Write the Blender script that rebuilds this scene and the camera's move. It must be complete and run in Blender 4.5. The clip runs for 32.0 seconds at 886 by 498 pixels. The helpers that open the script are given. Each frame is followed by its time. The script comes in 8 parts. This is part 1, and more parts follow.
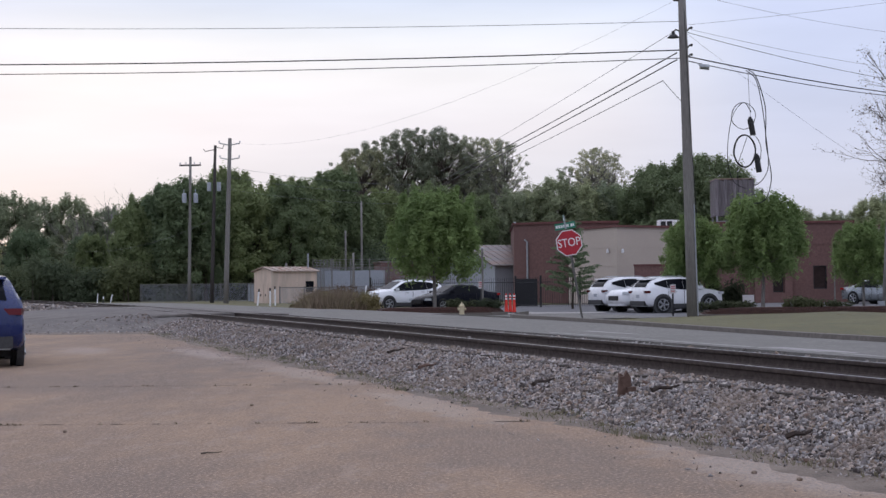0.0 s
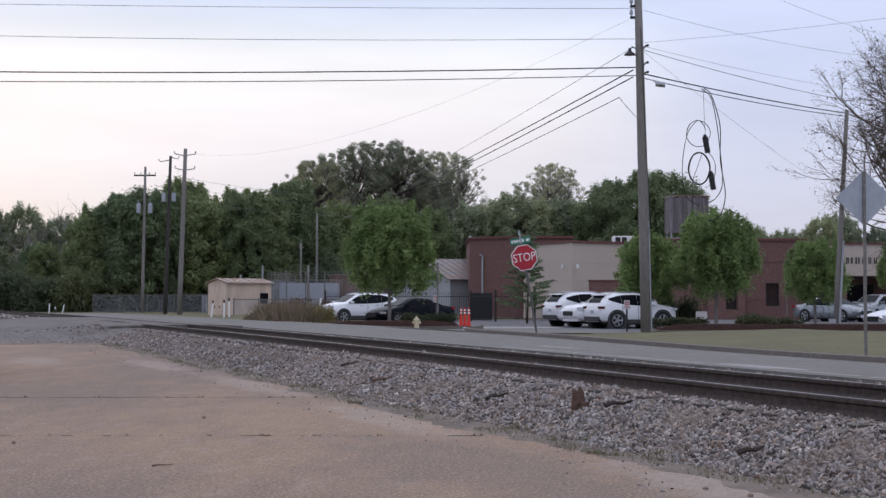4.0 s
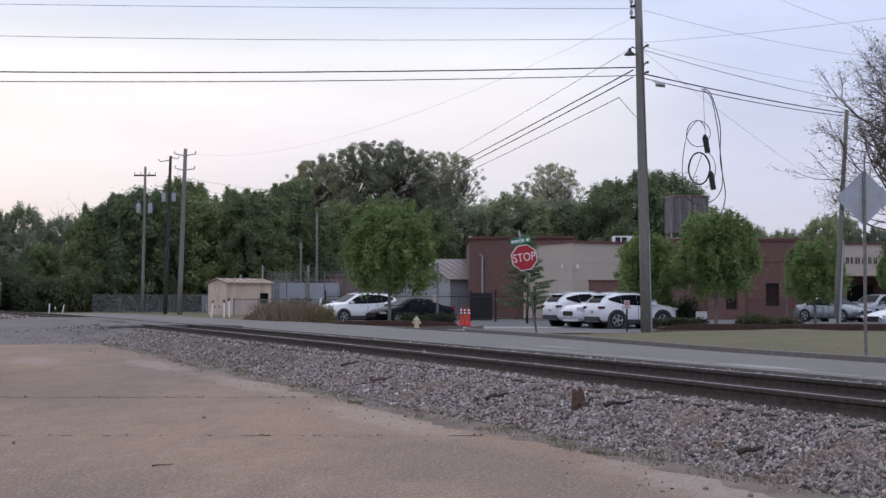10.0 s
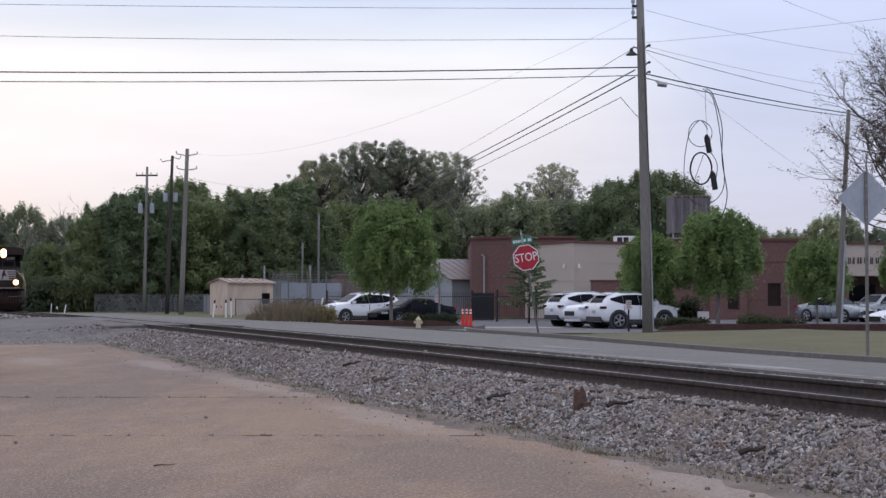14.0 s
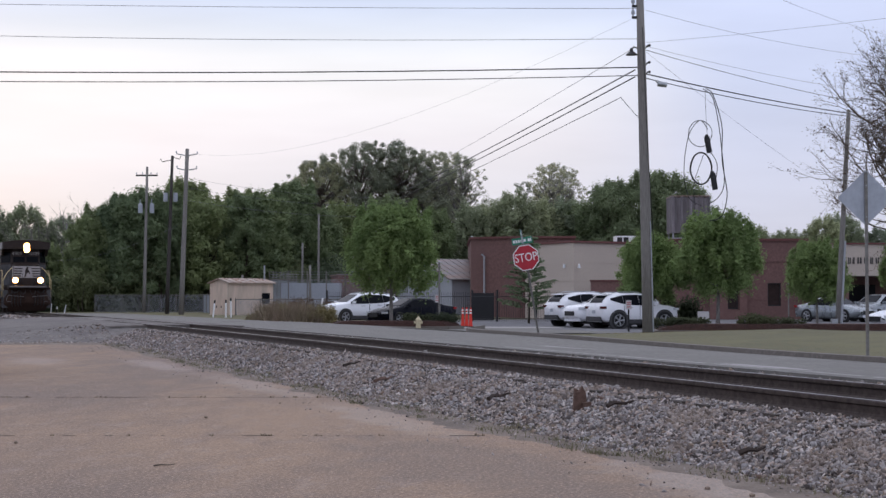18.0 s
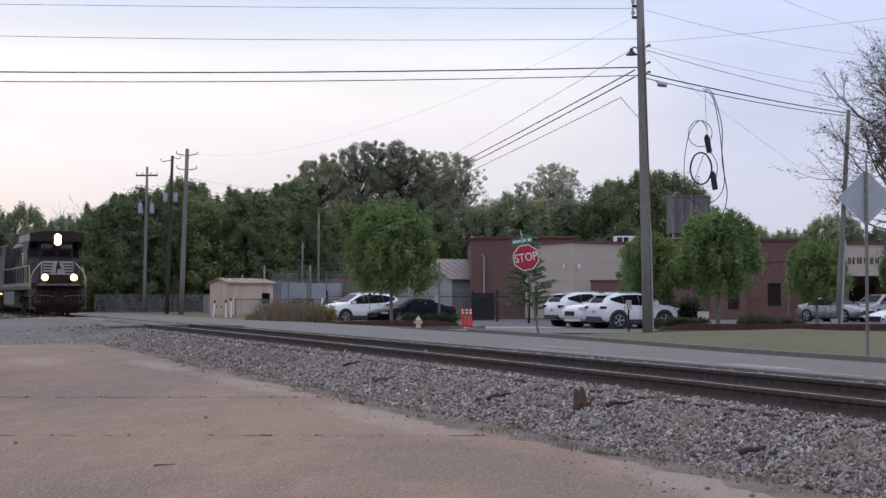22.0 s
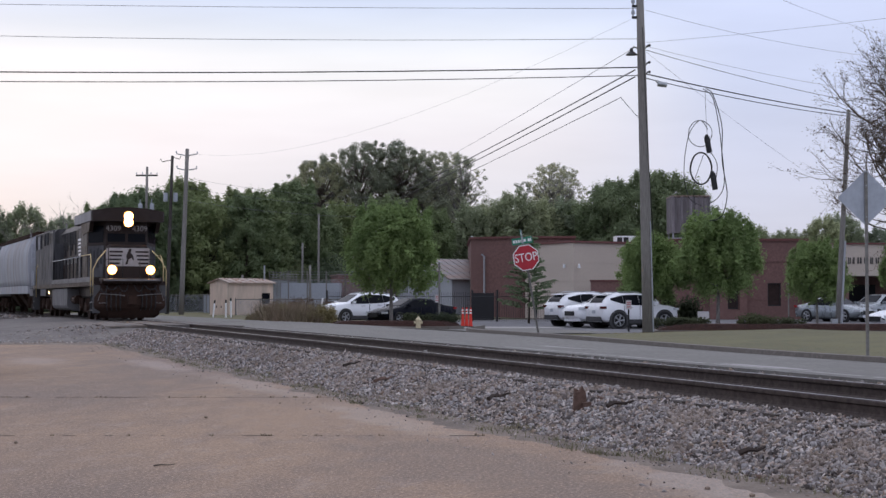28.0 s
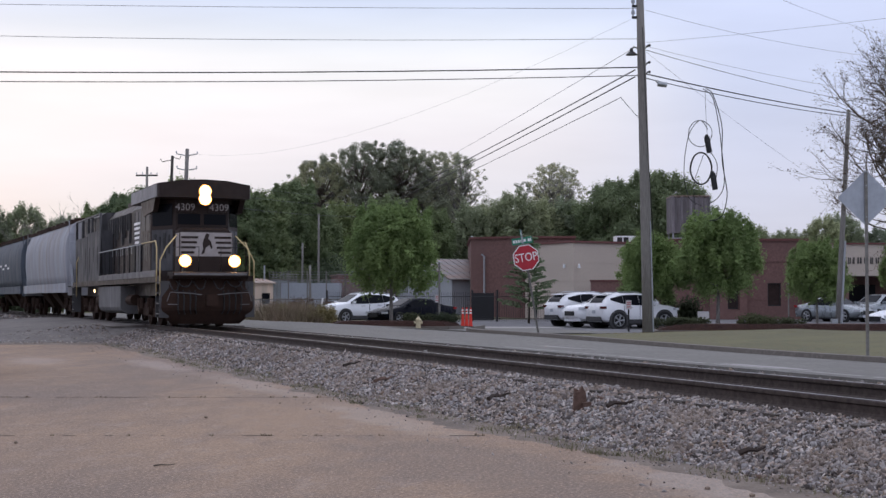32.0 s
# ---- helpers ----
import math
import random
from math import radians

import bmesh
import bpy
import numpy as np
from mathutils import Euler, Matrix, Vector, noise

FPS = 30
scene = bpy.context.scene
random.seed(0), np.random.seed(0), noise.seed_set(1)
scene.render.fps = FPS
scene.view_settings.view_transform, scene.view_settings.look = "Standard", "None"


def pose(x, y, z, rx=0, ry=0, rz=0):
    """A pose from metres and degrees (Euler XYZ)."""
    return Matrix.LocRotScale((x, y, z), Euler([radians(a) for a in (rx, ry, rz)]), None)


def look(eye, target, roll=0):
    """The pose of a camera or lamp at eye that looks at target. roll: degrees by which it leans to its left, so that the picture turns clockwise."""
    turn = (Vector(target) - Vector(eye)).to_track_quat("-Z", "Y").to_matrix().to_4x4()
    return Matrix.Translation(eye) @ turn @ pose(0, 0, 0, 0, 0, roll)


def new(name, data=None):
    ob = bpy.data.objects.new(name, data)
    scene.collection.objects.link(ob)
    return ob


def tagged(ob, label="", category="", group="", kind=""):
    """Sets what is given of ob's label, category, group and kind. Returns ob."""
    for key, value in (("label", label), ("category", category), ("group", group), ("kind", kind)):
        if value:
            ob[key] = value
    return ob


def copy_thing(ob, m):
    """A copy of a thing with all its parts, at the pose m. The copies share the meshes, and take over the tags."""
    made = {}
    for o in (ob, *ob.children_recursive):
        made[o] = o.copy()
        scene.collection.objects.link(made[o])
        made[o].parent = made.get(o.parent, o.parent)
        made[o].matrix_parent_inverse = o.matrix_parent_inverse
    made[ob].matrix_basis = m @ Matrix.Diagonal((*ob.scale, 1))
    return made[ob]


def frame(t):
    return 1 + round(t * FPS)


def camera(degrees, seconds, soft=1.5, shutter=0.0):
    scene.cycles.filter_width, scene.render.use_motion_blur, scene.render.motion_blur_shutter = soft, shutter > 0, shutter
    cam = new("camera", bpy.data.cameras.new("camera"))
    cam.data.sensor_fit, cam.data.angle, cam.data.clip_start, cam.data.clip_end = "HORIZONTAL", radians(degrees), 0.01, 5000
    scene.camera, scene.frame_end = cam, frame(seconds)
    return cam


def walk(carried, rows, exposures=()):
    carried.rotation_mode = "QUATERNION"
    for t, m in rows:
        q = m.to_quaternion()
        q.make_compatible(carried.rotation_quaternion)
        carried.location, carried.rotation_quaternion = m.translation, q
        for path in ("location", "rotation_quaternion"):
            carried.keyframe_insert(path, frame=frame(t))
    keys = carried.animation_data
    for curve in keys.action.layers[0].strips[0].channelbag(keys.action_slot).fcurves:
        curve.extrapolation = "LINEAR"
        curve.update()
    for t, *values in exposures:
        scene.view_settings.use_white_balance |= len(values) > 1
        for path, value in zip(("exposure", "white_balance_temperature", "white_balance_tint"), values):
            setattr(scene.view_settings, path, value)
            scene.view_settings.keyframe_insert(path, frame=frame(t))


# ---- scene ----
# The camera stands on a tripod, 1.45 m above the paved lot, and looks along +y; it swings to its rest in the first half second.
EYE = (0.0, 0.0, 1.45)
cam = camera(34.83, 32.0, soft=1.45)


def aim(turn, tilt, roll=0.0):
    """Camera pose from degrees: turn to the left, tilt upwards, lean."""
    return pose(*EYE, 0, 0, turn) @ pose(0, 0, 0, 90 + tilt, 0, 0) @ pose(0, 0, 0, 0, 0, roll)


walk(cam, [
    (0.0, aim(1.81, 1.47, -0.60)),
    (0.1, aim(1.20, 1.38, -0.56)),
    (0.2, aim(0.87, 1.33, -0.45)),
    (0.3, aim(0.52, 1.64, -0.30)),
    (0.4, aim(-0.07, 1.86, -0.10)),
    (0.5, aim(-0.08, 2.015, 0.0)),
    (0.6, aim(0.03, 2.01, 0.0)),
    (0.8, aim(0.0, 2.015, 0.0)),
    (1.5, aim(0.03, 2.015, 0.0)),
    (2.0, aim(0.0, 2.015, 0.0)),
    (11.0, aim(0.0, 2.015, 0.0)),
    (12.5, aim(0.07, 2.015, 0.0)),
    (32.0, aim(0.07, 2.015, 0.0)),
])

# ---- world and sun: a high thin overcast at dusk, warmest low over the woods ----
SUN_DIR = Vector((-0.42, 0.80, 0.36)).normalized()


def make_world():
    world = bpy.data.worlds.new("dusk_sky")
    scene.world = world
    world.use_nodes = True
    nt = world.node_tree
    nt.nodes.clear()
    out = nt.nodes.new("ShaderNodeOutputWorld")
    add = nt.nodes.new("ShaderNodeAddShader")
    sky = nt.nodes.new("ShaderNodeTexSky")
    sky.sky_type = "NISHITA"
    sky.sun_disc = False
    sky.sun_elevation = radians(6)
    sky.sun_rotation = math.atan2(SUN_DIR.x, SUN_DIR.y)
    bg1 = nt.nodes.new("ShaderNodeBackground")
    bg1.inputs["Strength"].default_value = 0.008
    nt.links.new(sky.outputs[0], bg1.inputs["Color"])
    tc = nt.nodes.new("ShaderNodeTexCoord")
    sep = nt.nodes.new("ShaderNodeSeparateXYZ")
    nt.links.new(tc.outputs["Generated"], sep.inputs[0])
    ramp = nt.nodes.new("ShaderNodeValToRGB")
    el = ramp.color_ramp.elements
    el[0].position, el[0].color = 0.0, (0.295, 0.298, 0.352, 1)
    el[1].position, el[1].color = 1.0, (0.60, 0.63, 0.75, 1)
    for p, c in ((0.09, (0.32, 0.335, 0.425, 1)), (0.15, (0.318, 0.347, 0.462, 1)), (0.22, (0.322, 0.354, 0.482, 1)), (0.45, (0.38, 0.405, 0.52, 1))):
        e = el.new(p)
        e.color = c
    nt.links.new(sep.outputs["Z"], ramp.inputs[0])
    # warm brightening round the place where the sun has gone down
    dot = nt.nodes.new("ShaderNodeVectorMath")
    dot.operation = "DOT_PRODUCT"
    dot.inputs[1].default_value = Vector((-0.115, 0.985, 0.12)).normalized()
    nt.links.new(tc.outputs["Generated"], dot.inputs[0])
    glow = nt.nodes.new("ShaderNodeMapRange")
    glow.interpolation_type = "SMOOTHERSTEP"
    for k, v in (("From Min", 0.940), ("From Max", 0.996), ("To Min", 0.0), ("To Max", 1.0)):
        glow.inputs[k].default_value = v
    nt.links.new(dot.outputs["Value"], glow.inputs["Value"])
    mix = nt.nodes.new("ShaderNodeMix")
    mix.data_type = "RGBA"
    nt.links.new(glow.outputs[0], mix.inputs["Factor"])
    nt.links.new(ramp.outputs[0], mix.inputs["A"])
    west = nt.nodes.new("ShaderNodeValToRGB")
    el = west.color_ramp.elements
    el[0].position, el[0].color = 0.0, (0.31, 0.312, 0.355, 1)
    el[1].position, el[1].color = 1.0, (0.60, 0.63, 0.75, 1)
    for p, c in ((0.055, (0.350, 0.352, 0.398, 1)), (0.08, (0.378, 0.372, 0.416, 1)), (0.11, (0.425, 0.408, 0.444, 1)), (0.145, (0.468, 0.458, 0.482, 1)), (0.168, (0.455, 0.458, 0.488, 1)),
                 (0.187, (0.395, 0.420, 0.485, 1)), (0.210, (0.325, 0.366, 0.480, 1)), (0.45, (0.38, 0.405, 0.52, 1))):
        e = el.new(p)
        e.color = c
    nt.links.new(sep.outputs["Z"], west.inputs[0])
    nt.links.new(west.outputs[0], mix.inputs["B"])
    # soft streaks of cloud
    mp = nt.nodes.new("ShaderNodeMapping")
    mp.inputs["Scale"].default_value = (2.2, 2.2, 14.0)
    nz = nt.nodes.new("ShaderNodeTexNoise")
    nz.inputs["Scale"].default_value = 1.6
    nz.inputs["Detail"].default_value = 4
    nt.links.new(tc.outputs["Generated"], mp.inputs[0])
    nt.links.new(mp.outputs[0], nz.inputs["Vector"])
    mr = nt.nodes.new("ShaderNodeMapRange")
    for k, v in (("From Min", 0.3), ("From Max", 0.7), ("To Min", 0.92), ("To Max", 1.07)):
        mr.inputs[k].default_value = v
    nt.links.new(nz.outputs[0], mr.inputs["Value"])
    mul = nt.nodes.new("ShaderNodeVectorMath")
    mul.operation = "SCALE"
    nt.links.new(mix.outputs["Result"], mul.inputs[0])
    nt.links.new(mr.outputs[0], mul.inputs["Scale"])
    bg2 = nt.nodes.new("ShaderNodeBackground")
    bg2.inputs["Strength"].default_value = SKY
    nt.links.new(mul.outputs[0], bg2.inputs["Color"])
    nt.links.new(bg1.outputs[0], add.inputs[0])
    nt.links.new(bg2.outputs[0], add.inputs[1])
    nt.links.new(add.outputs[0], out.inputs[0])


SKY = 1.98
make_world()
sun = new("sun", bpy.data.lights.new("sun", "SUN"))
sun.data.energy, sun.data.angle, sun.data.color = 0.25, radians(60), (1.0, 0.90, 0.82)
sun.matrix_world = look(SUN_DIR * 50, (0, 0, 0))

# ---- materials ----
def mat(name, color, rough=0.7, metal=0.0, noise_scale=0.0, var=0.25, second=None, bump=0.0, bump_scale=None,
        spec=0.4, island=0.0, stretch=(1, 1, 1), coat=0.0, big=0.0, big_color=None, rnd=0.0):
    """Principled material: colour, grain at noise_scale (per metre), larger stains at scale big, bump, and variation by island or object."""
    m = bpy.data.materials.new(name)
    m.use_nodes = True
    nt = m.node_tree
    p = nt.nodes["Principled BSDF"]
    p.inputs["Roughness"].default_value = rough
    p.inputs["Metallic"].default_value = metal
    p.inputs["Specular IOR Level"].default_value = spec
    p.inputs["Coat Weight"].default_value = coat
    rgb = nt.nodes.new("ShaderNodeRGB")
    rgb.outputs[0].default_value = (*color, 1)
    last = rgb.outputs[0]
    tc = nt.nodes.new("ShaderNodeTexCoord")
    mp = nt.nodes.new("ShaderNodeMapping")
    mp.inputs["Scale"].default_value = stretch
    nt.links.new(tc.outputs["Object"], mp.inputs[0])

    def blend(fac, a, col):
        mx = nt.nodes.new("ShaderNodeMix")
        mx.data_type = "RGBA"
        nt.links.new(fac, mx.inputs["Factor"])
        nt.links.new(a, mx.inputs["A"])
        mx.inputs["B"].default_value = (*col, 1)
        return mx.outputs["Result"]

    def noisy(scale, lo, hi, top, detail=5):
        n = nt.nodes.new("ShaderNodeTexNoise")
        n.inputs["Scale"].default_value = scale
        n.inputs["Detail"].default_value = detail
        n.inputs["Roughness"].default_value = 0.65
        nt.links.new(mp.outputs[0], n.inputs["Vector"])
        r = nt.nodes.new("ShaderNodeMapRange")
        for k, v in (("From Min", lo), ("From Max", hi), ("To Min", 0.0), ("To Max", top)):
            r.inputs[k].default_value = v
        nt.links.new(n.outputs[0], r.inputs["Value"])
        return n.outputs[0], r.outputs[0]

    if noise_scale:
        dark = second or tuple(c * (1 - var) for c in color)
        raw, fac = noisy(noise_scale, 0.35, 0.65, 1.0)
        last = blend(fac, last, dark)
        rr = nt.nodes.new("ShaderNodeMapRange")
        for k, v in (("From Min", 0.3), ("From Max", 0.7), ("To Min", max(rough - 0.12, 0.02)), ("To Max", min(rough + 0.12, 1.0))):
            rr.inputs[k].default_value = v
        nt.links.new(raw, rr.inputs["Value"])
        nt.links.new(rr.outputs[0], p.inputs["Roughness"])
    if big:
        _, fac = noisy(big, 0.42, 0.62, 0.8, 3)
        last = blend(fac, last, big_color or tuple(c * 0.7 for c in color))
    if island or rnd:
        if island:
            src = nt.nodes.new("ShaderNodeNewGeometry").outputs["Random Per Island"]
        else:
            src = nt.nodes.new("ShaderNodeObjectInfo").outputs["Random"]
        amount = island or rnd
        r = nt.nodes.new("ShaderNodeMapRange")
        for k, v in (("To Min", 1 - amount), ("To Max", 1 + amount)):
            r.inputs[k].default_value = v
        nt.links.new(src, r.inputs["Value"])
        sc = nt.nodes.new("ShaderNodeVectorMath")
        sc.operation = "SCALE"
        nt.links.new(last, sc.inputs[0])
        nt.links.new(r.outputs[0], sc.inputs["Scale"])
        last = sc.outputs[0]
    nt.links.new(last, p.inputs["Base Color"])
    if bump:
        n = nt.nodes.new("ShaderNodeTexNoise")
        n.inputs["Scale"].default_value = bump_scale or noise_scale * 2 or 20
        n.inputs["Detail"].default_value = 6
        nt.links.new(mp.outputs[0], n.inputs["Vector"])
        b = nt.nodes.new("ShaderNodeBump")
        b.inputs["Strength"].default_value = 1.0
        b.inputs["Distance"].default_value = bump
        nt.links.new(n.outputs[0], b.inputs["Height"])
        nt.links.new(b.outputs[0], p.inputs["Normal"])
    return m


def glow_mat(name, color, strength):
    m = bpy.data.materials.new(name)
    m.use_nodes = True
    p = m.node_tree.nodes["Principled BSDF"]
    p.inputs["Base Color"].default_value = (*color, 1)
    p.inputs["Emission Color"].default_value = (*color, 1)
    p.inputs["Emission Strength"].default_value = strength
    return m


def leaf_mat(name, color, second, lo=(0.80, 0.84, 0.86), hi=(1.25, 1.18, 0.98)):
    """Thin leaves: diffuse and some light through them, varied from clump to clump."""
    m = mat(name, color, 0.8, 0, 0.35, 0.3, second, island=0.12, spec=0.08)
    nt = m.node_tree
    p = nt.nodes["Principled BSDF"]
    tr = nt.nodes.new("ShaderNodeBsdfTranslucent")
    src = p.inputs["Base Color"].links[0].from_socket
    # each tree has its own tint, from yellowish to dark
    info = nt.nodes.new("ShaderNodeObjectInfo")
    ramp = nt.nodes.new("ShaderNodeValToRGB")
    el = ramp.color_ramp.elements
    el[0].color, el[1].color = (*lo, 1), (*hi, 1)
    nt.links.new(info.outputs["Random"], ramp.inputs[0])
    tint = nt.nodes.new("ShaderNodeVectorMath")
    tint.operation = "MULTIPLY"
    nt.links.new(src, tint.inputs[0])
    nt.links.new(ramp.outputs[0], tint.inputs[1])
    src = tint.outputs[0]
    nt.links.new(src, p.inputs["Base Color"])
    nt.links.new(src, tr.inputs["Color"])
    mx = nt.nodes.new("ShaderNodeMixShader")
    mx.inputs[0].default_value = 0.45
    nt.links.new(p.outputs[0], mx.inputs[1])
    nt.links.new(tr.outputs[0], mx.inputs[2])
    nt.links.new(mx.outputs[0], nt.nodes["Material Output"].inputs[0])
    return m


def lot_mat():
    """Old exposed-aggregate concrete: speckle, mottling, broad dark wheel bands and pale washed-out sand."""
    m = bpy.data.materials.new("exposed_aggregate_concrete")
    m.use_nodes = True
    nt = m.node_tree
    p = nt.nodes["Principled BSDF"]
    p.inputs["Roughness"].default_value = 0.92
    p.inputs["Specular IOR Level"].default_value = 0.25
    geo = nt.nodes.new("ShaderNodeNewGeometry")

    def layer(base, scale, stretch, lo, hi, top, col, detail=4, turn=0.0):
        mp = nt.nodes.new("ShaderNodeMapping")
        mp.inputs["Scale"].default_value = stretch
        mp.inputs["Rotation"].default_value = (0, 0, radians(turn))
        nt.links.new(geo.outputs["Position"], mp.inputs[0])
        n = nt.nodes.new("ShaderNodeTexNoise")
        n.inputs["Scale"].default_value = scale
        n.inputs["Detail"].default_value = detail
        n.inputs["Roughness"].default_value = 0.7
        nt.links.new(mp.outputs[0], n.inputs["Vector"])
        r = nt.nodes.new("ShaderNodeMapRange")
        for k, v in (("From Min", lo), ("From Max", hi), ("To Min", 0.0), ("To Max", top)):
            r.inputs[k].default_value = v
        nt.links.new(n.outputs[0], r.inputs["Value"])
        mx = nt.nodes.new("ShaderNodeMix")
        mx.data_type = "RGBA"
        nt.links.new(r.outputs[0], mx.inputs["Factor"])
        nt.links.new(base, mx.inputs["A"])
        mx.inputs["B"].default_value = (*col, 1)
        return mx.outputs["Result"], n.outputs[0]

    rgb = nt.nodes.new("ShaderNodeRGB")
    rgb.outputs[0].default_value = (0.284, 0.194, 0.132, 1)
    c, _ = layer(rgb.outputs[0], 0.22, (1.3, 0.5, 1), 0.45, 0.60, 0.9, (0.168, 0.127, 0.104), 6, 20)
    c, _ = layer(c, 1.1, (1.6, 0.5, 1), 0.48, 0.70, 0.55, (0.175, 0.128, 0.103), 6)
    c, _ = layer(c, 2.4, (1.4, 0.5, 1), 0.52, 0.72, 0.6, (0.33, 0.265, 0.225), 6)
    c, _ = layer(c, 0.9, (0.8, 0.35, 1), 0.50, 0.62, 0.5, (0.165, 0.124, 0.102), 7, -12)
    c, _ = layer(c, 5.0, (1.5, 0.5, 1), 0.52, 0.70, 0.5, (0.172, 0.128, 0.102), 7)
    # old damp patches and washed-out sand along the foot of the ballast: centre, half length along it, half width, colour
    for x, y, ln, wd, top, col in ((0.35, 12.3, 3.8, 1.0, 0.6, (0.150, 0.118, 0.100)), (-5.5, 30.0, 9.0, 2.4, 0.6, (0.135, 0.112, 0.105)), (-7.5, 21.5, 2.5, 3.0, 0.5, (0.15, 0.12, 0.107)),
                                   (-3.3, 24.0, 3.6, 0.42, 0.60, (0.345, 0.285, 0.245)), (-0.75, 17.2, 2.7, 0.50, 0.62, (0.345, 0.285, 0.24)), (2.15, 10.9, 1.9, 0.55, 0.75, (0.32, 0.275, 0.245)),
                                   (-6.3, 31.0, 3.5, 0.5, 0.7, (0.33, 0.275, 0.25)), (-9.5, 33.0, 2.6, 0.7, 0.6, (0.31, 0.255, 0.23))):
        mp = nt.nodes.new("ShaderNodeMapping")
        mp.vector_type = "TEXTURE"
        mp.inputs["Location"].default_value = (x, y, 0)
        mp.inputs["Rotation"].default_value = (0, 0, radians(20.5))
        mp.inputs["Scale"].default_value = (wd, ln, 1)
        nt.links.new(geo.outputs["Position"], mp.inputs[0])
        ln_ = nt.nodes.new("ShaderNodeVectorMath")
        ln_.operation = "LENGTH"
        nt.links.new(mp.outputs[0], ln_.inputs[0])
        nz = nt.nodes.new("ShaderNodeTexNoise")
        nz.inputs["Scale"].default_value = 1.7
        nz.inputs["Detail"].default_value = 6
        nt.links.new(geo.outputs["Position"], nz.inputs["Vector"])
        ma = nt.nodes.new("ShaderNodeMath")
        ma.operation = "MULTIPLY_ADD"
        ma.inputs[1].default_value = 1.8
        nt.links.new(nz.outputs[0], ma.inputs[0])
        nt.links.new(ln_.outputs["Value"], ma.inputs[2])
        r = nt.nodes.new("ShaderNodeMapRange")
        r.interpolation_type = "SMOOTHSTEP"
        for k, v in (("From Min", 1.25), ("From Max", 2.1), ("To Min", top), ("To Max", 0.0)):
            r.inputs[k].default_value = v
        nt.links.new(ma.outputs[0], r.inputs["Value"])
        mx = nt.nodes.new("ShaderNodeMix")
        mx.data_type = "RGBA"
        nt.links.new(r.outputs[0], mx.inputs["Factor"])
        nt.links.new(c, mx.inputs["A"])
        mx.inputs["B"].default_value = (*col, 1)
        c = mx.outputs["Result"]
    c, _ = layer(c, 9.0, (1, 1, 1), 0.50, 0.72, 0.6, (0.15, 0.115, 0.095), 5)
    c, _ = layer(c, 30.0, (1, 1, 1), 0.49, 0.65, 0.70, (0.46, 0.335, 0.245), 3)
    c, fine = layer(c, 38.0, (1, 1, 1), 0.51, 0.68, 0.72, (0.10, 0.070, 0.050), 3)
    nt.links.new(c, p.inputs["Base Color"])
    b = nt.nodes.new("ShaderNodeBump")
    b.inputs["Distance"].default_value = 0.008
    nt.links.new(fine, b.inputs["Height"])
    nt.links.new(b.outputs[0], p.inputs["Normal"])
    return m


def stone_mat():
    """Mixed crushed rock: blue-grey, tan, pinkish and dark stones side by side."""
    m = mat("crushed_mixed_rock", (0.325, 0.290, 0.266), 0.88, 0, 25, 0.3, bump=0.003, bump_scale=60, big=0.9, big_color=(0.25, 0.215, 0.192))
    nt = m.node_tree
    p = nt.nodes["Principled BSDF"]
    src = p.inputs["Base Color"].links[0].from_socket
    geo = nt.nodes.new("ShaderNodeNewGeometry")
    ramp = nt.nodes.new("ShaderNodeValToRGB")
    ramp.color_ramp.interpolation = "CONSTANT"
    el = ramp.color_ramp.elements
    tints = ((0.0, (0.20, 0.18, 0.18)), (0.14, (0.55, 0.55, 0.60)), (0.28, (0.88, 0.92, 0.99)), (0.44, (1.12, 1.04, 0.97)), (0.50, (0.50, 0.46, 0.45)),
             (0.64, (1.20, 1.26, 1.34)), (0.78, (1.35, 1.24, 1.18)), (0.85, (0.85, 0.72, 0.60)), (0.91, (1.75, 1.75, 1.77)), (0.97, (0.50, 0.36, 0.31)))
    el[0].color = (*tints[0][1], 1)
    el[1].position, el[1].color = tints[-1][0], (*tints[-1][1], 1)
    for q, c in tints[1:-1]:
        e = el.new(q)
        e.color = (*c, 1)
    nt.links.new(geo.outputs["Random Per Island"], ramp.inputs[0])
    mul = nt.nodes.new("ShaderNodeVectorMath")
    mul.operation = "MULTIPLY"
    nt.links.new(src, mul.inputs[0])
    nt.links.new(ramp.outputs[0], mul.inputs[1])
    # patches where brown dust has settled among the stones
    nz = nt.nodes.new("ShaderNodeTexNoise")
    nz.inputs["Scale"].default_value = 1.6
    nz.inputs["Detail"].default_value = 5
    nt.links.new(geo.outputs["Position"], nz.inputs["Vector"])
    r = nt.nodes.new("ShaderNodeMapRange")
    for k, v in (("From Min", 0.48), ("From Max", 0.66), ("To Min", 0.0), ("To Max", 0.65)):
        r.inputs[k].default_value = v
    nt.links.new(nz.outputs[0], r.inputs["Value"])
    mx = nt.nodes.new("ShaderNodeMix")
    mx.data_type = "RGBA"
    nt.links.new(r.outputs[0], mx.inputs["Factor"])
    nt.links.new(mul.outputs[0], mx.inputs["A"])
    mx.inputs["B"].default_value = (0.225, 0.175, 0.142, 1)
    nt.links.new(mx.outputs["Result"], p.inputs["Base Color"])
    return m


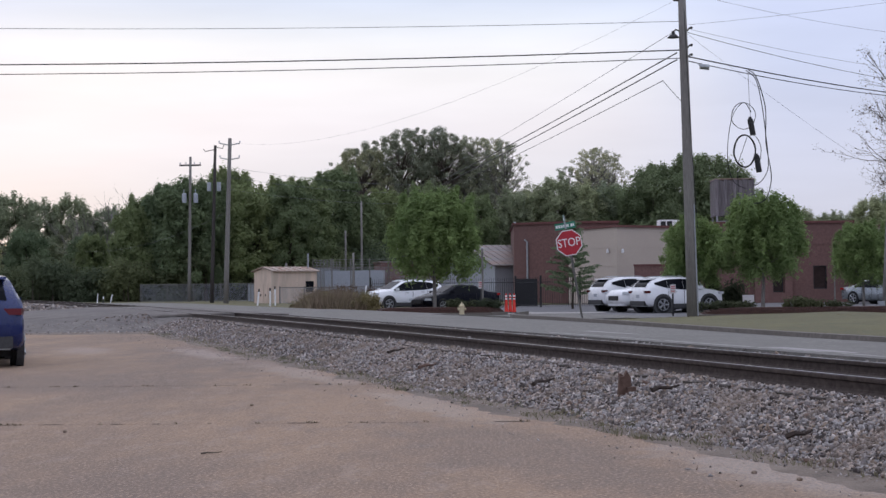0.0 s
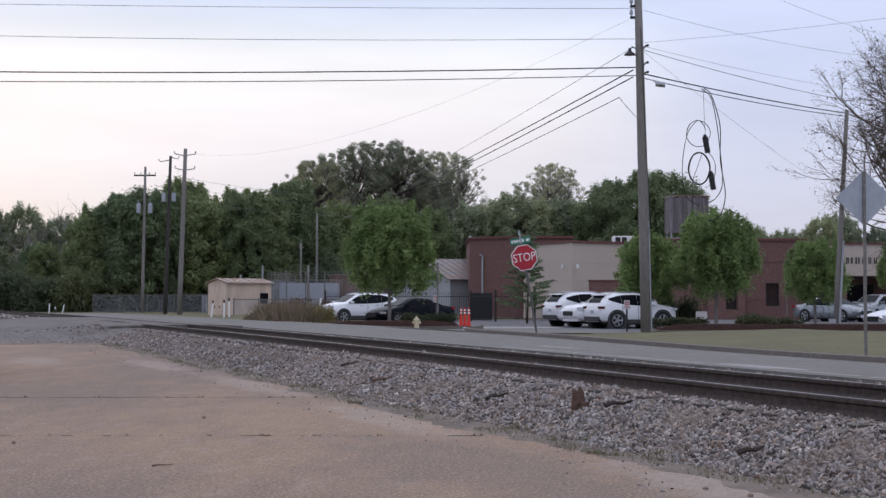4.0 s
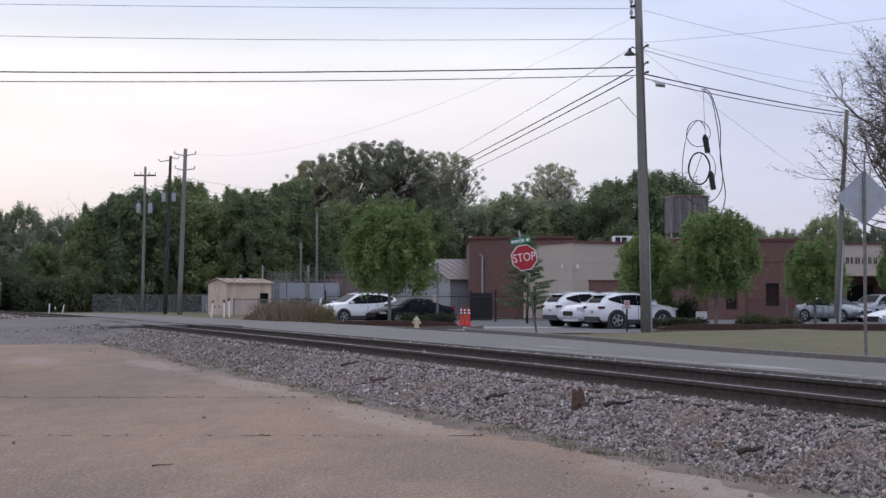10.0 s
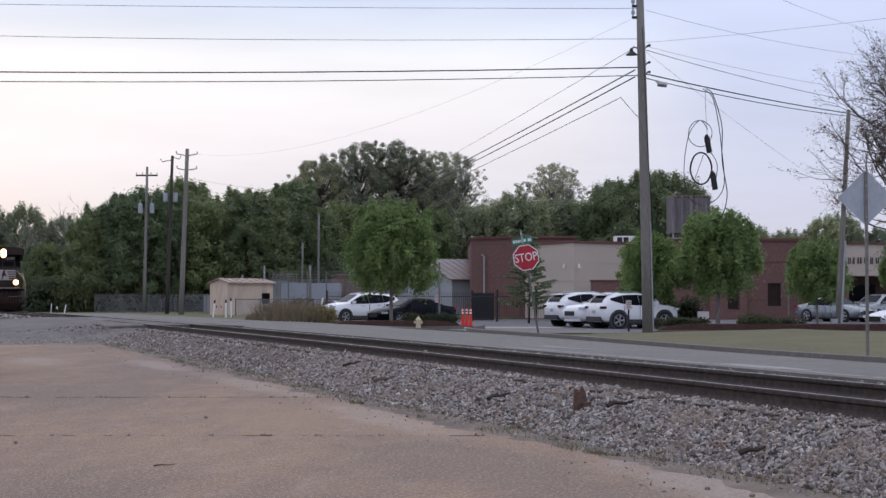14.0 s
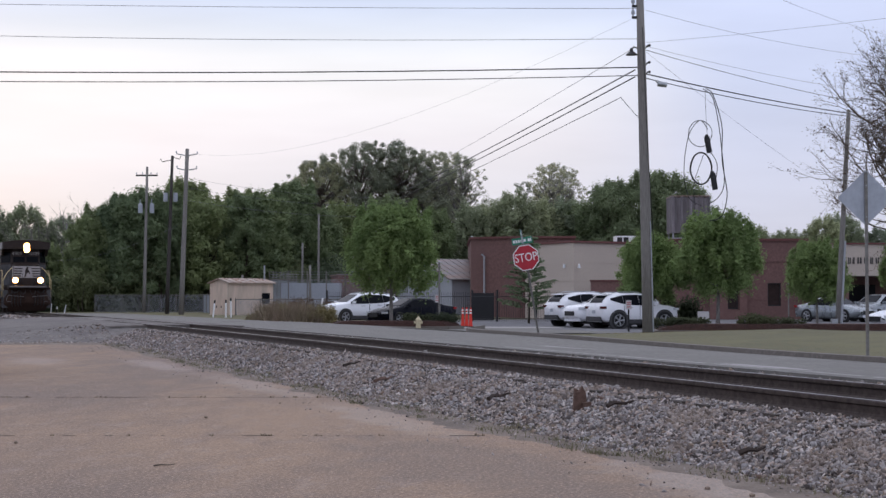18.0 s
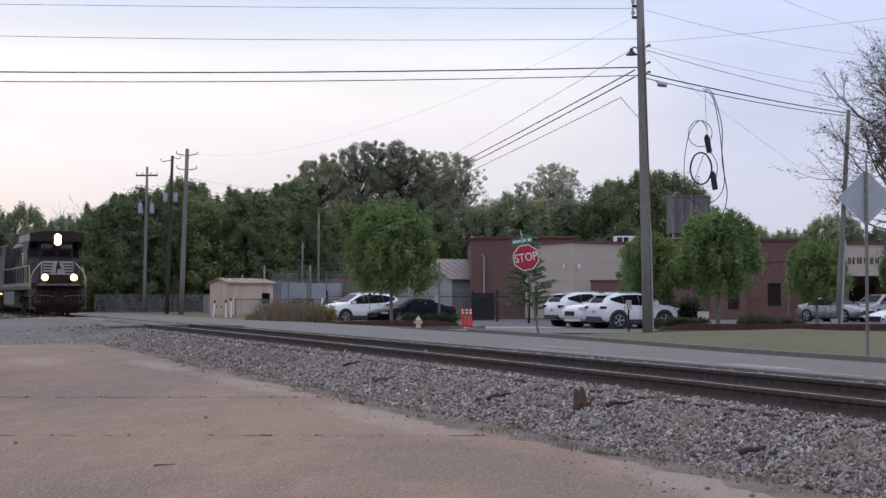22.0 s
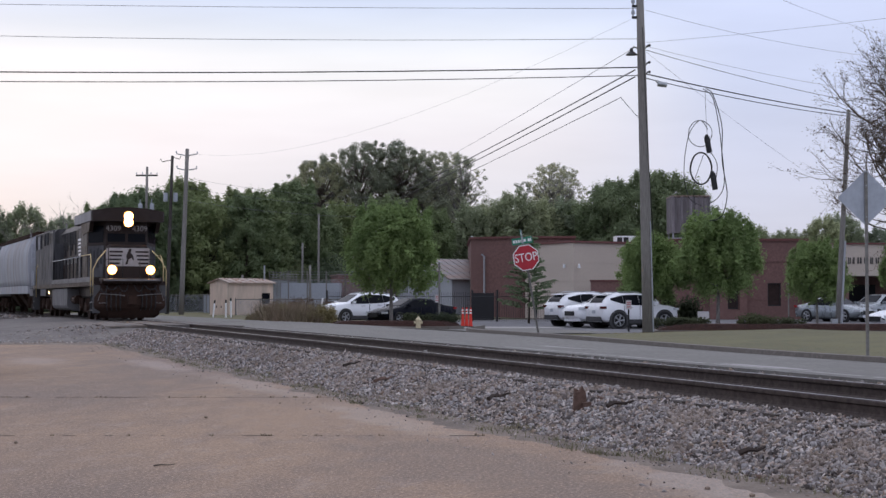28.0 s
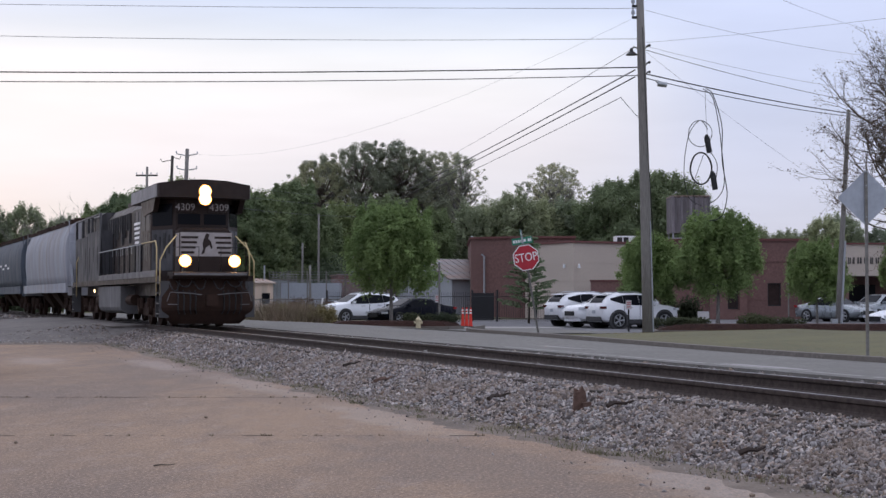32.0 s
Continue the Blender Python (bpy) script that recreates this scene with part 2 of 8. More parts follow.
M_LOT = lot_mat()
M_PALE = mat("washed_sand_film", (0.36, 0.34, 0.33), 0.95, 0, 9, 0.25, (0.25, 0.235, 0.23), bump=0.002, bump_scale=60)
M_ROAD = mat("worn_grey_asphalt", (0.205, 0.193, 0.175), 0.9, 0, 9, 0.45, bump=0.008, bump_scale=30, big=0.7, big_color=(0.135, 0.127, 0.115))
M_CROSS = mat("patched_dark_asphalt", (0.175, 0.155, 0.142), 0.95, 0, 5, 0.4, bump=0.012, bump_scale=14, big=0.45, big_color=(0.095, 0.083, 0.080))
M_PARK = mat("parking_asphalt", (0.15, 0.147, 0.155), 0.9, 0, 30, 0.2, bump=0.002, bump_scale=60, big=0.2)
M_GRASS = mat("mown_grass_soil", (0.072, 0.080, 0.036), 0.95, 0, 6, 0.4, (0.135, 0.112, 0.060), bump=0.012, bump_scale=25, big=0.5, big_color=(0.130, 0.118, 0.056))
# much darker than the loose stones: shade in their gaps is put into the colour
M_BALLAST_BED = mat("ballast_bed", (0.058, 0.048, 0.043), 0.95, 0, 18, 0.4, bump=0.03, bump_scale=22, big=0.8, big_color=(0.075, 0.058, 0.048))
M_STONE = stone_mat()
M_POSTG = mat("dull_weathered_steel", (0.21, 0.20, 0.185), 0.7, 0.3, 14, 0.3)
M_RAIL = mat("rusty_rail_steel", (0.062, 0.045, 0.038), 0.8, 0.2, 12, 0.4, bump=0.002, bump_scale=40)
M_RAILTOP = mat("worn_rail_head", (0.30, 0.28, 0.27), 0.35, 0.9, 8, 0.3, stretch=(1, 0.2, 1))
M_TIE = mat("creosoted_tie", (0.075, 0.06, 0.05), 0.95, 0, 8, 0.4, stretch=(1, 6, 6), bump=0.006, bump_scale=15, rnd=0.3)
M_CURB = mat("curb_concrete", (0.175, 0.155, 0.138), 0.95, 0, 12, 0.3, bump=0.003, bump_scale=40, big=0.5, big_color=(0.13, 0.115, 0.10))
M_POLE = mat("weathered_pole_wood", (0.235, 0.222, 0.205), 0.9, 0, 9, 0.4, stretch=(8, 8, 0.5), bump=0.006, bump_scale=14)
M_POLED = mat("tarred_pole_wood", (0.06, 0.052, 0.048), 0.9, 0, 9, 0.4, stretch=(8, 8, 0.5), bump=0.006, bump_scale=14)
M_WIRE = mat("black_cable", (0.02, 0.02, 0.022), 0.6)
M_WIREG = mat("grey_wire", (0.20, 0.20, 0.23), 0.5, 0.5)
M_GALV = mat("galvanised_steel", (0.42, 0.44, 0.46), 0.5, 0.7, 14, 0.25)
M_BRICK = mat("red_brick", (0.182, 0.100, 0.088), 0.9, 0, 6, 0.25, rnd=0.12, big=0.4, big_color=(0.148, 0.084, 0.076))
M_STUCCO = mat("beige_stucco", (0.49, 0.42, 0.355), 0.9, 0, 14, 0.12, bump=0.003, bump_scale=40, big=0.3, big_color=(0.44, 0.375, 0.32))
M_CREAM = mat("cream_siding", (0.66, 0.52, 0.42), 0.8, 0, 3, 0.15, stretch=(1, 1, 0.2), big=0.8, big_color=(0.40, 0.335, 0.27))
M_TRIM = mat("dark_red_coping", (0.14, 0.05, 0.045), 0.6, 0, 5, 0.2)
M_TIN = mat("grey_tin_roof", (0.22, 0.20, 0.20), 0.55, 0.5, 5, 0.3, stretch=(4, 0.3, 1), big=0.5, big_color=(0.24, 0.16, 0.13))
M_RUSTROOF = mat("rust_stained_white_roof", (0.42, 0.36, 0.31), 0.7, 0.2, 4, 0.3, (0.24, 0.12, 0.08), big=0.9)
M_WHITEW = mat("white_metal_siding", (0.35, 0.365, 0.39), 0.6, 0.1, 6, 0.12, stretch=(8, 8, 0.3))
M_TANK = mat("weathered_slatted_tower", (0.215, 0.205, 0.215), 0.85, 0, 4, 0.5, (0.085, 0.078, 0.082), stretch=(6, 6, 0.25), bump=0.01, bump_scale=8, big=1.1, big_color=(0.12, 0.108, 0.112), rnd=0.3)
M_GLASS = mat("dark_window_glass", (0.008, 0.009, 0.012), 0.10, 0, spec=0.04)
# the reddish-brown reflection in the office windows is put into this base colour
M_PANE = mat("window_glass_painted_brown_reflection", (0.045, 0.030, 0.028), 0.15, 0, 3, 0.3, spec=0.15)
M_BLACKM = mat("black_painted_metal", (0.018, 0.018, 0.02), 0.5, 0, 20, 0.3)
M_WHITEP = mat("white_paint", (0.80, 0.80, 0.80), 0.55, 0, 10, 0.1)
M_REDSIGN = mat("red_sign_sheeting", (0.42, 0.02, 0.035), 0.45, 0, 6, 0.15)
M_GREENSIGN = mat("green_sign_sheeting", (0.02, 0.20, 0.12), 0.45, 0, 6, 0.15)
M_SIGNBACK = mat("bare_aluminium", (0.40, 0.43, 0.48), 0.5, 0.3, 5, 0.15)
M_CONE = mat("orange_plastic", (0.72, 0.045, 0.03), 0.55, 0, 6, 0.2)
M_SIGNP = mat("faded_sign_white", (0.50, 0.48, 0.47), 0.6, 0, 10, 0.15)
M_REFLECT = mat("reflective_band", (0.75, 0.72, 0.70), 0.4)
M_HYDRANT = mat("cream_yellow_enamel", (0.60, 0.52, 0.34), 0.5, 0, 10, 0.2)
M_MULCH = mat("red_bark_mulch", (0.085, 0.040, 0.030), 0.95, 0, 9, 0.6, (0.045, 0.026, 0.022), bump=0.02, bump_scale=30)
M_BARK = mat("tree_bark", (0.12, 0.095, 0.075), 0.95, 0, 7, 0.45, stretch=(3, 3, 0.6), bump=0.015, bump_scale=9)
M_BARKG = mat("pale_grey_bark", (0.25, 0.23, 0.21), 0.95, 0, 7, 0.45, stretch=(3, 3, 0.6), bump=0.01, bump_scale=9)
M_LEAF_YOUNG = leaf_mat("spring_maple_leaves", (0.250, 0.330, 0.128), (0.172, 0.240, 0.098), (0.97, 0.98, 0.98), (1.05, 1.03, 1.0))
M_LEAF_MID = leaf_mat("oak_leaves", (0.232, 0.285, 0.158), (0.160, 0.204, 0.118))
M_LEAF_DARK = leaf_mat("dark_leaves", (0.215, 0.262, 0.158), (0.165, 0.208, 0.128))
M_LEAF_GREY = leaf_mat("grey_green_new_leaves", (0.38, 0.395, 0.29), (0.29, 0.305, 0.225))
M_BUSH = leaf_mat("clipped_bush_leaves", (0.075, 0.088, 0.052), (0.055, 0.062, 0.040))
# darker than the tree leaves: the woods' deep shade is put into this colour
M_LEAF_SHRUB_SHADE = leaf_mat("undergrowth_leaves_shade_in_colour", (0.14, 0.165, 0.098), (0.095, 0.115, 0.072))
M_REDBUSH = leaf_mat("reddish_brown_leaves", (0.135, 0.085, 0.065), (0.085, 0.060, 0.048))
M_TUFT = leaf_mat("tan_weed_tufts", (0.25, 0.215, 0.135), (0.155, 0.145, 0.085))
M_LEAF_FAR = leaf_mat("far_dull_leaves", (0.32, 0.362, 0.255), (0.24, 0.275, 0.195))
M_LEAF_TALL = leaf_mat("dull_grey_green_leaves", (0.30, 0.318, 0.232), (0.22, 0.236, 0.175))
M_REED = mat("dry_reeds", (0.25, 0.185, 0.135), 0.9, 0, 1.2, 0.3, (0.15, 0.125, 0.075), island=0.35)
M_RUBBER = mat("tyre_rubber", (0.016, 0.016, 0.017), 0.85, 0, 30, 0.3)
M_ALLOY = mat("alloy_rim", (0.34, 0.35, 0.37), 0.4, 0.4, 10, 0.2)
M_LAMPC = mat("clear_lamp_cover", (0.62, 0.65, 0.70), 0.15, 0.3)
M_LAMPR = mat("red_lamp_cover", (0.30, 0.012, 0.015), 0.2)
M_PLASTIC = mat("grey_plastic_trim", (0.05, 0.05, 0.053), 0.7, 0, 15, 0.2)
M_CARWHITE = mat("white_car_paint", (0.74, 0.75, 0.78), 0.3, 0, 3, 0.06, coat=0.6)
M_CARBLACK = mat("black_car_paint", (0.005, 0.006, 0.012), 0.3, 0, 3, 0.2, spec=0.08)
M_CARSILVER = mat("silver_car_paint", (0.23, 0.255, 0.27), 0.3, 0.4, 3, 0.1, coat=0.6)
M_CARBLUE = mat("blue_car_paint", (0.010, 0.022, 0.105), 0.3, 0.1, 3, 0.2, coat=0.25)
M_LOCO = mat("black_locomotive_paint", (0.027, 0.0195, 0.0175), 0.5, 0, 3, 0.5, (0.040, 0.030, 0.027), big=0.6, big_color=(0.036, 0.024, 0.020), spec=0.12)
M_LOCOG = mat("dusty_grey_locomotive_panels", (0.048, 0.048, 0.053), 0.6, 0, 3, 0.5, (0.034, 0.032, 0.033), stretch=(1, 1, 0.3), big=0.8, big_color=(0.085, 0.082, 0.082))
M_DUST = mat("dust_grey_engine_panels", (0.098, 0.098, 0.105), 0.6, 0, 3, 0.4, (0.042, 0.041, 0.045), stretch=(1, 1, 0.3), big=0.8, spec=0.15)
# dust grey; the upright pale streaks paint glints and sky reflections into the colour
M_HOODG = mat("grey_hood_paint_with_glint_streaks", (0.020, 0.020, 0.024), 0.5, 0, 5, 0.5, (0.009, 0.008, 0.009), stretch=(2, 2, 0.12), big=1.6, big_color=(0.088, 0.088, 0.095), rnd=0.5, spec=0.12)
M_SILL = mat("dusty_pale_toe_board", (0.20, 0.19, 0.19), 0.7, 0, 5, 0.4, big=1.2)
M_TANKG = mat("dusty_brown_grey_tank", (0.150, 0.146, 0.148), 0.75, 0, 3, 0.35, stretch=(1, 1, 0.3), big=0.8)
M_APRON = mat("pale_worn_concrete", (0.36, 0.34, 0.325), 0.95, 0, 9, 0.2, bump=0.002, bump_scale=40, big=0.7)
M_TOE = mat("sandy_gravel_verge", (0.150, 0.114, 0.090), 0.95, 0, 22, 0.5, (0.10, 0.082, 0.068), bump=0.012, bump_scale=45, big=1.0, big_color=(0.205, 0.163, 0.132))
M_LAMPB = mat("deep_red_lamp_cover", (0.11, 0.008, 0.016), 0.25)
M_LAMPD = mat("smoked_lamp_cover", (0.07, 0.008, 0.010), 0.2)
M_GRIME = mat("grimy_running_gear", (0.034, 0.021, 0.017), 0.85, 0.1, 6, 0.5, (0.048, 0.029, 0.022), bump=0.006, bump_scale=20, spec=0.1)
M_YELLOW = mat("cream_yellow_handrail", (0.60, 0.47, 0.24), 0.5, 0, 12, 0.2)
M_HOPPER = mat("weathered_light_grey_hopper", (0.35, 0.365, 0.405), 0.75, 0, 3.0, 0.2, (0.265, 0.265, 0.285), stretch=(1, 1, 0.12), big=1.3, big_color=(0.285, 0.262, 0.25), spec=0.2)
M_HOPPERD = mat("dark_blue_grey_hopper", (0.06, 0.075, 0.10), 0.65, 0, 2.2, 0.3, stretch=(1, 1, 0.2), big=0.7)
M_HEAD = glow_mat("lit_headlight", (1.0, 0.74, 0.42), 60.0)
M_DITCH = glow_mat("lit_ditch_light", (1.0, 0.64, 0.32), 45.0)
# glow for added discs that stand in for glare round the lamps
M_GLARE = glow_mat("orange_lamp_glare", (1.0, 0.42, 0.10), 3.0)
M_NOSEW = mat("dusty_white_nose_paint", (0.40, 0.365, 0.355), 0.6, 0, 4, 0.2, big=1.5, big_color=(0.30, 0.26, 0.245))
M_ROOFE = mat("pale_grey_roof_edge", (0.32, 0.31, 0.315), 0.7, 0, 5, 0.4, stretch=(1, 1, 0.3), big=1.0)
M_MARK = glow_mat("lit_step_lamp", (1.0, 0.62, 0.30), 6.0)
M_TRANSF = mat("grey_transformer_enamel", (0.36, 0.385, 0.43), 0.5, 0.1, 6, 0.15)
M_IRONRUST = mat("rusty_iron", (0.16, 0.098, 0.075), 0.9, 0, 14, 0.4, bump=0.006, bump_scale=30)
M_DEBRIS = mat("dark_tie_splinter", (0.05, 0.035, 0.028), 0.95, 0, 14, 0.4)
M_FENCE = mat("chain_link_wire", (0.27, 0.285, 0.31), 0.6, 0.4)


# ---- mesh helpers ----
def box(bm, x0, x1, y0, y1, z0, z1, m=None):
    vs = [bm.verts.new(Vector((x, y, z)) if m is None else m @ Vector((x, y, z))) for z in (z0, z1) for x, y in ((x0, y0), (x1, y0), (x1, y1), (x0, y1))]
    for f in ((3, 2, 1, 0), (4, 5, 6, 7), (0, 1, 5, 4), (1, 2, 6, 5), (2, 3, 7, 6), (3, 0, 4, 7)):
        bm.faces.new([vs[i] for i in f])
    return vs


def rod(bm, a, b, r0, r1=None, n=8, caps=True):
    a, b = Vector(a), Vector(b)
    r1 = r0 if r1 is None else r1
    ax = (b - a).normalized()
    u = ax.orthogonal().normalized()
    v = ax.cross(u)
    rings = []
    for p, r in ((a, r0), (b, r1)):
        rings.append([bm.verts.new(p + (u * math.cos(i * math.tau / n) + v * math.sin(i * math.tau / n)) * r) for i in range(n)])
    for i in range(n):
        j = (i + 1) % n
        bm.faces.new((rings[0][i], rings[0][j], rings[1][j], rings[1][i]))
    if caps:
        bm.faces.new(rings[0][::-1])
        bm.faces.new(rings[1])


def tube(bm, pts, r, n=6, r_end=None):
    pts = [Vector(p) for p in pts]
    rings = []
    u = None
    for i, p in enumerate(pts):
        ax = (pts[min(i + 1, len(pts) - 1)] - pts[max(i - 1, 0)]).normalized()
        u = ax.orthogonal().normalized() if u is None else (u - ax * u.dot(ax)).normalized()
        v = ax.cross(u)
        rr = r if r_end is None else r + (r_end - r) * i / (len(pts) - 1)
        rings.append([bm.verts.new(p + (u * math.cos(k * math.tau / n) + v * math.sin(k * math.tau / n)) * rr) for k in range(n)])
    for a, b in zip(rings, rings[1:]):
        for k in range(n):
            j = (k + 1) % n
            bm.faces.new((a[k], a[j], b[j], b[k]))
    bm.faces.new(rings[0][::-1])
    bm.faces.new(rings[-1])


def prism(bm, poly, z0, z1):
    """A plan polygon (counter-clockwise) drawn up from z0 to z1."""
    lo = [bm.verts.new((x, y, z0)) for x, y in poly]
    hi = [bm.verts.new((x, y, z1)) for x, y in poly]
    n = len(poly)
    for i in range(n):
        j = (i + 1) % n
        bm.faces.new((lo[i], lo[j], hi[j], hi[i]))
    bm.faces.new(hi)
    bm.faces.new(lo[::-1])


def slab(bm, prof, y0, y1):
    """A side profile in x, z drawn across from y0 to y1."""
    a = [bm.verts.new((x, y0, z)) for x, z in prof]
    b = [bm.verts.new((x, y1, z)) for x, z in prof]
    n = len(prof)
    for i in range(n):
        j = (i + 1) % n
        bm.faces.new((a[i], a[j], b[j], b[i]))
    bm.faces.new(a[::-1])
    bm.faces.new(b)


def loft(bm, rings, closed=True, caps=True):
    vr = [[bm.verts.new(p) for p in r] for r in rings]
    n = len(vr[0])
    for a, b in zip(vr, vr[1:]):
        for i in range(n if closed else n - 1):
            j = (i + 1) % n
            bm.faces.new((a[i], a[j], b[j], b[i]))
    if caps:
        bm.faces.new(vr[0][::-1])
        bm.faces.new(vr[-1])


def grid(bm, rows):
    vr = [[bm.verts.new(p) for p in r] for r in rows]
    for a, b in zip(vr, vr[1:]):
        for i in range(len(a) - 1):
            bm.faces.new((a[i], a[i + 1], b[i + 1], b[i]))


def finish(bm, name, material, smooth=False, bevel=0.0):
    if bevel:
        edges = [e for e in bm.edges if len(e.link_faces) == 2 and e.calc_face_angle(0) > 0.5]
        bmesh.ops.bevel(bm, geom=edges, offset=bevel, segments=2, profile=0.6, affect="EDGES", clamp_overlap=True)
    bmesh.ops.recalc_face_normals(bm, faces=bm.faces)
    me = bpy.data.meshes.new(name)
    bm.to_mesh(me)
    bm.free()
    me.materials.append(material)
    if smooth:
        me.polygons.foreach_set("use_smooth", [True] * len(me.polygons))
    return me


def part(name, bm, material, parent, label="", smooth=False, bevel=0.0, m=None):
    """Links a bmesh (or mesh) as one mesh object under a thing or part."""
    me = finish(bm, name, material, smooth, bevel) if isinstance(bm, bmesh.types.BMesh) else bm
    ob = new(name, me)
    ob.parent = parent
    if m is not None:
        ob.matrix_basis = m
    if label:
        tagged(ob, label)
    return ob


def thing(name, label, category, at=None, group="", kind=""):
    ob = new(name)
    ob.empty_display_size = 0.2
    if at is not None:
        ob.matrix_basis = at
    return tagged(ob, label, category, group, kind)


def solid(name, bm, material, label="", category="", group="", kind="", smooth=False, bevel=0.0, at=None):
    ob = new(name, finish(bm, name, material, smooth, bevel))
    if at is not None:
        ob.matrix_basis = at
    return tagged(ob, label, category, group, kind)


def lettering(name, words, size, material, parent, m, label="", thick=0.004):
    cu = bpy.data.curves.new(name, "FONT")
    cu.body, cu.size, cu.extrude, cu.align_x, cu.align_y = words, size, thick, "CENTER", "CENTER"
    cu.resolution_u = 3
    tmp = new("tmp_text", cu)
    me = bpy.data.meshes.new_from_object(tmp.evaluated_get(bpy.context.evaluated_depsgraph_get()))
    bpy.data.objects.remove(tmp)
    me.name = name
    me.materials.clear()
    me.materials.append(material)
    return part(name, me, material, parent, label, m=m)


def raw_mesh(name, verts, faces, material, smooth=False):
    """A mesh from numpy arrays of vertices and equal-sized faces."""
    me = bpy.data.meshes.new(name)
    k = faces.shape[1]
    me.vertices.add(len(verts))
    me.vertices.foreach_set("co", np.asarray(verts, dtype=np.float32).ravel())
    me.loops.add(faces.size)
    me.loops.foreach_set("vertex_index", faces.astype(np.int32).ravel())
    me.polygons.add(len(faces))
    me.polygons.foreach_set("loop_start", np.arange(0, faces.size, k, dtype=np.int32))
    me.polygons.foreach_set("loop_total", np.full(len(faces), k, dtype=np.int32))
    if smooth:
        me.polygons.foreach_set("use_smooth", np.ones(len(faces), dtype=bool))
    me.update(calc_edges=True)
    me.validate()
    me.materials.append(material)
    return me


# ---- the line of the track: a slight curve; y runs away from the camera, d to the far side ----
RAIL_Z = 0.55


def centre(y):
    return Vector((9.1 - 0.35 * y - 0.0005 * y * y, y, 0))


def side(y):
    t = Vector((-0.35 - 0.001 * y, 1, 0)).normalized()
    return Vector((t.y, -t.x, 0))


def tp(y, d, z=0.0):
    p = centre(y) + side(y) * d
    return Vector((p.x, p.y, z))


def track_heading(y):
    """Degrees of turn for a thing whose +x runs towards the camera along the track."""
    t = Vector((0.35 + 0.001 * y, -1, 0))
    return math.degrees(math.atan2(t.y, t.x))


def lerp_profile(d, prof):
    for (d0, z0), (d1, z1) in zip(prof, prof[1:]):
        if d <= d1:
            k = max(0.0, (d - d0) / (d1 - d0))
            return z0 + (z1 - z0) * k
    return prof[-1][1]


def smooth01(x):
    x = min(1.0, max(0.0, x))
    return x * x * (3 - 2 * x)


BERM = [(-3.2, 0.0), (-2.6, 0.05), (2.0, 0.20), (2.6, 0.34), (8.0, 0.24), (8.2, 0.37), (8.7, 0.42), (10.5, 0.47), (14.0, 0.53), (17.0, 0.58), (22.0, 0.04)]
PLAIN = [(-3.2, 0.0), (-2.6, 0.05), (2.0, 0.20), (2.6, 0.30), (8.0, 0.26), (13.0, 0.02)]


def ground_z(y, d):
    k = smooth01((46 - y) / 8)
    low = lerp_profile(d, PLAIN)
    if d > 3:
        low += (0.36 - low) * smooth01((y - 78) / 14) * smooth01((60 - d) / 20)
    return lerp_profile(d, BERM) * k + low * (1 - k)


# ---- ground, lot, track bed, road ----
def build_ground():
    ys = [-300, -100, -40, -15] + [-6 + 2 * i for i in range(70)] + [140, 160, 200, 260, 400, 700, 1200, 2000]
    ds = [-900, -400, -200, -100, -60, -30, -15, -8, -5, -3.2, -2.6, -1.5, 0, 1.5, 2.0, 2.6, 4, 6, 7.9, 8.1, 8.2, 8.7, 9.5, 10.5, 11.5, 12.5,
          13, 14, 15.5, 17, 19, 22, 26, 30, 36, 44, 55, 70, 100, 150, 250, 450, 900, 1600]
    bm = bmesh.new()
    rows = []
    for y in ys:
        row = []
        for d in ds:
            p = tp(min(y, 140), d)
            if y > 140:
                p.x += -0.45 * (y - 140)
                p.y = y + (p.y - 140)
            z = ground_z(y, d) - 0.06
            if 8.4 < d < 60:
                z += 0.03 * noise.noise(Vector((p.x * 0.25, p.y * 0.25, 0)))
            row.append((p.x, p.y, z))
        rows.append(row)
    grid(bm, rows)
    solid("ground", bm, M_GRASS, "short patchy grass and bare soil reaching the woods", "ground", kind="structure", smooth=True)


build_ground()


def strip(name, ys, ds, zf, material, label, category, thick=0.12):
    """A paved sheet along the track between offsets, with a skirt as thick as given."""
    bm = bmesh.new()
    rows = [[(*tp(y, d)[:2], zf(y, d)) for d in ds] for y in ys]
    ny, nd = len(ys), len(ds)
    top = [[bm.verts.new(p) for p in r] for r in rows]
    for a, b in zip(top, top[1:]):
        for i in range(nd - 1):
            bm.faces.new((a[i], a[i + 1], b[i + 1], b[i]))
    rim = [top[0][i] for i in range(nd)] + [top[j][-1] for j in range(1, ny)] + [top[-1][i] for i in range(nd - 2, -1, -1)] + [top[j][0] for j in range(ny - 2, 0, -1)]
    low = [bm.verts.new((v.co.x, v.co.y, v.co.z - thick)) for v in rim]
    for i in range(len(rim)):
        j = (i + 1) % len(rim)
        bm.faces.new((rim[i], low[i], low[j], rim[j]))
    return solid(name, bm, material, label, category, kind="structure", smooth=False)


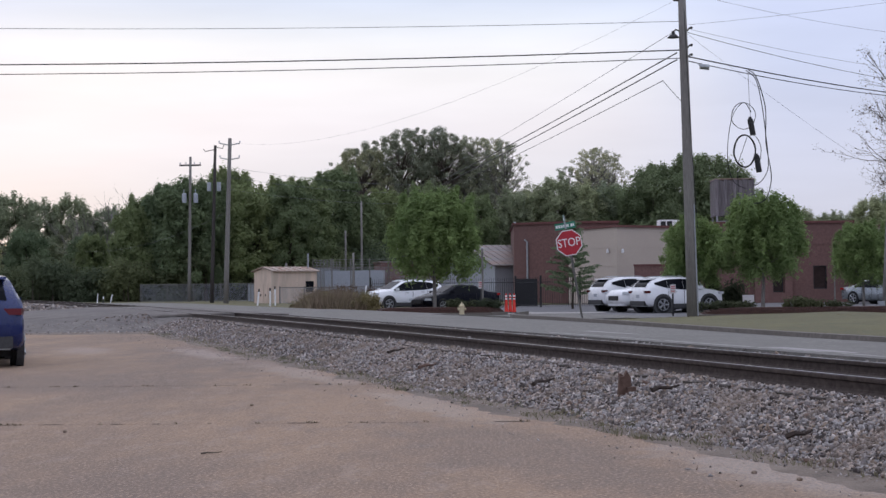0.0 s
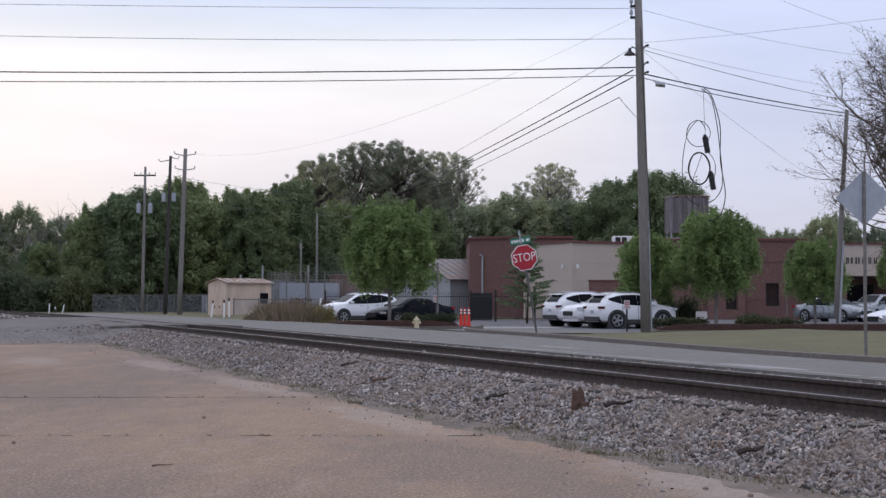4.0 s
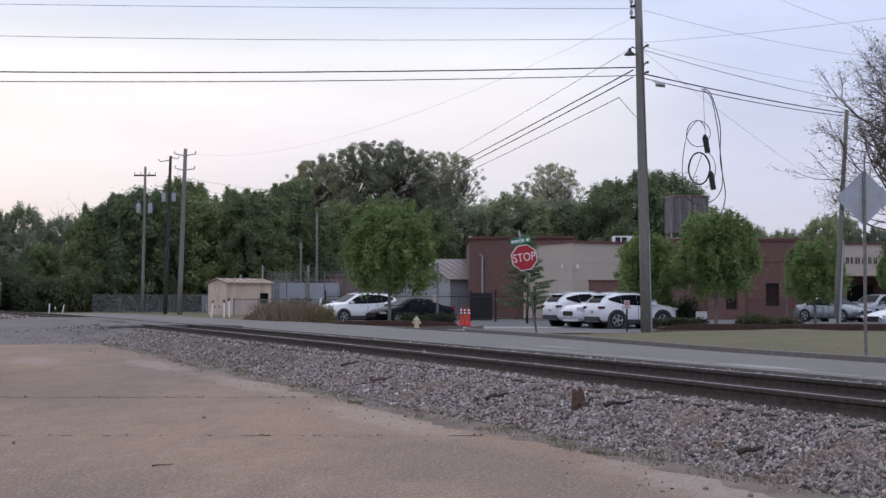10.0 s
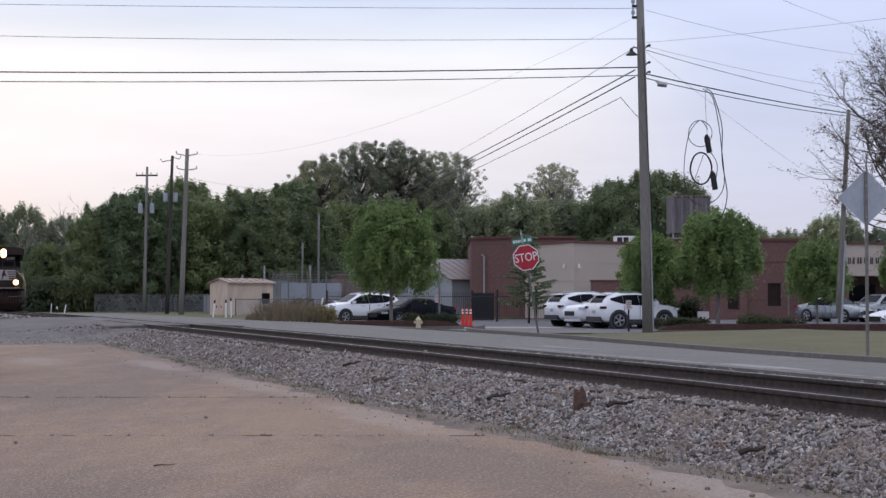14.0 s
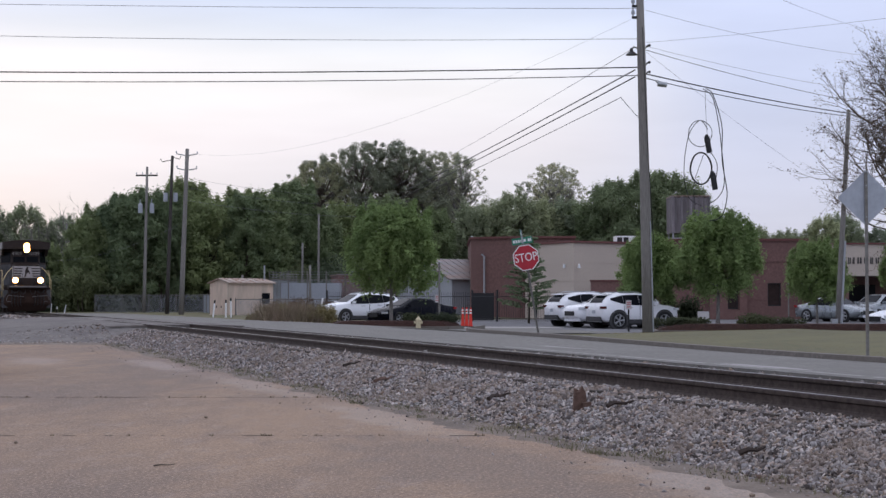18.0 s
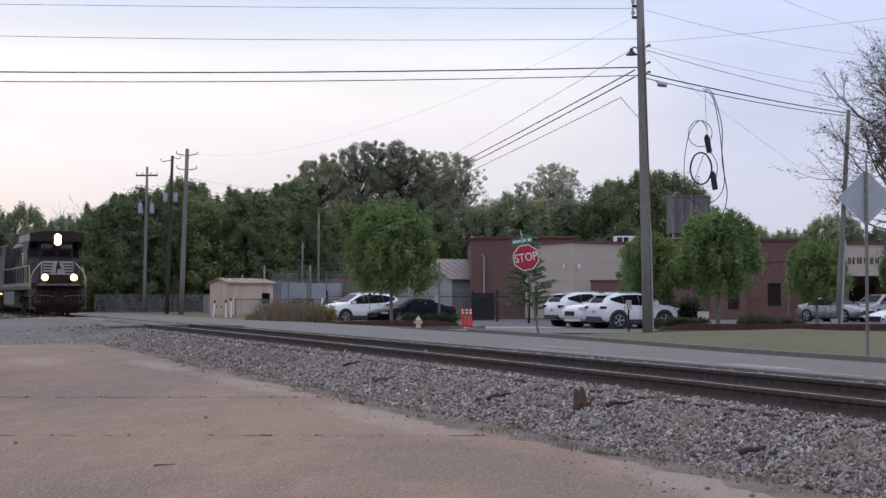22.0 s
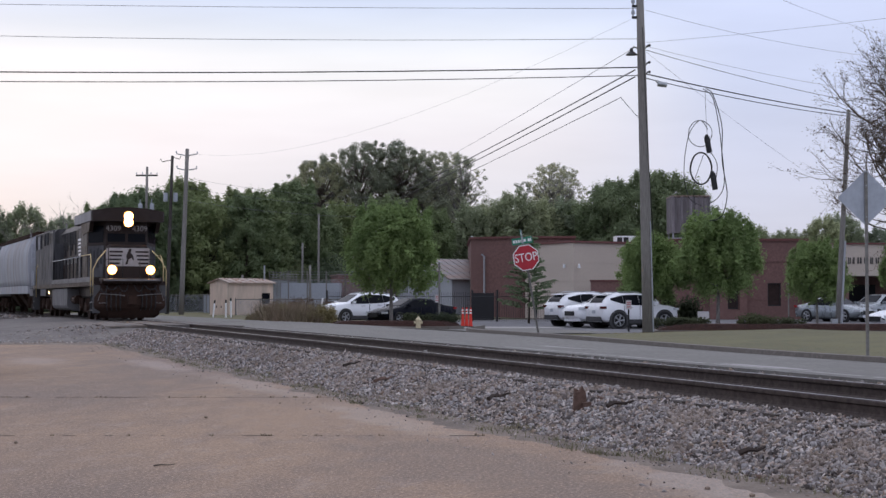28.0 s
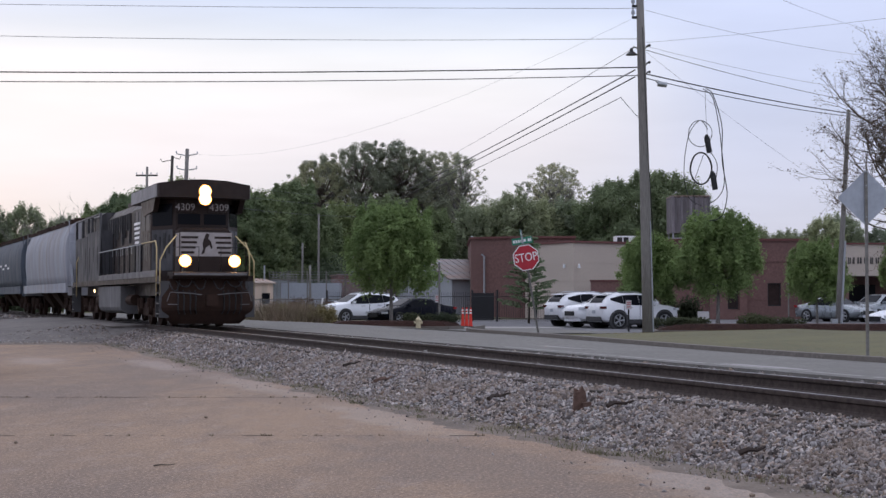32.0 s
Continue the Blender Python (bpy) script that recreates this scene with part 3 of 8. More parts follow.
def build_lot():
    lot = thing("pavement_lot", "tan exposed-aggregate concrete lot with weedy expansion joints", "pavement", kind="structure")
    joints = [-12.0, -2.4, 3.4, 9.2, 15.0, 20.8, 26.6, 32.4, 38.2, 44.0]
    for a, b in zip(joints, joints[1:]):
        bm = bmesh.new()
        n = 5
        near, far = a + 0.003, b - 0.003
        ring = [(-60.0, near)]
        for i in range(n + 1):
            y = near + (far - near) * i / n
            # the slab ends in a ragged line at the toe of the ballast
            yy = y + 0.0
            e = tp(yy + 1.0, -2.15 + 0.18 * noise.noise(Vector((0.7 * y, 3.1, 0))))
            ring.append((e.x + (e.y - y) * 0.37, y))
        ring.append((-60.0, far))
        prism(bm, ring, -0.15, 0.0)
        part("concrete_slab", bm, M_LOT, lot)
    bm = bmesh.new()
    far_edge = [(-80.0, 44.02), (tp(44, -2.6).x, 44.02), (tp(48.5, -2.6).x, 48.5), (-80.0, 50.0)]
    prism(bm, far_edge, -0.15, -0.002)
    part("concrete_slab", bm, M_LOT, lot)
    # weeds and dirt in the joints
    for y in (15.0, 20.8):
        bm = bmesh.new()
        rng = random.Random(int(y * 10))
        x = -8.0
        while x < 2.0:
            w = rng.choice((0.03, 0.05, 0.05, 0.09, 0.16))
            for k in range(int(w * 260)):
                px, py = x + rng.uniform(-w, w), y + rng.uniform(-0.02, 0.02)
                h = rng.uniform(0.008, 0.035)
                a = rng.uniform(0, 6.28)
                bx, by = math.cos(a) * 0.012, math.sin(a) * 0.012
                vs = [bm.verts.new(p) for p in ((px - bx, py - by, -0.01), (px + bx, py + by, -0.01), (px + rng.uniform(-.02, .02), py + rng.uniform(-.02, .02), h))]
                bm.faces.new(vs)
            x += rng.uniform(0.25, 1.1)
        part("joint_weeds", bm, M_REED, lot, "dry weeds and dirt in the joint")
        bm = bmesh.new()
        x = -9.0
        while x < 1.5:
            w = rng.choice((0.05, 0.10, 0.14, 0.35)) * (1.8 if x < -4.5 else 1.0)
            grid(bm, [[(x + w * t, y - 0.016 - 0.012 * math.sin(3.1 * t), 0.004), (x + w * t, y + 0.016 + 0.012 * math.sin(3.1 * t), 0.004)] for t in (0, 0.3, 0.7, 1.0)])
            x += w + rng.choice((0.08, 0.3, 0.5, 0.8))
        part("joint_dirt", bm, M_DEBRIS, lot, "dark soil in the joint")
    return lot


build_lot()


def road_z(y, d):
    """The street falls away from the track, more steeply towards the camera."""
    return 0.44 - (0.012 + 0.020 * smooth01((41 - y) / 16)) * max(0.0, d - 2.4)


def build_road():
    ys = [-20 + 4 * i for i in range(31)]
    zf = road_z
    strip("road", ys, [2.5, 3.5, 5.0, 6.5, 8.0], zf, M_ROAD, "worn grey asphalt street running beside the railway", "road")
    # edge line, worn in places
    rng = random.Random(5)
    line = thing("road_marking", "worn white edge line on the asphalt street", "road marking", kind="structure")
    y = 10.0
    while y < 27:
        n = rng.uniform(1.2, 3.5)
        bm = bmesh.new()
        rows = []
        for i in range(5):
            yy = y + n * i / 4
            z = zf(yy, 3.0) + 0.005
            w = 0.035 + 0.02 * rng.random()
            rows.append([(*tp(yy, 3.0 - w)[:2], z), (*tp(yy, 3.0 + w)[:2], z)])
        grid(bm, rows)
        part("line", bm, M_PALE, line)
        y += n + rng.uniform(0.05, 0.3)
    for y0, d0, n, w in ((20.5, 3.4, 1.2, 0.25), (30, 4.5, 2.0, 0.2)):
        bm = bmesh.new()
        ring = []
        for i in range(18):
            a = i * math.tau / 18
            k = 1 + 0.4 * noise.noise(Vector((math.cos(a) * 1.5, math.sin(a) * 1.5, y0)))
            p = tp(y0 + n * k * math.cos(a), d0 + w * k * math.sin(a))
            ring.append(bm.verts.new((p.x, p.y, zf(y0, d0 + w * k * math.sin(a)) + 0.004)))
        bm.faces.new(ring)
        part("sand_patch", bm, M_PALE, line, "pale washed sand")


build_road()


def build_crossing():
    # asphalt laid level with the rails where the street crosses, ramping down to the lot
    def ramp_z(x, y, d):
        k = 1 - smooth01((-d - 1.6) / 9.0)
        f = smooth01((y - 46.8) / 4.5) * smooth01((74 - y) / 4)
        return 0.53 * k * f + 0.004 + 0.035 * f * noise.noise(Vector((x * 0.5, y * 0.5, 7)))
    bm = bmesh.new()
    rows = []
    for i in range(20):
        y = 46.6 + 1.45 * i
        edge = tp(y, -0.83)
        row = []
        for q in (-44, -34, -26, -20, -16, -13, -10.5, -8.5, -7, -5.5, -4.2, -3.2, -2.4, -1.6, -0.9, -0.3, 0.0):
            yy = y + (0.9 * noise.noise(Vector((q * 0.45, 1.5, 0))) + 0.3 * noise.noise(Vector((q * 1.7, 4.5, 0))) if i == 0 else 0.0)
            p = Vector((edge.x + q, yy, 0))
            row.append((p.x, p.y, ramp_z(p.x, p.y, q * 0.93 - 0.83) if i else -0.03))
        rows.append(row)
    grid(bm, rows)
    ramp = solid("road_crossing", bm, M_CROSS, "patched asphalt ramp up to the level crossing", "road", kind="structure", smooth=True)
    # broken edges and tar-dark cracks, lying on the ramp
    rng = random.Random(17)
    for x0, y0, ln, wd, slope in ((-17.5, 52.5, 4.5, 0.22, 0.10), (-13.6, 54.0, 3.6, 0.30, -0.12), (-10.6, 51.6, 2.6, 0.20, 0.25), (-20.5, 55.0, 3.4, 0.25, 0.05), (-12.2, 50.2, 2.4, 0.26, -0.05), (-15.6, 57.5, 4.0, 0.3, 0.06),
                                  (-23.0, 51.0, 3.2, 0.2, -0.08), (-9.6, 55.2, 2.2, 0.22, 0.2)):
        cr = bmesh.new()
        rows = []
        n = 14
        for i in range(n + 1):
            x = x0 + ln * i / n
            y = y0 + slope * ln * i / n + 0.25 * noise.noise(Vector((x * 0.9, y0, 0)))
            w = wd * math.sin(math.pi * (i + 0.3) / (n + 0.6)) * rng.uniform(0.35, 1.0)
            row = []
            for q in (-w, w):
                edge = tp(y + q, -0.83).x
                row.append((x, y + q, ramp_z(x, y + q, (x - edge) * 0.93 - 0.83) + 0.022))
            rows.append(row)
        grid(cr, rows)
        part("crack", cr, M_DEBRIS, ramp, "dark crack filled with dirt")
    ys = [50 + 1.5 * i for i in range(15)]
    strip("road_crossing", ys, [-0.64, -0.3, 0.3, 0.64], lambda y, d: 0.53, M_CROSS, "asphalt panel between the rails", "road")
    strip("road_crossing", ys, [0.83, 1.4, 2.1, 2.62], lambda y, d: 0.53 - 0.05 * smooth01((d - 1.0) / 1.6), M_CROSS, "asphalt strip beside the far rail", "road")
    # mouth of the side street towards the parking place
    strip("road_side_street", [51 + 2 * i for i in range(8)], [7.9, 9, 10.5, 12, 14, 16, 19], lambda y, d: 0.06 + 0.30 * (1 - smooth01((d - 8) / 7)), M_ROAD,
          "grey asphalt mouth of the side street", "road")


build_crossing()


def build_parking():
    bm = bmesh.new()
    rows = []
    for j in range(12):
        y = 52 + j * 4.2
        rows.append([(x, y, 0.055) for x in (max(-11, tp(y, 20).x), 0, 6, 12, 20, 30, 45, 60)])
    grid(bm, rows)
    ex = bmesh.ops.extrude_face_region(bm, geom=bm.faces[:])
    bmesh.ops.translate(bm, verts=[e for e in ex["geom"] if isinstance(e, bmesh.types.BMVert)], vec=(0, 0, -0.25))
    solid("pavement_parking", bm, M_PARK, "dark asphalt parking place behind the lawn", "pavement", kind="structure")
    # curbs: the street's, and round the planting beds
    bm = bmesh.new()
    rows = []
    for i in range(46):
        y = -20 + 1.5 * i
        dd = 8.0 + 3.2 * smooth01((y - 40) / 9) ** 2
        zc = road_z(y, 8.0) + 0.10
        rows.append([(*tp(y, dd)[:2], zc - 0.17), (*tp(y, dd + 0.01)[:2], zc), (*tp(y, dd + 0.15)[:2], zc + 0.01), (*tp(y, dd + 0.16)[:2], zc - 0.17)])
        if y > 47:
            break
    grid(bm, rows)
    solid("curb", bm, M_CURB, "stained low concrete curb along the lawn", "curb", kind="structure")
    beds = (("bed_a", [(-5.2, 63.5), (0.2, 63.5), (0.9, 65.0), (0.2, 66.2), (-5.6, 66.2)]), ("bed_b", [(8.0, 55.5), (22.0, 55.0), (22.4, 58.5), (8.3, 58.8)]))
    for _, poly in beds:
        bm = bmesh.new()
        prism(bm, poly, -0.05, 0.20)
        solid("curb", bm, M_CURB, "concrete curb round a planting bed", "curb", kind="structure")
        cx, cy = sum(p[0] for p in poly) / len(poly), sum(p[1] for p in poly) / len(poly)
        bm = bmesh.new()
        # the bark is heaped towards the middle
        for k, z0, z1 in ((1.0, 0.0, 0.235), (0.93, 0.23, 0.30), (0.84, 0.29, 0.36), (0.70, 0.35, 0.41), (0.5, 0.40, 0.44)):
            prism(bm, [(cx + (x - cx) * (0.94 - (1 - k) * 0.3), cy + (y - cy) * 0.88 * k) for x, y in poly], z0, z1)
        solid("mulch_bed", bm, M_MULCH, "red bark mulch in a planting bed", "mulch bed", kind="structure")


build_parking()


def build_apron():
    bm = bmesh.new()
    prism(bm, [(0.4, 66.6), (5.6, 66.2), (5.4, 69.4), (0.8, 69.8)], -0.1, 0.075)
    solid("pavement_apron", bm, M_APRON, "pale concrete apron at the car park entrance", "pavement", kind="structure")


build_apron()


# ---- railway track ----
def build_track():
    track = thing("railway_track", "single railway track with rusty rails on wooden ties", "railway track", kind="structure")
    prof = [(-0.075, 0.0), (0.075, 0.0), (0.075, 0.012), (0.02, 0.03), (0.012, 0.05), (0.012, 0.115), (0.036, 0.128), (0.037, 0.158), (0.03, 0.168),
            (-0.03, 0.168), (-0.037, 0.158), (-0.036, 0.128), (-0.012, 0.115), (-0.012, 0.05), (-0.02, 0.03), (-0.075, 0.012)]
    ys = [-14 + 2.5 * i for i in range(76)]
    for d0 in (-0.755, 0.755):
        bm = bmesh.new()
        loft(bm, [[(*tp(y, d0 + px)[:2], RAIL_Z - 0.172 + pz) for px, pz in prof] for y in ys])
        rail = part("rail", bm, M_RAIL, track)
        bm = bmesh.new()
        grid(bm, [[(*tp(y, d0 + px)[:2], RAIL_Z) for px in (-0.026, 0.026)] for y in ys])
        part("running_surface", bm, M_RAILTOP, rail, "polished top of the rail")
    bm = bmesh.new()
    box(bm, -1.3, 1.3, -0.115, 0.115, -0.17, 0.0)
    tie = finish(bm, "tie", M_TIE, bevel=0.015)
    rng = random.Random(3)
    y = -2.0
    while y < 140:
        if not 50.5 < y < 69.5:
            m = Matrix.Translation(tp(y, rng.uniform(-.04, .04), RAIL_Z - 0.175)) @ pose(0, 0, 0, 0, 0, track_heading(y) + 90 + rng.uniform(-1, 1))
            part("tie", tie, M_TIE, track, m=m)
        y += 0.56
    # bed of crushed stone under the ties
    bm = bmesh.new()
    bed = [(-2.75, -0.04), (-2.4, 0.05), (-2.0, 0.17), (-1.5, 0.31), (-1.0, 0.365), (0, 0.345), (1.0, 0.36), (1.6, 0.37), (2.2, 0.38), (2.7, 0.36)]
    rows = []
    for i in range(240):
        y = -8 + 0.62 * i
        row = []
        for d, z in bed:
            p = tp(y, d + (0.35 * min(1.0, max(0.0, (20 - y) / 10)) * (-1.2 - d) / 1.4 if d < -1.2 else 0.0))
            row.append((p.x, p.y, z + 0.025 * noise.noise(Vector((p.x * 1.3, p.y * 1.3, 0))) + 0.02 * noise.noise(Vector((p.x * 5, p.y * 5, 4)))))
        rows.append(row)
    grid(bm, rows)
    solid("ballast_bed", bm, M_BALLAST_BED, "grey crushed-stone bed of the railway", "ballast", kind="structure", smooth=True)


build_track()


def build_verge():
    """Sandy gravel washed out from the foot of the ballast over the edge of the lot."""
    bm = bmesh.new()
    rows = []
    for i in range(300):
        y = 5 + 0.155 * i
        row = []
        for k, z in ((0.0, -0.016), (0.10, 0.000), (0.22, 0.006), (0.38, 0.010), (0.56, 0.016), (0.80, 0.035), (1.0, 0.05)):
            d = -3.25 + k * 1.03
            p = tp(y, d + (0.35 * min(1.0, max(0.0, (20 - y) / 10)) * (-1.2 - d) / 1.4))
            q = noise.noise(Vector((y * 0.5, 2.2, 0))) * 0.42 + noise.noise(Vector((y * 1.9, 8.2, 0))) * 0.20 + noise.noise(Vector((y * 5.1, 1.2, 0))) * 0.08
            row.append((p.x + q * (1 - k), p.y, z + 0.010 * noise.noise(Vector((p.x * 5, p.y * 5, 4)))))
        rows.append(row)
    grid(bm, rows)
    solid("gravel_verge", bm, M_TOE, "sandy gravel at the foot of the ballast bank", "gravel", kind="structure", smooth=True)


build_verge()


def build_washed_edge():
    """Brown dirt and grit where the concrete lot runs out against the asphalt ramp."""
    bm = bmesh.new()
    rows = []
    for i in range(120):
        x = -26 + 0.16 * i
        wob = 0.7 * noise.noise(Vector((x * 0.35, 9.0, 0))) + 0.35 * noise.noise(Vector((x * 1.3, 5.0, 0)))
        wid = 1.5 + 0.8 * noise.noise(Vector((x * 0.5, 3.0, 0)))
        rows.append([(x, 46.2 + wob + wid * k, z + 0.006 * noise.noise(Vector((x * 3, k * 7, 1)))) for k, z in ((-1.2, -0.014), (-0.9, 0.000), (-0.5, 0.008), (0.0, 0.012), (0.3, 0.010), (0.55, -0.02))])
    grid(bm, rows)
    solid("gravel_verge", bm, M_TOE, "brown dirt and grit at the end of the concrete lot", "gravel", kind="structure", smooth=True)


build_washed_edge()


def build_stones():
    """Loose ballast: rough stones strewn over the bank, one sheet of stuff."""
    rng = np.random.default_rng(11)
    # two rough kernels: an eight-cornered lump and a cheaper sharp splinter
    lump = np.array([(x, y, z) for x in (-1, 1) for y in (-1, 1) for z in (-1, 1)]) * 0.72
    lump_f = np.array([(0, 1, 3), (0, 3, 2), (4, 6, 7), (4, 7, 5), (0, 4, 5), (0, 5, 1), (2, 3, 7), (2, 7, 6), (0, 2, 6), (0, 6, 4), (1, 5, 7), (1, 7, 3)])
    chip = np.array([(1, 0.2, 0), (-1, -0.2, 0), (0, 1, 0.2), (0.1, -1, -0.2), (0, 0.1, 0.95), (-0.1, 0, -0.95)]) * 1.15
    chip_f = np.array([(0, 2, 4), (2, 1, 4), (1, 3, 4), (3, 0, 4), (2, 0, 5), (1, 2, 5), (3, 1, 5), (0, 3, 5)])
    bed_d = np.array([-2.75, -2.4, -2.0, -1.5, -1.0, 0, 1.0, 1.6, 2.2, 2.7])
    bed_z = np.array([0.0, 0.05, 0.17, 0.31, 0.365, 0.345, 0.36, 0.37, 0.38, 0.36])
    batches = []
    # (first y, last y, first d, last d, count, size)
    for y0, y1, d0, d1, n, size in ((6.5, 16, -2.72, -0.86, 22000, 0.0152), (6.5, 16, -2.72, -0.86, 20000, 0.0135), (16, 28, -2.72, -0.86, 32000, 0.0172), (28, 52, -2.75, -0.86, 30000, 0.0180),
                                    (70, 110, -2.6, -0.9, 1200, 0.05), (8, 50, -0.64, 0.64, 6000, 0.022), (8, 50, 0.86, 2.5, 7000, 0.019), (8, 50, 2.0, 2.75, 4200, 0.014),
                                    (5, 50, -3.05, -2.4, 7000, 0.0105), (5, 50, -4.2, -2.8, 420, 0.010), (47.2, 52, -9.0, -2.2, 900, 0.020)):
        y = rng.uniform(y0, y1, n)
        d = rng.uniform(d0, d1, n)
        tx, ty = -0.35 - 0.001 * y, np.ones(n)
        ln = np.hypot(tx, ty)
        px = 9.1 - 0.35 * y - 0.0005 * y * y + ty / ln * d
        py = y - tx / ln * d
        s = size * np.minimum(np.exp(rng.normal(0, 0.33, n)), 1.8)
        z = np.interp(d, bed_d, bed_z, left=0.0) + s * 0.35
        if d0 == -9.0:
            # strewn over the asphalt ramp, thinner away from the track
            d = -2.2 - 6.8 * rng.uniform(0, 1, n) ** 2
            px = 9.1 - 0.35 * y - 0.0005 * y * y + ty / ln * d
            py = y - tx / ln * d
            edge = 9.1 - 0.35 * py - 0.0005 * py * py - 0.83 / np.hypot(0.35 + 0.001 * py, 1.0)
            e = np.clip(-((px - edge) * 0.93 - 0.83) - 1.6, 0, 9) / 9
            f = np.clip((py - 46.8) / 4.5, 0, 1)
            z = 0.53 * (1 - e * e * (3 - 2 * e)) * f * f * (3 - 2 * f) + s * 0.2
        # the foot of the bank draws in towards the camera
        pull = np.where(d < -1.2, 0.35 * np.clip((20 - y) / 10, 0, 1) * (-1.2 - d) / 1.4, 0.0)
        px, py = px + ty / ln * pull, py - tx / ln * pull
        batches.append((px, py, z, s))
    verts, faces, start = [], [], 0
    for i, (px, py, z, s) in enumerate(batches):
        base, tri = (lump, lump_f) if i in (0, 1, 2, 4, 5, 6, 10) else (chip, chip_f)
        n = len(px)
        shape = np.stack([rng.uniform(0.9, 1.9, n), rng.uniform(0.6, 1.2, n), rng.uniform(0.4, 0.85, n)], 1)
        v = base[None] * (1 + rng.uniform(-0.5, 0.45, (n, len(base), 3))) + rng.normal(0, 0.14, (n, len(base), 3))
        v = v * shape[:, None, :] * s[:, None, None]
        q = rng.normal(size=(n, 4))
        q /= np.linalg.norm(q, axis=1, keepdims=True)
        w, a, b, c = q.T
        rot = np.stack([np.stack([1 - 2 * (b * b + c * c), 2 * (a * b - c * w), 2 * (a * c + b * w)], 1),
                        np.stack([2 * (a * b + c * w), 1 - 2 * (a * a + c * c), 2 * (b * c - a * w)], 1),
                        np.stack([2 * (a * c - b * w), 2 * (b * c + a * w), 1 - 2 * (a * a + b * b)], 1)], 1)
        v = np.einsum("nij,nkj->nki", rot, v) + np.stack([px, py, z], 1)[:, None, :]
        faces.append((tri[None] + start + (np.arange(n) * len(base))[:, None, None]).reshape(-1, 3))
        verts.append(v.reshape(-1, 3))
        start += n * len(base)
    ob = new("ballast_stones", raw_mesh("ballast_stones", np.concatenate(verts), np.concatenate(faces), M_STONE))
    tagged(ob, "loose grey crushed ballast stones banked against the track", "ballast", kind="stuff")


build_stones()


# ---- trees ----
def leaf_cloud(rng, lobes, per_lobe, size, fill=0.45, fuzz=0.24, single=False):
    """Small bent leaf clumps round the lobes (centre, radii); gaps stay between the lobes."""
    pts, nrm = [], []
    for (c, r) in lobes:
        n = int(per_lobe * (r[0] * r[2]) ** 0.75)
        v = rng.normal(size=(n, 3))
        v /= np.linalg.norm(v, axis=1, keepdims=True)
        rad = np.abs(rng.normal(0.78, fuzz, n))
        pts.append(np.array(c) + v * rad[:, None] * np.array(r))
        nrm.append(v)
    p, nv = np.concatenate(pts), np.concatenate(nrm)
    n = len(p)
    nv = nv + rng.normal(0, 0.45, (n, 3)) + np.array([0, 0, 0.7])
    nv /= np.linalg.norm(nv, axis=1, keepdims=True)
    t = np.cross(nv, rng.normal(size=(n, 3)))
    t /= np.linalg.norm(t, axis=1, keepdims=True)
    b = np.cross(nv, t)
    s = (size * np.exp(rng.normal(0, 0.3, n)))[:, None]
    if single:
        q = [p + t * s * rng.uniform(0.6, 1.2, (n, 1)), p + b * s * rng.uniform(0.5, 1.0, (n, 1)) - nv * s * 0.3, p - t * s * rng.uniform(0.6, 1.2, (n, 1)) - b * s * rng.uniform(0.0, 0.6, (n, 1))]
        return np.stack(q, 1).reshape(-1, 3), np.arange(3 * n).reshape(-1, 3)
    # each clump: two joined triangles, folded, of uneven outline
    q = [p + t * s * rng.uniform(0.6, 1.2, (n, 1)), p + b * s * rng.uniform(0.4, 0.9, (n, 1)) - nv * s * 0.35,
         p - t * s * rng.uniform(0.6, 1.2, (n, 1)), p - b * s * rng.uniform(0.4, 0.9, (n, 1)) - nv * s * 0.35]
    verts = np.stack(q, 1).reshape(-1, 3)
    k = (np.arange(n) * 4)[:, None]
    faces = np.concatenate([k + np.array([[0, 1, 2]]), k + np.array([[0, 2, 3]])], 1).reshape(-1, 3)
    return verts, faces


def branch(bm, rng, p, d, length, r, depth, tips, spread=0.6, up=0.12, thin=0.5):
    pts = [Vector(p)]
    d = Vector(d).normalized()
    for i in range(4):
        d = (d + Vector((rng.normal(0, 0.10), rng.normal(0, 0.10), rng.normal(up * 0.5, 0.06)))).normalized()
        pts.append(pts[-1] + d * length / 4)
    tube(bm, pts, r, 6 if depth > 2 else (4 if depth > 0 else 3), r * 0.55)
    tips.append(pts[-1])
    if depth > 0:
        for k in range(3 if depth > 1 else 2 + int(rng.integers(0, 2))):
            at = pts[2 + int(rng.integers(0, 3))]
            nd = (d + Vector(rng.normal(0, spread, 3)) + Vector((0, 0, up))).normalized()
            branch(bm, rng, at, nd, length * rng.uniform(0.55, 0.75), r * thin, depth - 1, tips, spread, up, thin)


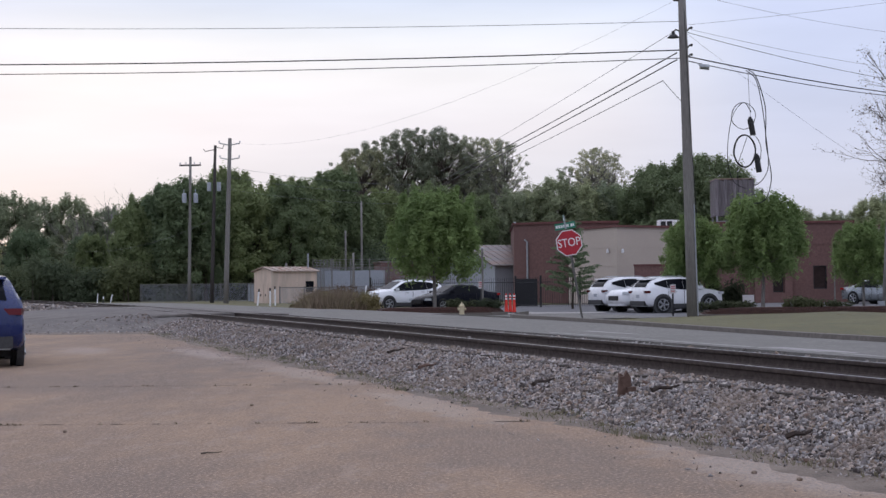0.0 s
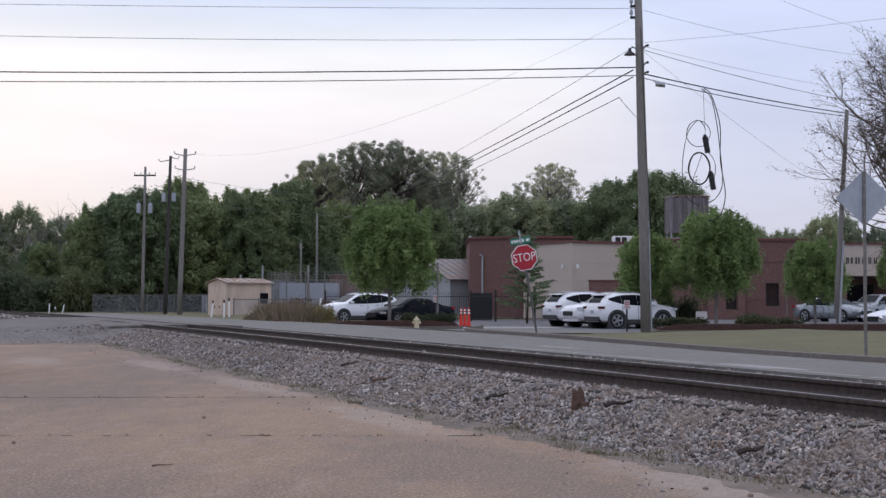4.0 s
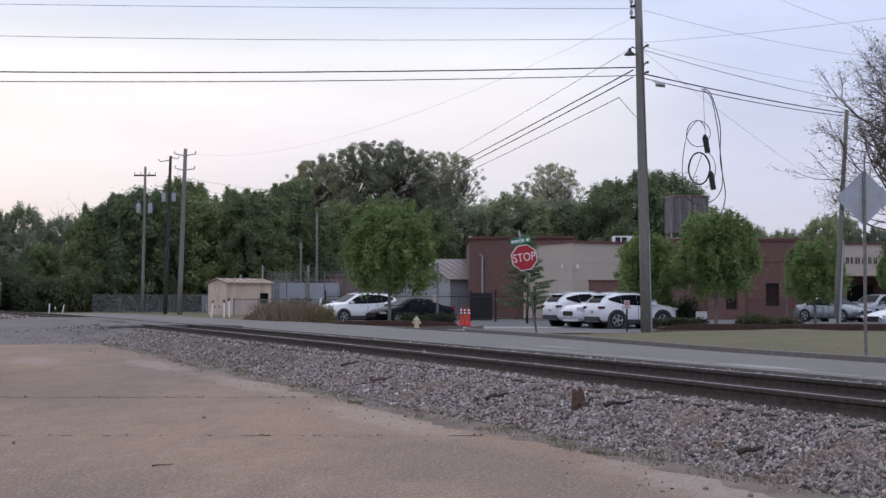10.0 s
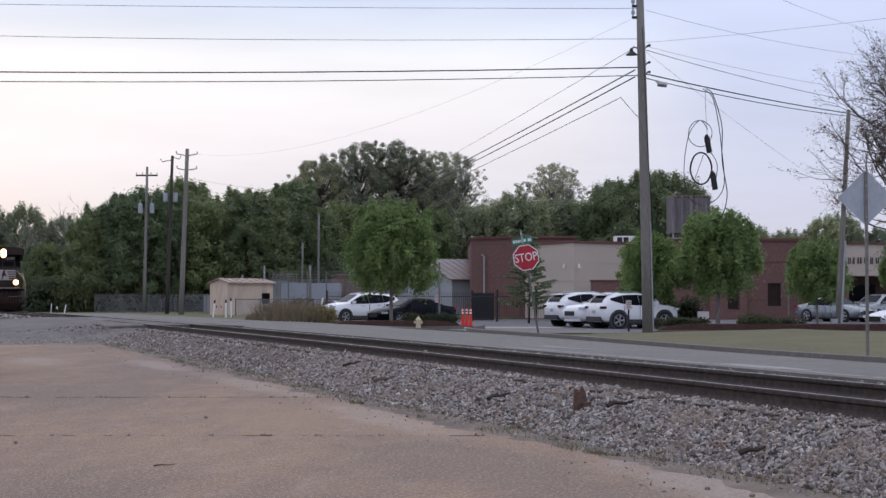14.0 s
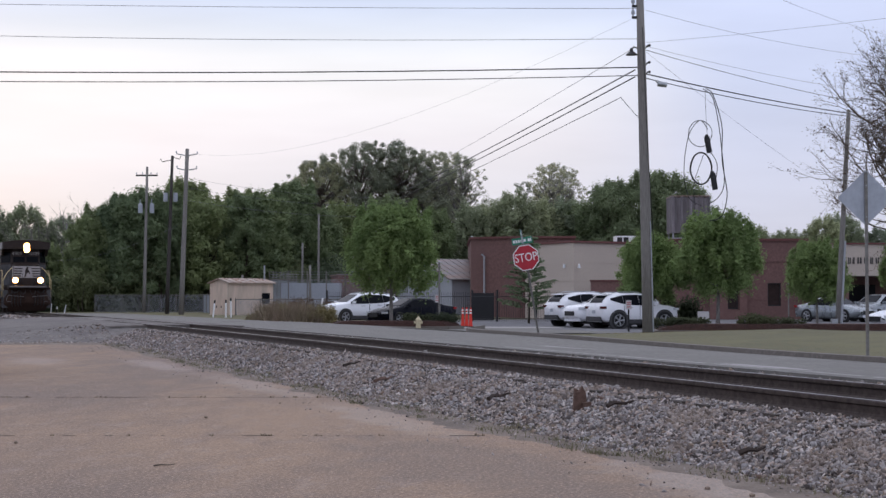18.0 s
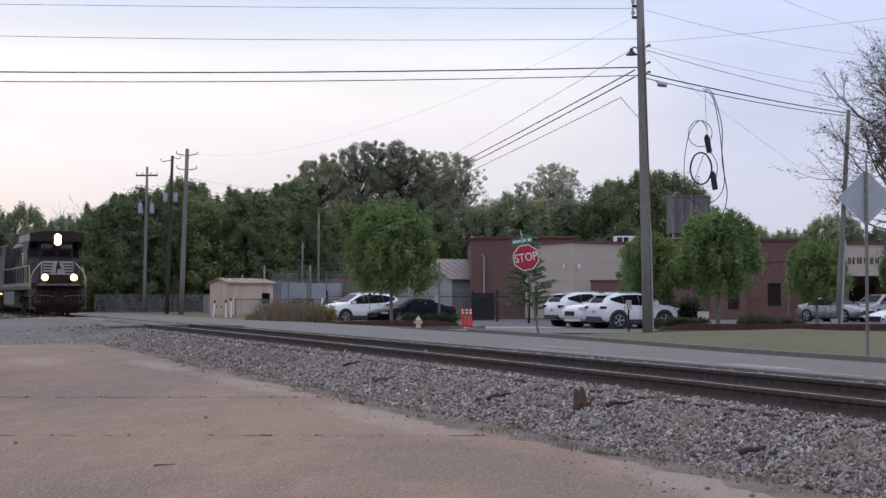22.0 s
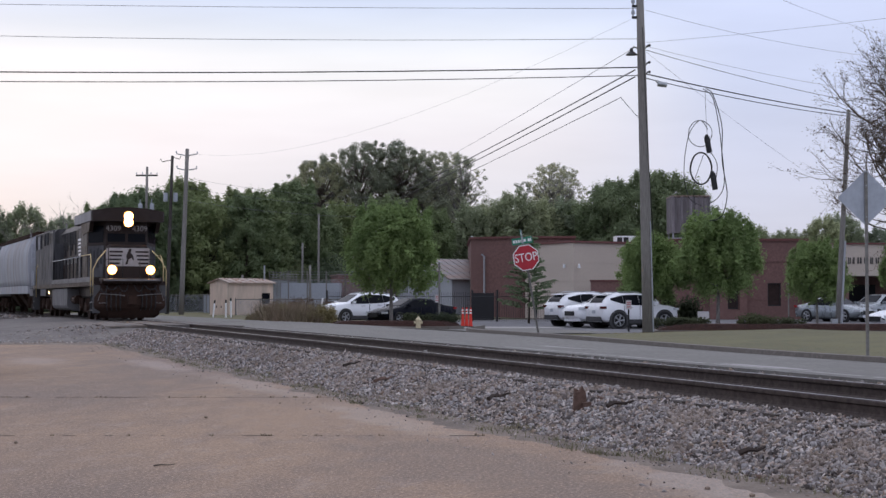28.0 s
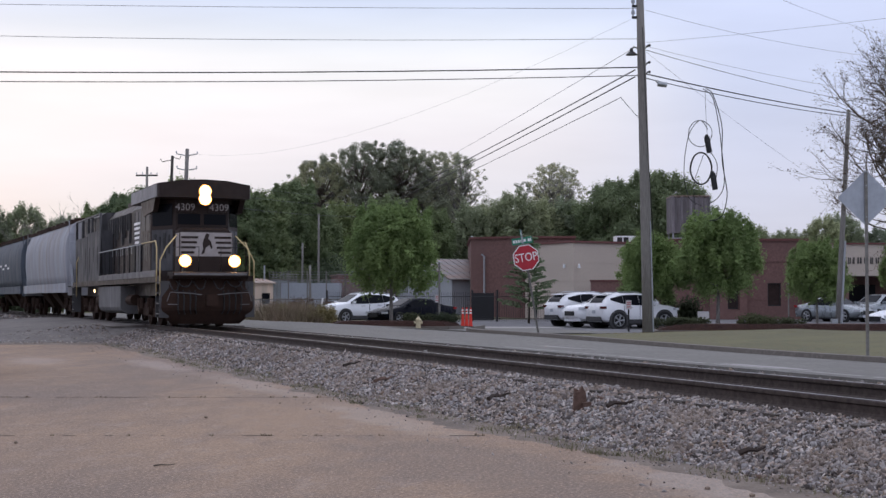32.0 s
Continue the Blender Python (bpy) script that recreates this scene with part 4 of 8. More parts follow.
def make_tree(label, height, crown_w, crown_base, leaf, leaf_size, density, seed, bark=None, lobes=9, lobe_size=0.42, trunk_r=None, fill=0.35, depth=2, round_top=0.5, tallness=1.0, sprigs=26, fuzz=0.24, spires=0, lobe_mul=4, core=0.8, shell=(0.45, 0.82), single=True, limbs_out=0.0, spire=1.0):
    """A tapered trunk with limbs and a crown of leaf clumps gathered in lobes at the limbs' ends."""
    rng = np.random.default_rng(seed)
    tree = thing("tree", label, "tree")
    bm = bmesh.new()
    r = trunk_r or height * 0.014
    top = height * 0.72
    pts = [Vector((0, 0, -0.15))]
    for i in range(1, 7):
        z = top * i / 6
        pts.append(Vector((rng.normal(0, 0.012 * height * i / 6), rng.normal(0, 0.012 * height * i / 6), z)))
    tube(bm, pts, r * 1.15, 8, r * 0.35)
    tips = []
    for i in range(lobes):
        z = crown_base * 0.9 + (top - crown_base * 0.9) * (i + 0.5) / lobes
        a = i * 2.4 + rng.uniform(-0.4, 0.4)
        k = min(5, int(z / top * 6))
        at = pts[k].lerp(pts[k + 1], z / top * 6 - k)
        ln = crown_w * 0.27 * (1.0 - 0.35 * abs((z - crown_base) / (height - crown_base) - 0.35))
        branch(bm, rng, at, (math.cos(a), math.sin(a), 0.55), ln, r * 0.45, depth - 1, tips)
    ls = []
    ch = height - crown_base
    for i in range(lobes * lobe_mul):
        u = (i + 0.5) / (lobes * lobe_mul)
        zz = crown_base + ch * (0.10 + 0.82 * u)
        env = math.sqrt(max(0.05, 1 - (abs((u - 0.38)) / 0.66) ** 2)) if round_top < 0.55 else (math.sqrt(max(0.03, 1 - (abs(u - 0.28) / 0.74) ** 1.5)) if round_top < 0.8 else 1.05 - 0.75 * u)
        a = i * 2.39996 + rng.uniform(-0.3, 0.3)
        rad = crown_w * 0.5 * env * rng.uniform(*shell)
        lr = crown_w * lobe_size * 0.5 * rng.uniform(0.45, 1.1)
        ls.append(((math.cos(a) * rad, math.sin(a) * rad, zz), (lr, lr, lr * rng.uniform(0.6, 0.85) * tallness)))
    # boughs that carry the outer clumps
    if limbs_out:
        for (x, y, z), _ in ls:
            z0 = max(crown_base * 0.8, z - 0.9 * math.hypot(x, y) - 0.5)
            k = min(5, int(z0 / top * 6))
            at = pts[k].lerp(pts[k + 1], min(1.0, z0 / top * 6 - k))
            tube(bm, [at, at.lerp(Vector((x, y, z)), 0.5) + Vector((0, 0, -0.25)), (x, y, z)], limbs_out, 4, limbs_out * 0.3)
    part("trunk", bm, bark or M_BARK, tree, smooth=True)
    for i in range(int(lobes * core)):
        zz = crown_base + ch * rng.uniform(0.25, 0.85)
        lr = crown_w * lobe_size * 0.5
        ls.append(((rng.normal(0, crown_w * 0.10), rng.normal(0, crown_w * 0.10), zz), (lr, lr, lr * 0.8)))
    # slender shoots at the top that fray the outline
    for i in range(sprigs):
        u = rng.uniform(0.35, 1.0)
        env = math.sqrt(max(0.05, 1 - (abs((u - 0.38)) / 0.66) ** 2))
        a = rng.uniform(0, math.tau)
        rad = crown_w * 0.5 * env * rng.uniform(0.45, 0.85)
        lr = height * rng.uniform(0.022, 0.040)
        ls.append(((math.cos(a) * rad, math.sin(a) * rad, crown_base + ch * (0.06 + 0.86 * u)), (lr, lr, lr * 2.6)))
    # pointed leaders at the top, thinning upwards
    for i in range(spires):
        a = i * 2.39996
        rad = crown_w * 0.36 * math.sqrt((i + 0.3) / spires)
        base = crown_base + ch * (0.90 - 0.30 * (rad / (crown_w * 0.5)) ** 2)
        tall_by = ch * rng.uniform(0.06, 0.15) * spire
        for j in range(5):
            lr = height * 0.060 * (1 - j / 6.5)
            ls.append(((math.cos(a) * rad + rng.normal(0, 0.08), math.sin(a) * rad + rng.normal(0, 0.08), base + tall_by * j / 4), (lr, lr, tall_by * 0.28)))
    v, f = leaf_cloud(rng, ls, density, leaf_size, fill, fuzz, single)
    part("crown", raw_mesh("crown", v, f, leaf), leaf, tree)
    return tree


def plant(proto, spots, group, k=1.0):
    """Copies of a tree: (x, y, height factor, turn)."""
    first = True
    for x, y, s, turn in spots:
        s *= k
        if first:
            proto.matrix_basis = pose(x, y, -0.05, 0, 0, turn)
            ob = proto
            first = False
        else:
            ob = copy_thing(proto, pose(x, y, -0.05, 0, 0, turn))
        ob.scale = (s, s, s)
        tagged(ob, group=group)


W = "trees of the woods behind the railway"
broad = make_tree("broad dark green tree in full leaf at the wood's edge", 11.0, 7.2, 1.2, M_LEAF_MID, 0.125, 620, 1, lobes=12, lobe_size=0.30, tallness=1.15, sprigs=26, fuzz=0.24, spires=5)
broad2 = make_tree("tall dark green tree with a ragged top in the woods", 12.0, 6.4, 1.5, M_LEAF_MID, 0.12, 640, 2, lobes=12, lobe_size=0.27, tallness=1.4, sprigs=34, fuzz=0.24, spires=6)
darkt = make_tree("dense dark evergreen oak with a domed crown", 11.0, 10.5, 1.0, M_LEAF_DARK, 0.10, 760, 3, lobes=13, lobe_size=0.24, fuzz=0.2)
tall = make_tree("tall hardwood with a billowing grey-green crown", 20.0, 10.5, 7.0, M_LEAF_TALL, 0.080, 820, 4, lobes=11, lobe_size=0.105, sprigs=4, fuzz=0.20, tallness=1.1, lobe_mul=14, core=0.0, shell=(0.40, 1.0), limbs_out=0.045)
sparse = make_tree("tall thin-leaved tree with sky showing between its limbs", 18.5, 7.5, 6.5, M_LEAF_GREY, 0.075, 520, 5, bark=M_BARKG, lobes=10, lobe_size=0.115, sprigs=6, fuzz=0.18, lobe_mul=13, core=0.0, shell=(0.2, 0.95), limbs_out=0.045)

plant(broad, [(-31.6, 127, 0.88, 0), (-26.4, 125, 1.10, 140), (-21.0, 126, 1.02, 220), (-16.8, 128, 1.08, 300), (-12.2, 134, 0.98, 30),
              (-38.5, 134, 0.66, 80), (-43.5, 132, 0.70, 190), (-34.9, 136, 0.62, 60)], W, 0.95)
plant(broad2, [(-28.9, 127, 0.98, 10), (-23.8, 130, 1.12, 100), (-19.2, 131, 1.04, 200), (-14.4, 133, 1.13, 290), (-10.0, 138, 0.98, 45), (-5.5, 137, 1.02, 120),
               (-1.0, 138, 0.92, 210), (-25.0, 124.5, 0.95, 330),
               (-31.2, 129, 0.90, 140), (-17.6, 125.5, 0.98, 190), (-37.3, 132, 0.60, 20)], W, 0.95)
plant(tall, [(-14.6, 162, 0.87, 0), (-12.2, 165, 0.92, 80), (-9.6, 160, 0.95, 150), (-7.4, 163, 0.99, 230), (-4.9, 160, 0.94, 310), (-13.6, 157, 0.84, 40), (-16.6, 159, 0.74, 190), (-3.6, 163, 0.90, 20)], W, 1.045)
plant(sparse, [(-0.2, 160, 1.03, 0), (2.0, 158, 1.0, 120), (1.0, 163, 1.04, 210), (11.2, 150, 0.90, 200), (8.6, 152, 0.80, 300), (13.0, 152, 0.88, 60), (12.0, 155, 0.93, 340), (-1.9, 161, 1.05, 80)], W, 1.0)
plant(darkt, [(17.9, 140, 1.33, 0), (21.2, 141, 1.42, 100), (15.0, 143, 1.12, 210), (24.3, 142, 1.2, 300), (-2.5, 141, 0.85, 60), (5.0, 142, 0.84, 160), (10.5, 141, 0.82, 20)], W, 0.95)
farb = make_tree("dull green tree far behind the brick building", 8.5, 5.0, 1.5, M_LEAF_FAR, 0.085, 1050, 6, lobes=11, lobe_size=0.26, tallness=1.3)
plant(farb, [(30.2, 138, 1.14, 0), (2.6, 140, 1.42, 320), (4.7, 142, 1.45, 30), (6.6, 140, 1.58, 70), (9.4, 142, 1.50, 150), (12.6, 143, 1.52, 250), (14.6, 145, 1.4, 190), (33.4, 140, 1.08, 80), (37.3, 139, 1.26, 160), (39.9, 141, 1.30, 240), (43.2, 140, 1.12, 320), (47.5, 138, 1.15, 40), (27.6, 140, 1.17, 110), (31.8, 144, 1.04, 200), (35.4, 143, 1.08, 20), (41.6, 143, 1.05, 280), (45.6, 144, 1.0, 150),
             (-50.0, 146, 1.50, 75), (-53.4, 143, 1.44, 160), (-56.8, 140, 1.40, 250), (-52.0, 137, 1.05, 30), (-48.6, 135, 0.9, 200), (-55.0, 134, 1.0, 310), (-44.6, 150, 1.50, 20), (-41.3, 152, 1.36, 130), (-37.6, 150, 1.34, 300), (-47.3, 147, 1.42, 90)], W, 0.92)



def make_shrubs():
    """Undergrowth: low leafy masses that close the foot of the woods, shade put into their colour."""
    rng = np.random.default_rng(21)
    ob = thing("shrub", "leafy undergrowth at the foot of the woods, coloured dark as shade", "shrub")
    ls = [((rng.uniform(-2.6, 2.6), rng.uniform(-1.2, 1.2), rng.uniform(0.2, 3.2)), (rng.uniform(0.9, 1.5),) * 2 + (rng.uniform(0.7, 1.2),)) for _ in range(16)]
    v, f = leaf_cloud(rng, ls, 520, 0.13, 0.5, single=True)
    part("foliage", raw_mesh("foliage", v, f, M_LEAF_SHRUB_SHADE), M_LEAF_SHRUB_SHADE, ob)
    bm = bmesh.new()
    for i in range(7):
        x = -2.4 + 0.8 * i
        tube(bm, [(x, 0, -0.1), (x + 0.1, 0.1, 1.2), (x + rng.uniform(-.5, .5), rng.uniform(-.4, .4), 2.6)], 0.05, 5, 0.02)
    part("stem", bm, M_BARK, ob)
    return ob


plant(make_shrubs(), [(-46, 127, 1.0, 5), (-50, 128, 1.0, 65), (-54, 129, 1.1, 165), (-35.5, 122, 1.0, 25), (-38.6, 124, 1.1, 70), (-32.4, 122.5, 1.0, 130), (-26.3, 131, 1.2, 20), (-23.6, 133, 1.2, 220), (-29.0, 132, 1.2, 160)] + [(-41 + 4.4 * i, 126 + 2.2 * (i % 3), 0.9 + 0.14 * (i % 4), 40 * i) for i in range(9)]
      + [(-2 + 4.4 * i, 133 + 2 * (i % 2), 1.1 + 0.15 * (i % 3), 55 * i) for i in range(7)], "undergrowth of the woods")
young = make_tree("young maple with fresh bright green leaves in a parking bed", 6.1, 5.6, 1.75, M_LEAF_YOUNG, 0.074, 1300, 7, bark=M_BARKG, lobes=13, lobe_size=0.15, trunk_r=0.10, tallness=1.9, round_top=0.6, sprigs=130, fuzz=0.48, lobe_mul=8, spires=16, shell=(0.30, 0.90), spire=1.55)
plant(young, [(-2.65, 70.0, 1.0, 20), (12.75, 66.0, 0.90, 120), (10.0, 68.5, 0.74, 250), (19.75, 75.0, 0.74, 330), (26.0, 78.0, 0.82, 60)], "young maples of the parking place", 0.97)


def conifer():
    """A thin young conifer: whorls of level branches with needle tufts along them."""
    rng = np.random.default_rng(88)
    ob = thing("tree", "thin young conifer with layered feathery branches", "tree", pose(4.75, 80.0, -0.05))
    bm = bmesh.new()
    tube(bm, [(0, 0, -0.1), (0.05, 0, 1.8), (0.0, 0.03, 3.6), (0.02, 0, 5.1)], 0.075, 7, 0.015)
    part("trunk", bm, M_BARK, ob, smooth=True)
    ls = []
    bm = bmesh.new()
    for i in range(62):
        z = 0.9 + 4.1 * i / 62
        a = i * 2.39996
        ln = (0.35 + 1.45 * (1 - (z - 0.9) / 4.2)) * rng.uniform(0.55, 1.15)
        tip = Vector((math.cos(a) * ln, math.sin(a) * ln, z + 0.18 * ln))
        tube(bm, [(0, 0, z), tip], 0.012, 4, 0.006)
        for j in range(4):
            q = Vector((0, 0, z)).lerp(tip, 0.42 + 0.2 * j)
            ls.append(((q.x, q.y, q.z - 0.03), (0.20, 0.20, 0.09)))
    part("branchwork", bm, M_BARK, ob, smooth=True)
    v, f = leaf_cloud(rng, ls, 900, 0.05, 0.3)
    part("foliage", raw_mesh("foliage", v, f, M_LEAF_MID), M_LEAF_MID, ob)


conifer()


def bare_tree():
    """A tree whose fine branches carry only buds."""
    rng = np.random.default_rng(14)
    ob = thing("tree", "bare-branched tree just coming into bud", "tree", pose(17.3, 47.0, 0.3))
    bm = bmesh.new()
    tips = []
    tube(bm, [(0, 0, -0.3), (0.1, 0, 1.4), (0.0, 0.1, 2.6), (-0.2, 0.0, 3.6)], 0.24, 9, 0.17)
    part("trunk", bm, M_BARK, ob, smooth=True)
    for i in range(21):
        bm = bmesh.new()
        a = math.pi + rng.uniform(-1.1, 1.1) if i % 9 else rng.uniform(-1.2, 1.2)
        z = 2.3 + 0.12 * i
        branch(bm, rng, (-0.1, 0, z), (math.cos(a), math.sin(a) * 0.8, 0.26 + 0.095 * i), rng.uniform(2.7, 3.25), 0.056, 5, tips, 0.50, 0.07, 0.60)
        part("limb", bm, M_BARK, ob, smooth=True)
    v, f = leaf_cloud(rng, [((t.x, t.y, t.z), (0.20, 0.20, 0.20)) for t in tips if rng.random() < 0.6], 40, 0.026, 0.1)
    part("bud_cover", raw_mesh("bud_cover", v, f, M_REDBUSH), M_REDBUSH, ob)


bare_tree()


def pale_bare_trees():
    """Leafless pale trees standing among the leafed ones."""
    rng = np.random.default_rng(77)
    ob = thing("tree", "pale leafless tree at the edge of the woods", "tree")
    bm = bmesh.new()
    tips = []
    tube(bm, [(0, 0, -0.2), (0.1, 0, 2.5), (0.0, 0.1, 5.5)], 0.16, 7, 0.09)
    for i in range(9):
        a = i * 2.4
        branch(bm, rng, (0, 0, 2.6 + 0.35 * i), (math.cos(a), math.sin(a), 1.5), 2.6, 0.05, 3, tips, 0.50, 0.15, 0.55)
    part("trunk", bm, M_BARKG, ob, smooth=True)
    plant(ob, [(-36.4, 139, 1.10, 0), (-41.6, 141, 1.0, 90), (-34.6, 143, 1.15, 200), (-22.3, 165, 1.40, 40), (-20.2, 167, 1.34, 300), (27.0, 146, 1.15, 120)], "leafless trees in the woods")


pale_bare_trees()


def bushes():
    rng = np.random.default_rng(31)
    low = thing("hedge_bush", "low clipped dark green bush in a mulch bed", "bush")
    v, f = leaf_cloud(rng, [((rng.uniform(-.6, .6), rng.uniform(-.3, .3), 0.25), (0.4, 0.35, 0.3)) for _ in range(6)], 900, 0.06, 0.5)
    part("foliage", raw_mesh("foliage", v, f, M_BUSH), M_BUSH, low)
    spots = [(9.0, 57.0), (10.0, 57.2), (12.3, 57.0), (12.9, 57.0), (14.0, 57.0), (-1.2, 65.2), (0.2, 65), (9.5, 57.4), (11.0, 70.5), (11.9, 70.8)]
    for i, (x, y) in enumerate(spots):
        ob = low if i == 0 else copy_thing(low, pose(x, y, 0.2 if i > 7 else 0.36, 0, 0, 37 * i))
        if i == 0:
            low.matrix_basis = pose(x, y, 0.36)
        ob.scale = ((0.62 if i == 4 else 0.85), 0.9, (0.62, 0.60, 0.9, 0.75, 0.6, 0.8, 0.8, 0.6)[i]) if i < 8 else (1.1, 1.0, 2.4)
        tagged(ob, group="low bushes in the beds")
    # reeds and rank grass beside the parking place
    verts, faces = [], []
    for i in range(8500):
        cx = rng.uniform(-10.4, -6.2)
        k = (cx + 10.4) / 4.2
        y = 77 + rng.normal(0, 1.2)
        h = (0.55 + 0.75 * math.sin(min(1.0, k * 1.05) * math.pi) + 0.55 * noise.noise(Vector((cx * 1.3, y * 0.6, 2)))) * rng.uniform(0.35, 1.2)
        a = rng.uniform(0, 6.28)
        lean = rng.normal(0, 0.42, 2)
        w = 0.022
        b = len(verts)
        verts += [(cx - w * math.cos(a), y - w * math.sin(a), -0.05), (cx + w * math.cos(a), y + w * math.sin(a), -0.05), (cx + lean[0] * h, y + lean[1] * h, h)]
        faces.append((b, b + 1, b + 2))
    ob = new("tall_grass", raw_mesh("tall_grass", np.array(verts), np.array(faces), M_REED))
    tagged(ob, "tall brown and green weeds beside the parked cars", "grass", kind="stuff")


bushes()


def weed_clumps():
    """Fluffy tan tufts and a reddish bush behind them, beside the shed's fence."""
    rng = np.random.default_rng(63)
    red = thing("bush", "reddish-brown leafy bush behind the weeds", "bush", pose(-8.3, 81.0, -0.05))
    ls = [((rng.uniform(-1.7, 1.7), rng.uniform(-0.4, 0.4), rng.uniform(0.5, 1.35)), (rng.uniform(0.3, 0.5),) * 2 + (rng.uniform(0.25, 0.4),)) for _ in range(22)]
    v, f = leaf_cloud(rng, ls, 700, 0.05)
    part("foliage", raw_mesh("foliage", v, f, M_REDBUSH), M_REDBUSH, red)
    bm = bmesh.new()
    for i in range(6):
        tube(bm, [(-1.4 + 0.55 * i, 0, -0.05), (-1.3 + 0.52 * i, 0.05, 1.0)], 0.03, 5, 0.015)
    part("stem", bm, M_BARK, red)
    for x, y, s in ((-9.4, 77.6, 0.9), (-8.6, 76.6, 1.1), (-7.7, 77.8, 1.2), (-7.0, 75.6, 0.8), (-6.1, 74.6, 1.0), (-10.4, 78.4, 0.7), (-8.1, 79.0, 1.3), (-6.6, 77.0, 1.1)):
        ob = thing("weed_clump", "fluffy tan and green clump of weeds", "weeds", pose(x, y, -0.05, 0, 0, 70 * x), group="weed clumps beside the shed")
        ls = [((rng.uniform(-0.5, 0.5), rng.uniform(-0.4, 0.4), rng.uniform(0.15, 0.95) * s), (0.26, 0.26, 0.26)) for _ in range(12)]
        v, f = leaf_cloud(rng, ls, 1000, 0.045, fuzz=0.3)
        part("foliage", raw_mesh("foliage", v, f, M_TUFT), M_TUFT, ob)


weed_clumps()


def lawn():
    """Blades over the berm that the camera sees edge on."""
    rng = np.random.default_rng(41)
    n = 16000
    y = rng.uniform(14, 48, n)
    d = rng.uniform(8.3, 15.5, n)
    tx = -0.35 - 0.001 * y
    ln = np.hypot(tx, 1.0)
    px = 9.1 - 0.35 * y - 0.0005 * y * y + d / ln
    py = y - tx / ln * d
    z = np.array([ground_z(a, b) for a, b in zip(y, d)]) - 0.07
    h = rng.uniform(0.006, 0.018, n)
    a = rng.uniform(0, 6.28, n)
    w = 0.016
    l1, l2 = rng.normal(0, 0.03, n), rng.normal(0, 0.03, n)
    v = np.stack([np.stack([px - w * np.cos(a), py - w * np.sin(a), z], 1), np.stack([px + w * np.cos(a), py + w * np.sin(a), z], 1), np.stack([px + l1, py + l2, z + h], 1)], 1)
    ob = new("lawn_grass", raw_mesh("lawn_grass", v.reshape(-1, 3), np.arange(3 * n).reshape(-1, 3), M_BLADE))
    tagged(ob, "short patchy green and straw lawn grass on the verge", "grass", kind="stuff")


def verge_weeds():
    """Small tufts of weeds rooted along the foot of the ballast."""
    rng = np.random.default_rng(52)
    verts = []
    for i in range(150):
        y0 = rng.uniform(9, 46)
        d0 = rng.uniform(-3.15, -2.55)
        spread = rng.uniform(0.05, 0.22)
        for k in range(int(rng.integers(8, 34))):
            y, d = y0 + rng.normal(0, spread), d0 + rng.normal(0, spread * 0.5)
            p = tp(y, d + (0.35 * min(1.0, max(0.0, (20 - y) / 10)) * (-1.2 - d) / 1.4))
            h = rng.uniform(0.02, 0.075)
            a = rng.uniform(0, 6.28)
            w = 0.006
            z = 0.004 + 0.10 * max(0.0, d + 2.9)
            verts += [(p.x - w * math.cos(a), p.y - w * math.sin(a), z), (p.x + w * math.cos(a), p.y + w * math.sin(a), z), (p.x + rng.normal(0, 0.025), p.y + rng.normal(0, 0.025), z + h)]
    n = len(verts) // 3
    ob = new("verge_weeds", raw_mesh("verge_weeds", np.array(verts), np.arange(3 * n).reshape(-1, 3), M_TUFT))
    tagged(ob, "small green and straw weeds along the foot of the ballast", "weeds", kind="stuff")


verge_weeds()

M_BLADE = mat("lawn_blades", (0.118, 0.116, 0.050), 0.9, 0, 0.45, 0.5, (0.185, 0.145, 0.075), island=0.10, spec=0.1)
lawn()


# ---- poles, wires, signs ----
def pole_at(label, x, y, z, h, r, lean_x=0.0, material=None, taper=0.68):
    """A round tapered wooden pole; lean_x: how far its top stands off to +x."""
    ob = thing("utility_pole", label, "utility pole", pose(x, y, z), group="utility poles")
    bm = bmesh.new()
    tube(bm, [(lean_x * k, 0, -0.4 * (k == 0) + h * k) for k in (0, 0.25, 0.5, 0.75, 1.0)], r, 12, r * taper)
    part("pole", bm, material or M_POLE, ob, smooth=True)
    return ob


def insulator(parent, p, up=True):
    bm = bmesh.new()
    s = 1 if up else -1
    x, y, z = p
    rod(bm, (x, y, z), (x, y, z + s * 0.10), 0.02, n=6)
    rod(bm, (x, y, z + s * 0.06), (x, y, z + s * 0.13), 0.055, 0.045, n=8)
    rod(bm, (x, y, z + s * 0.13), (x, y, z + s * 0.20), 0.045, 0.02, n=8)
    part("insulator", bm, M_TRANSF, parent)


MP = (6.43, 44.6, 0.40)          # foot of the large pole
FAR = 1.205


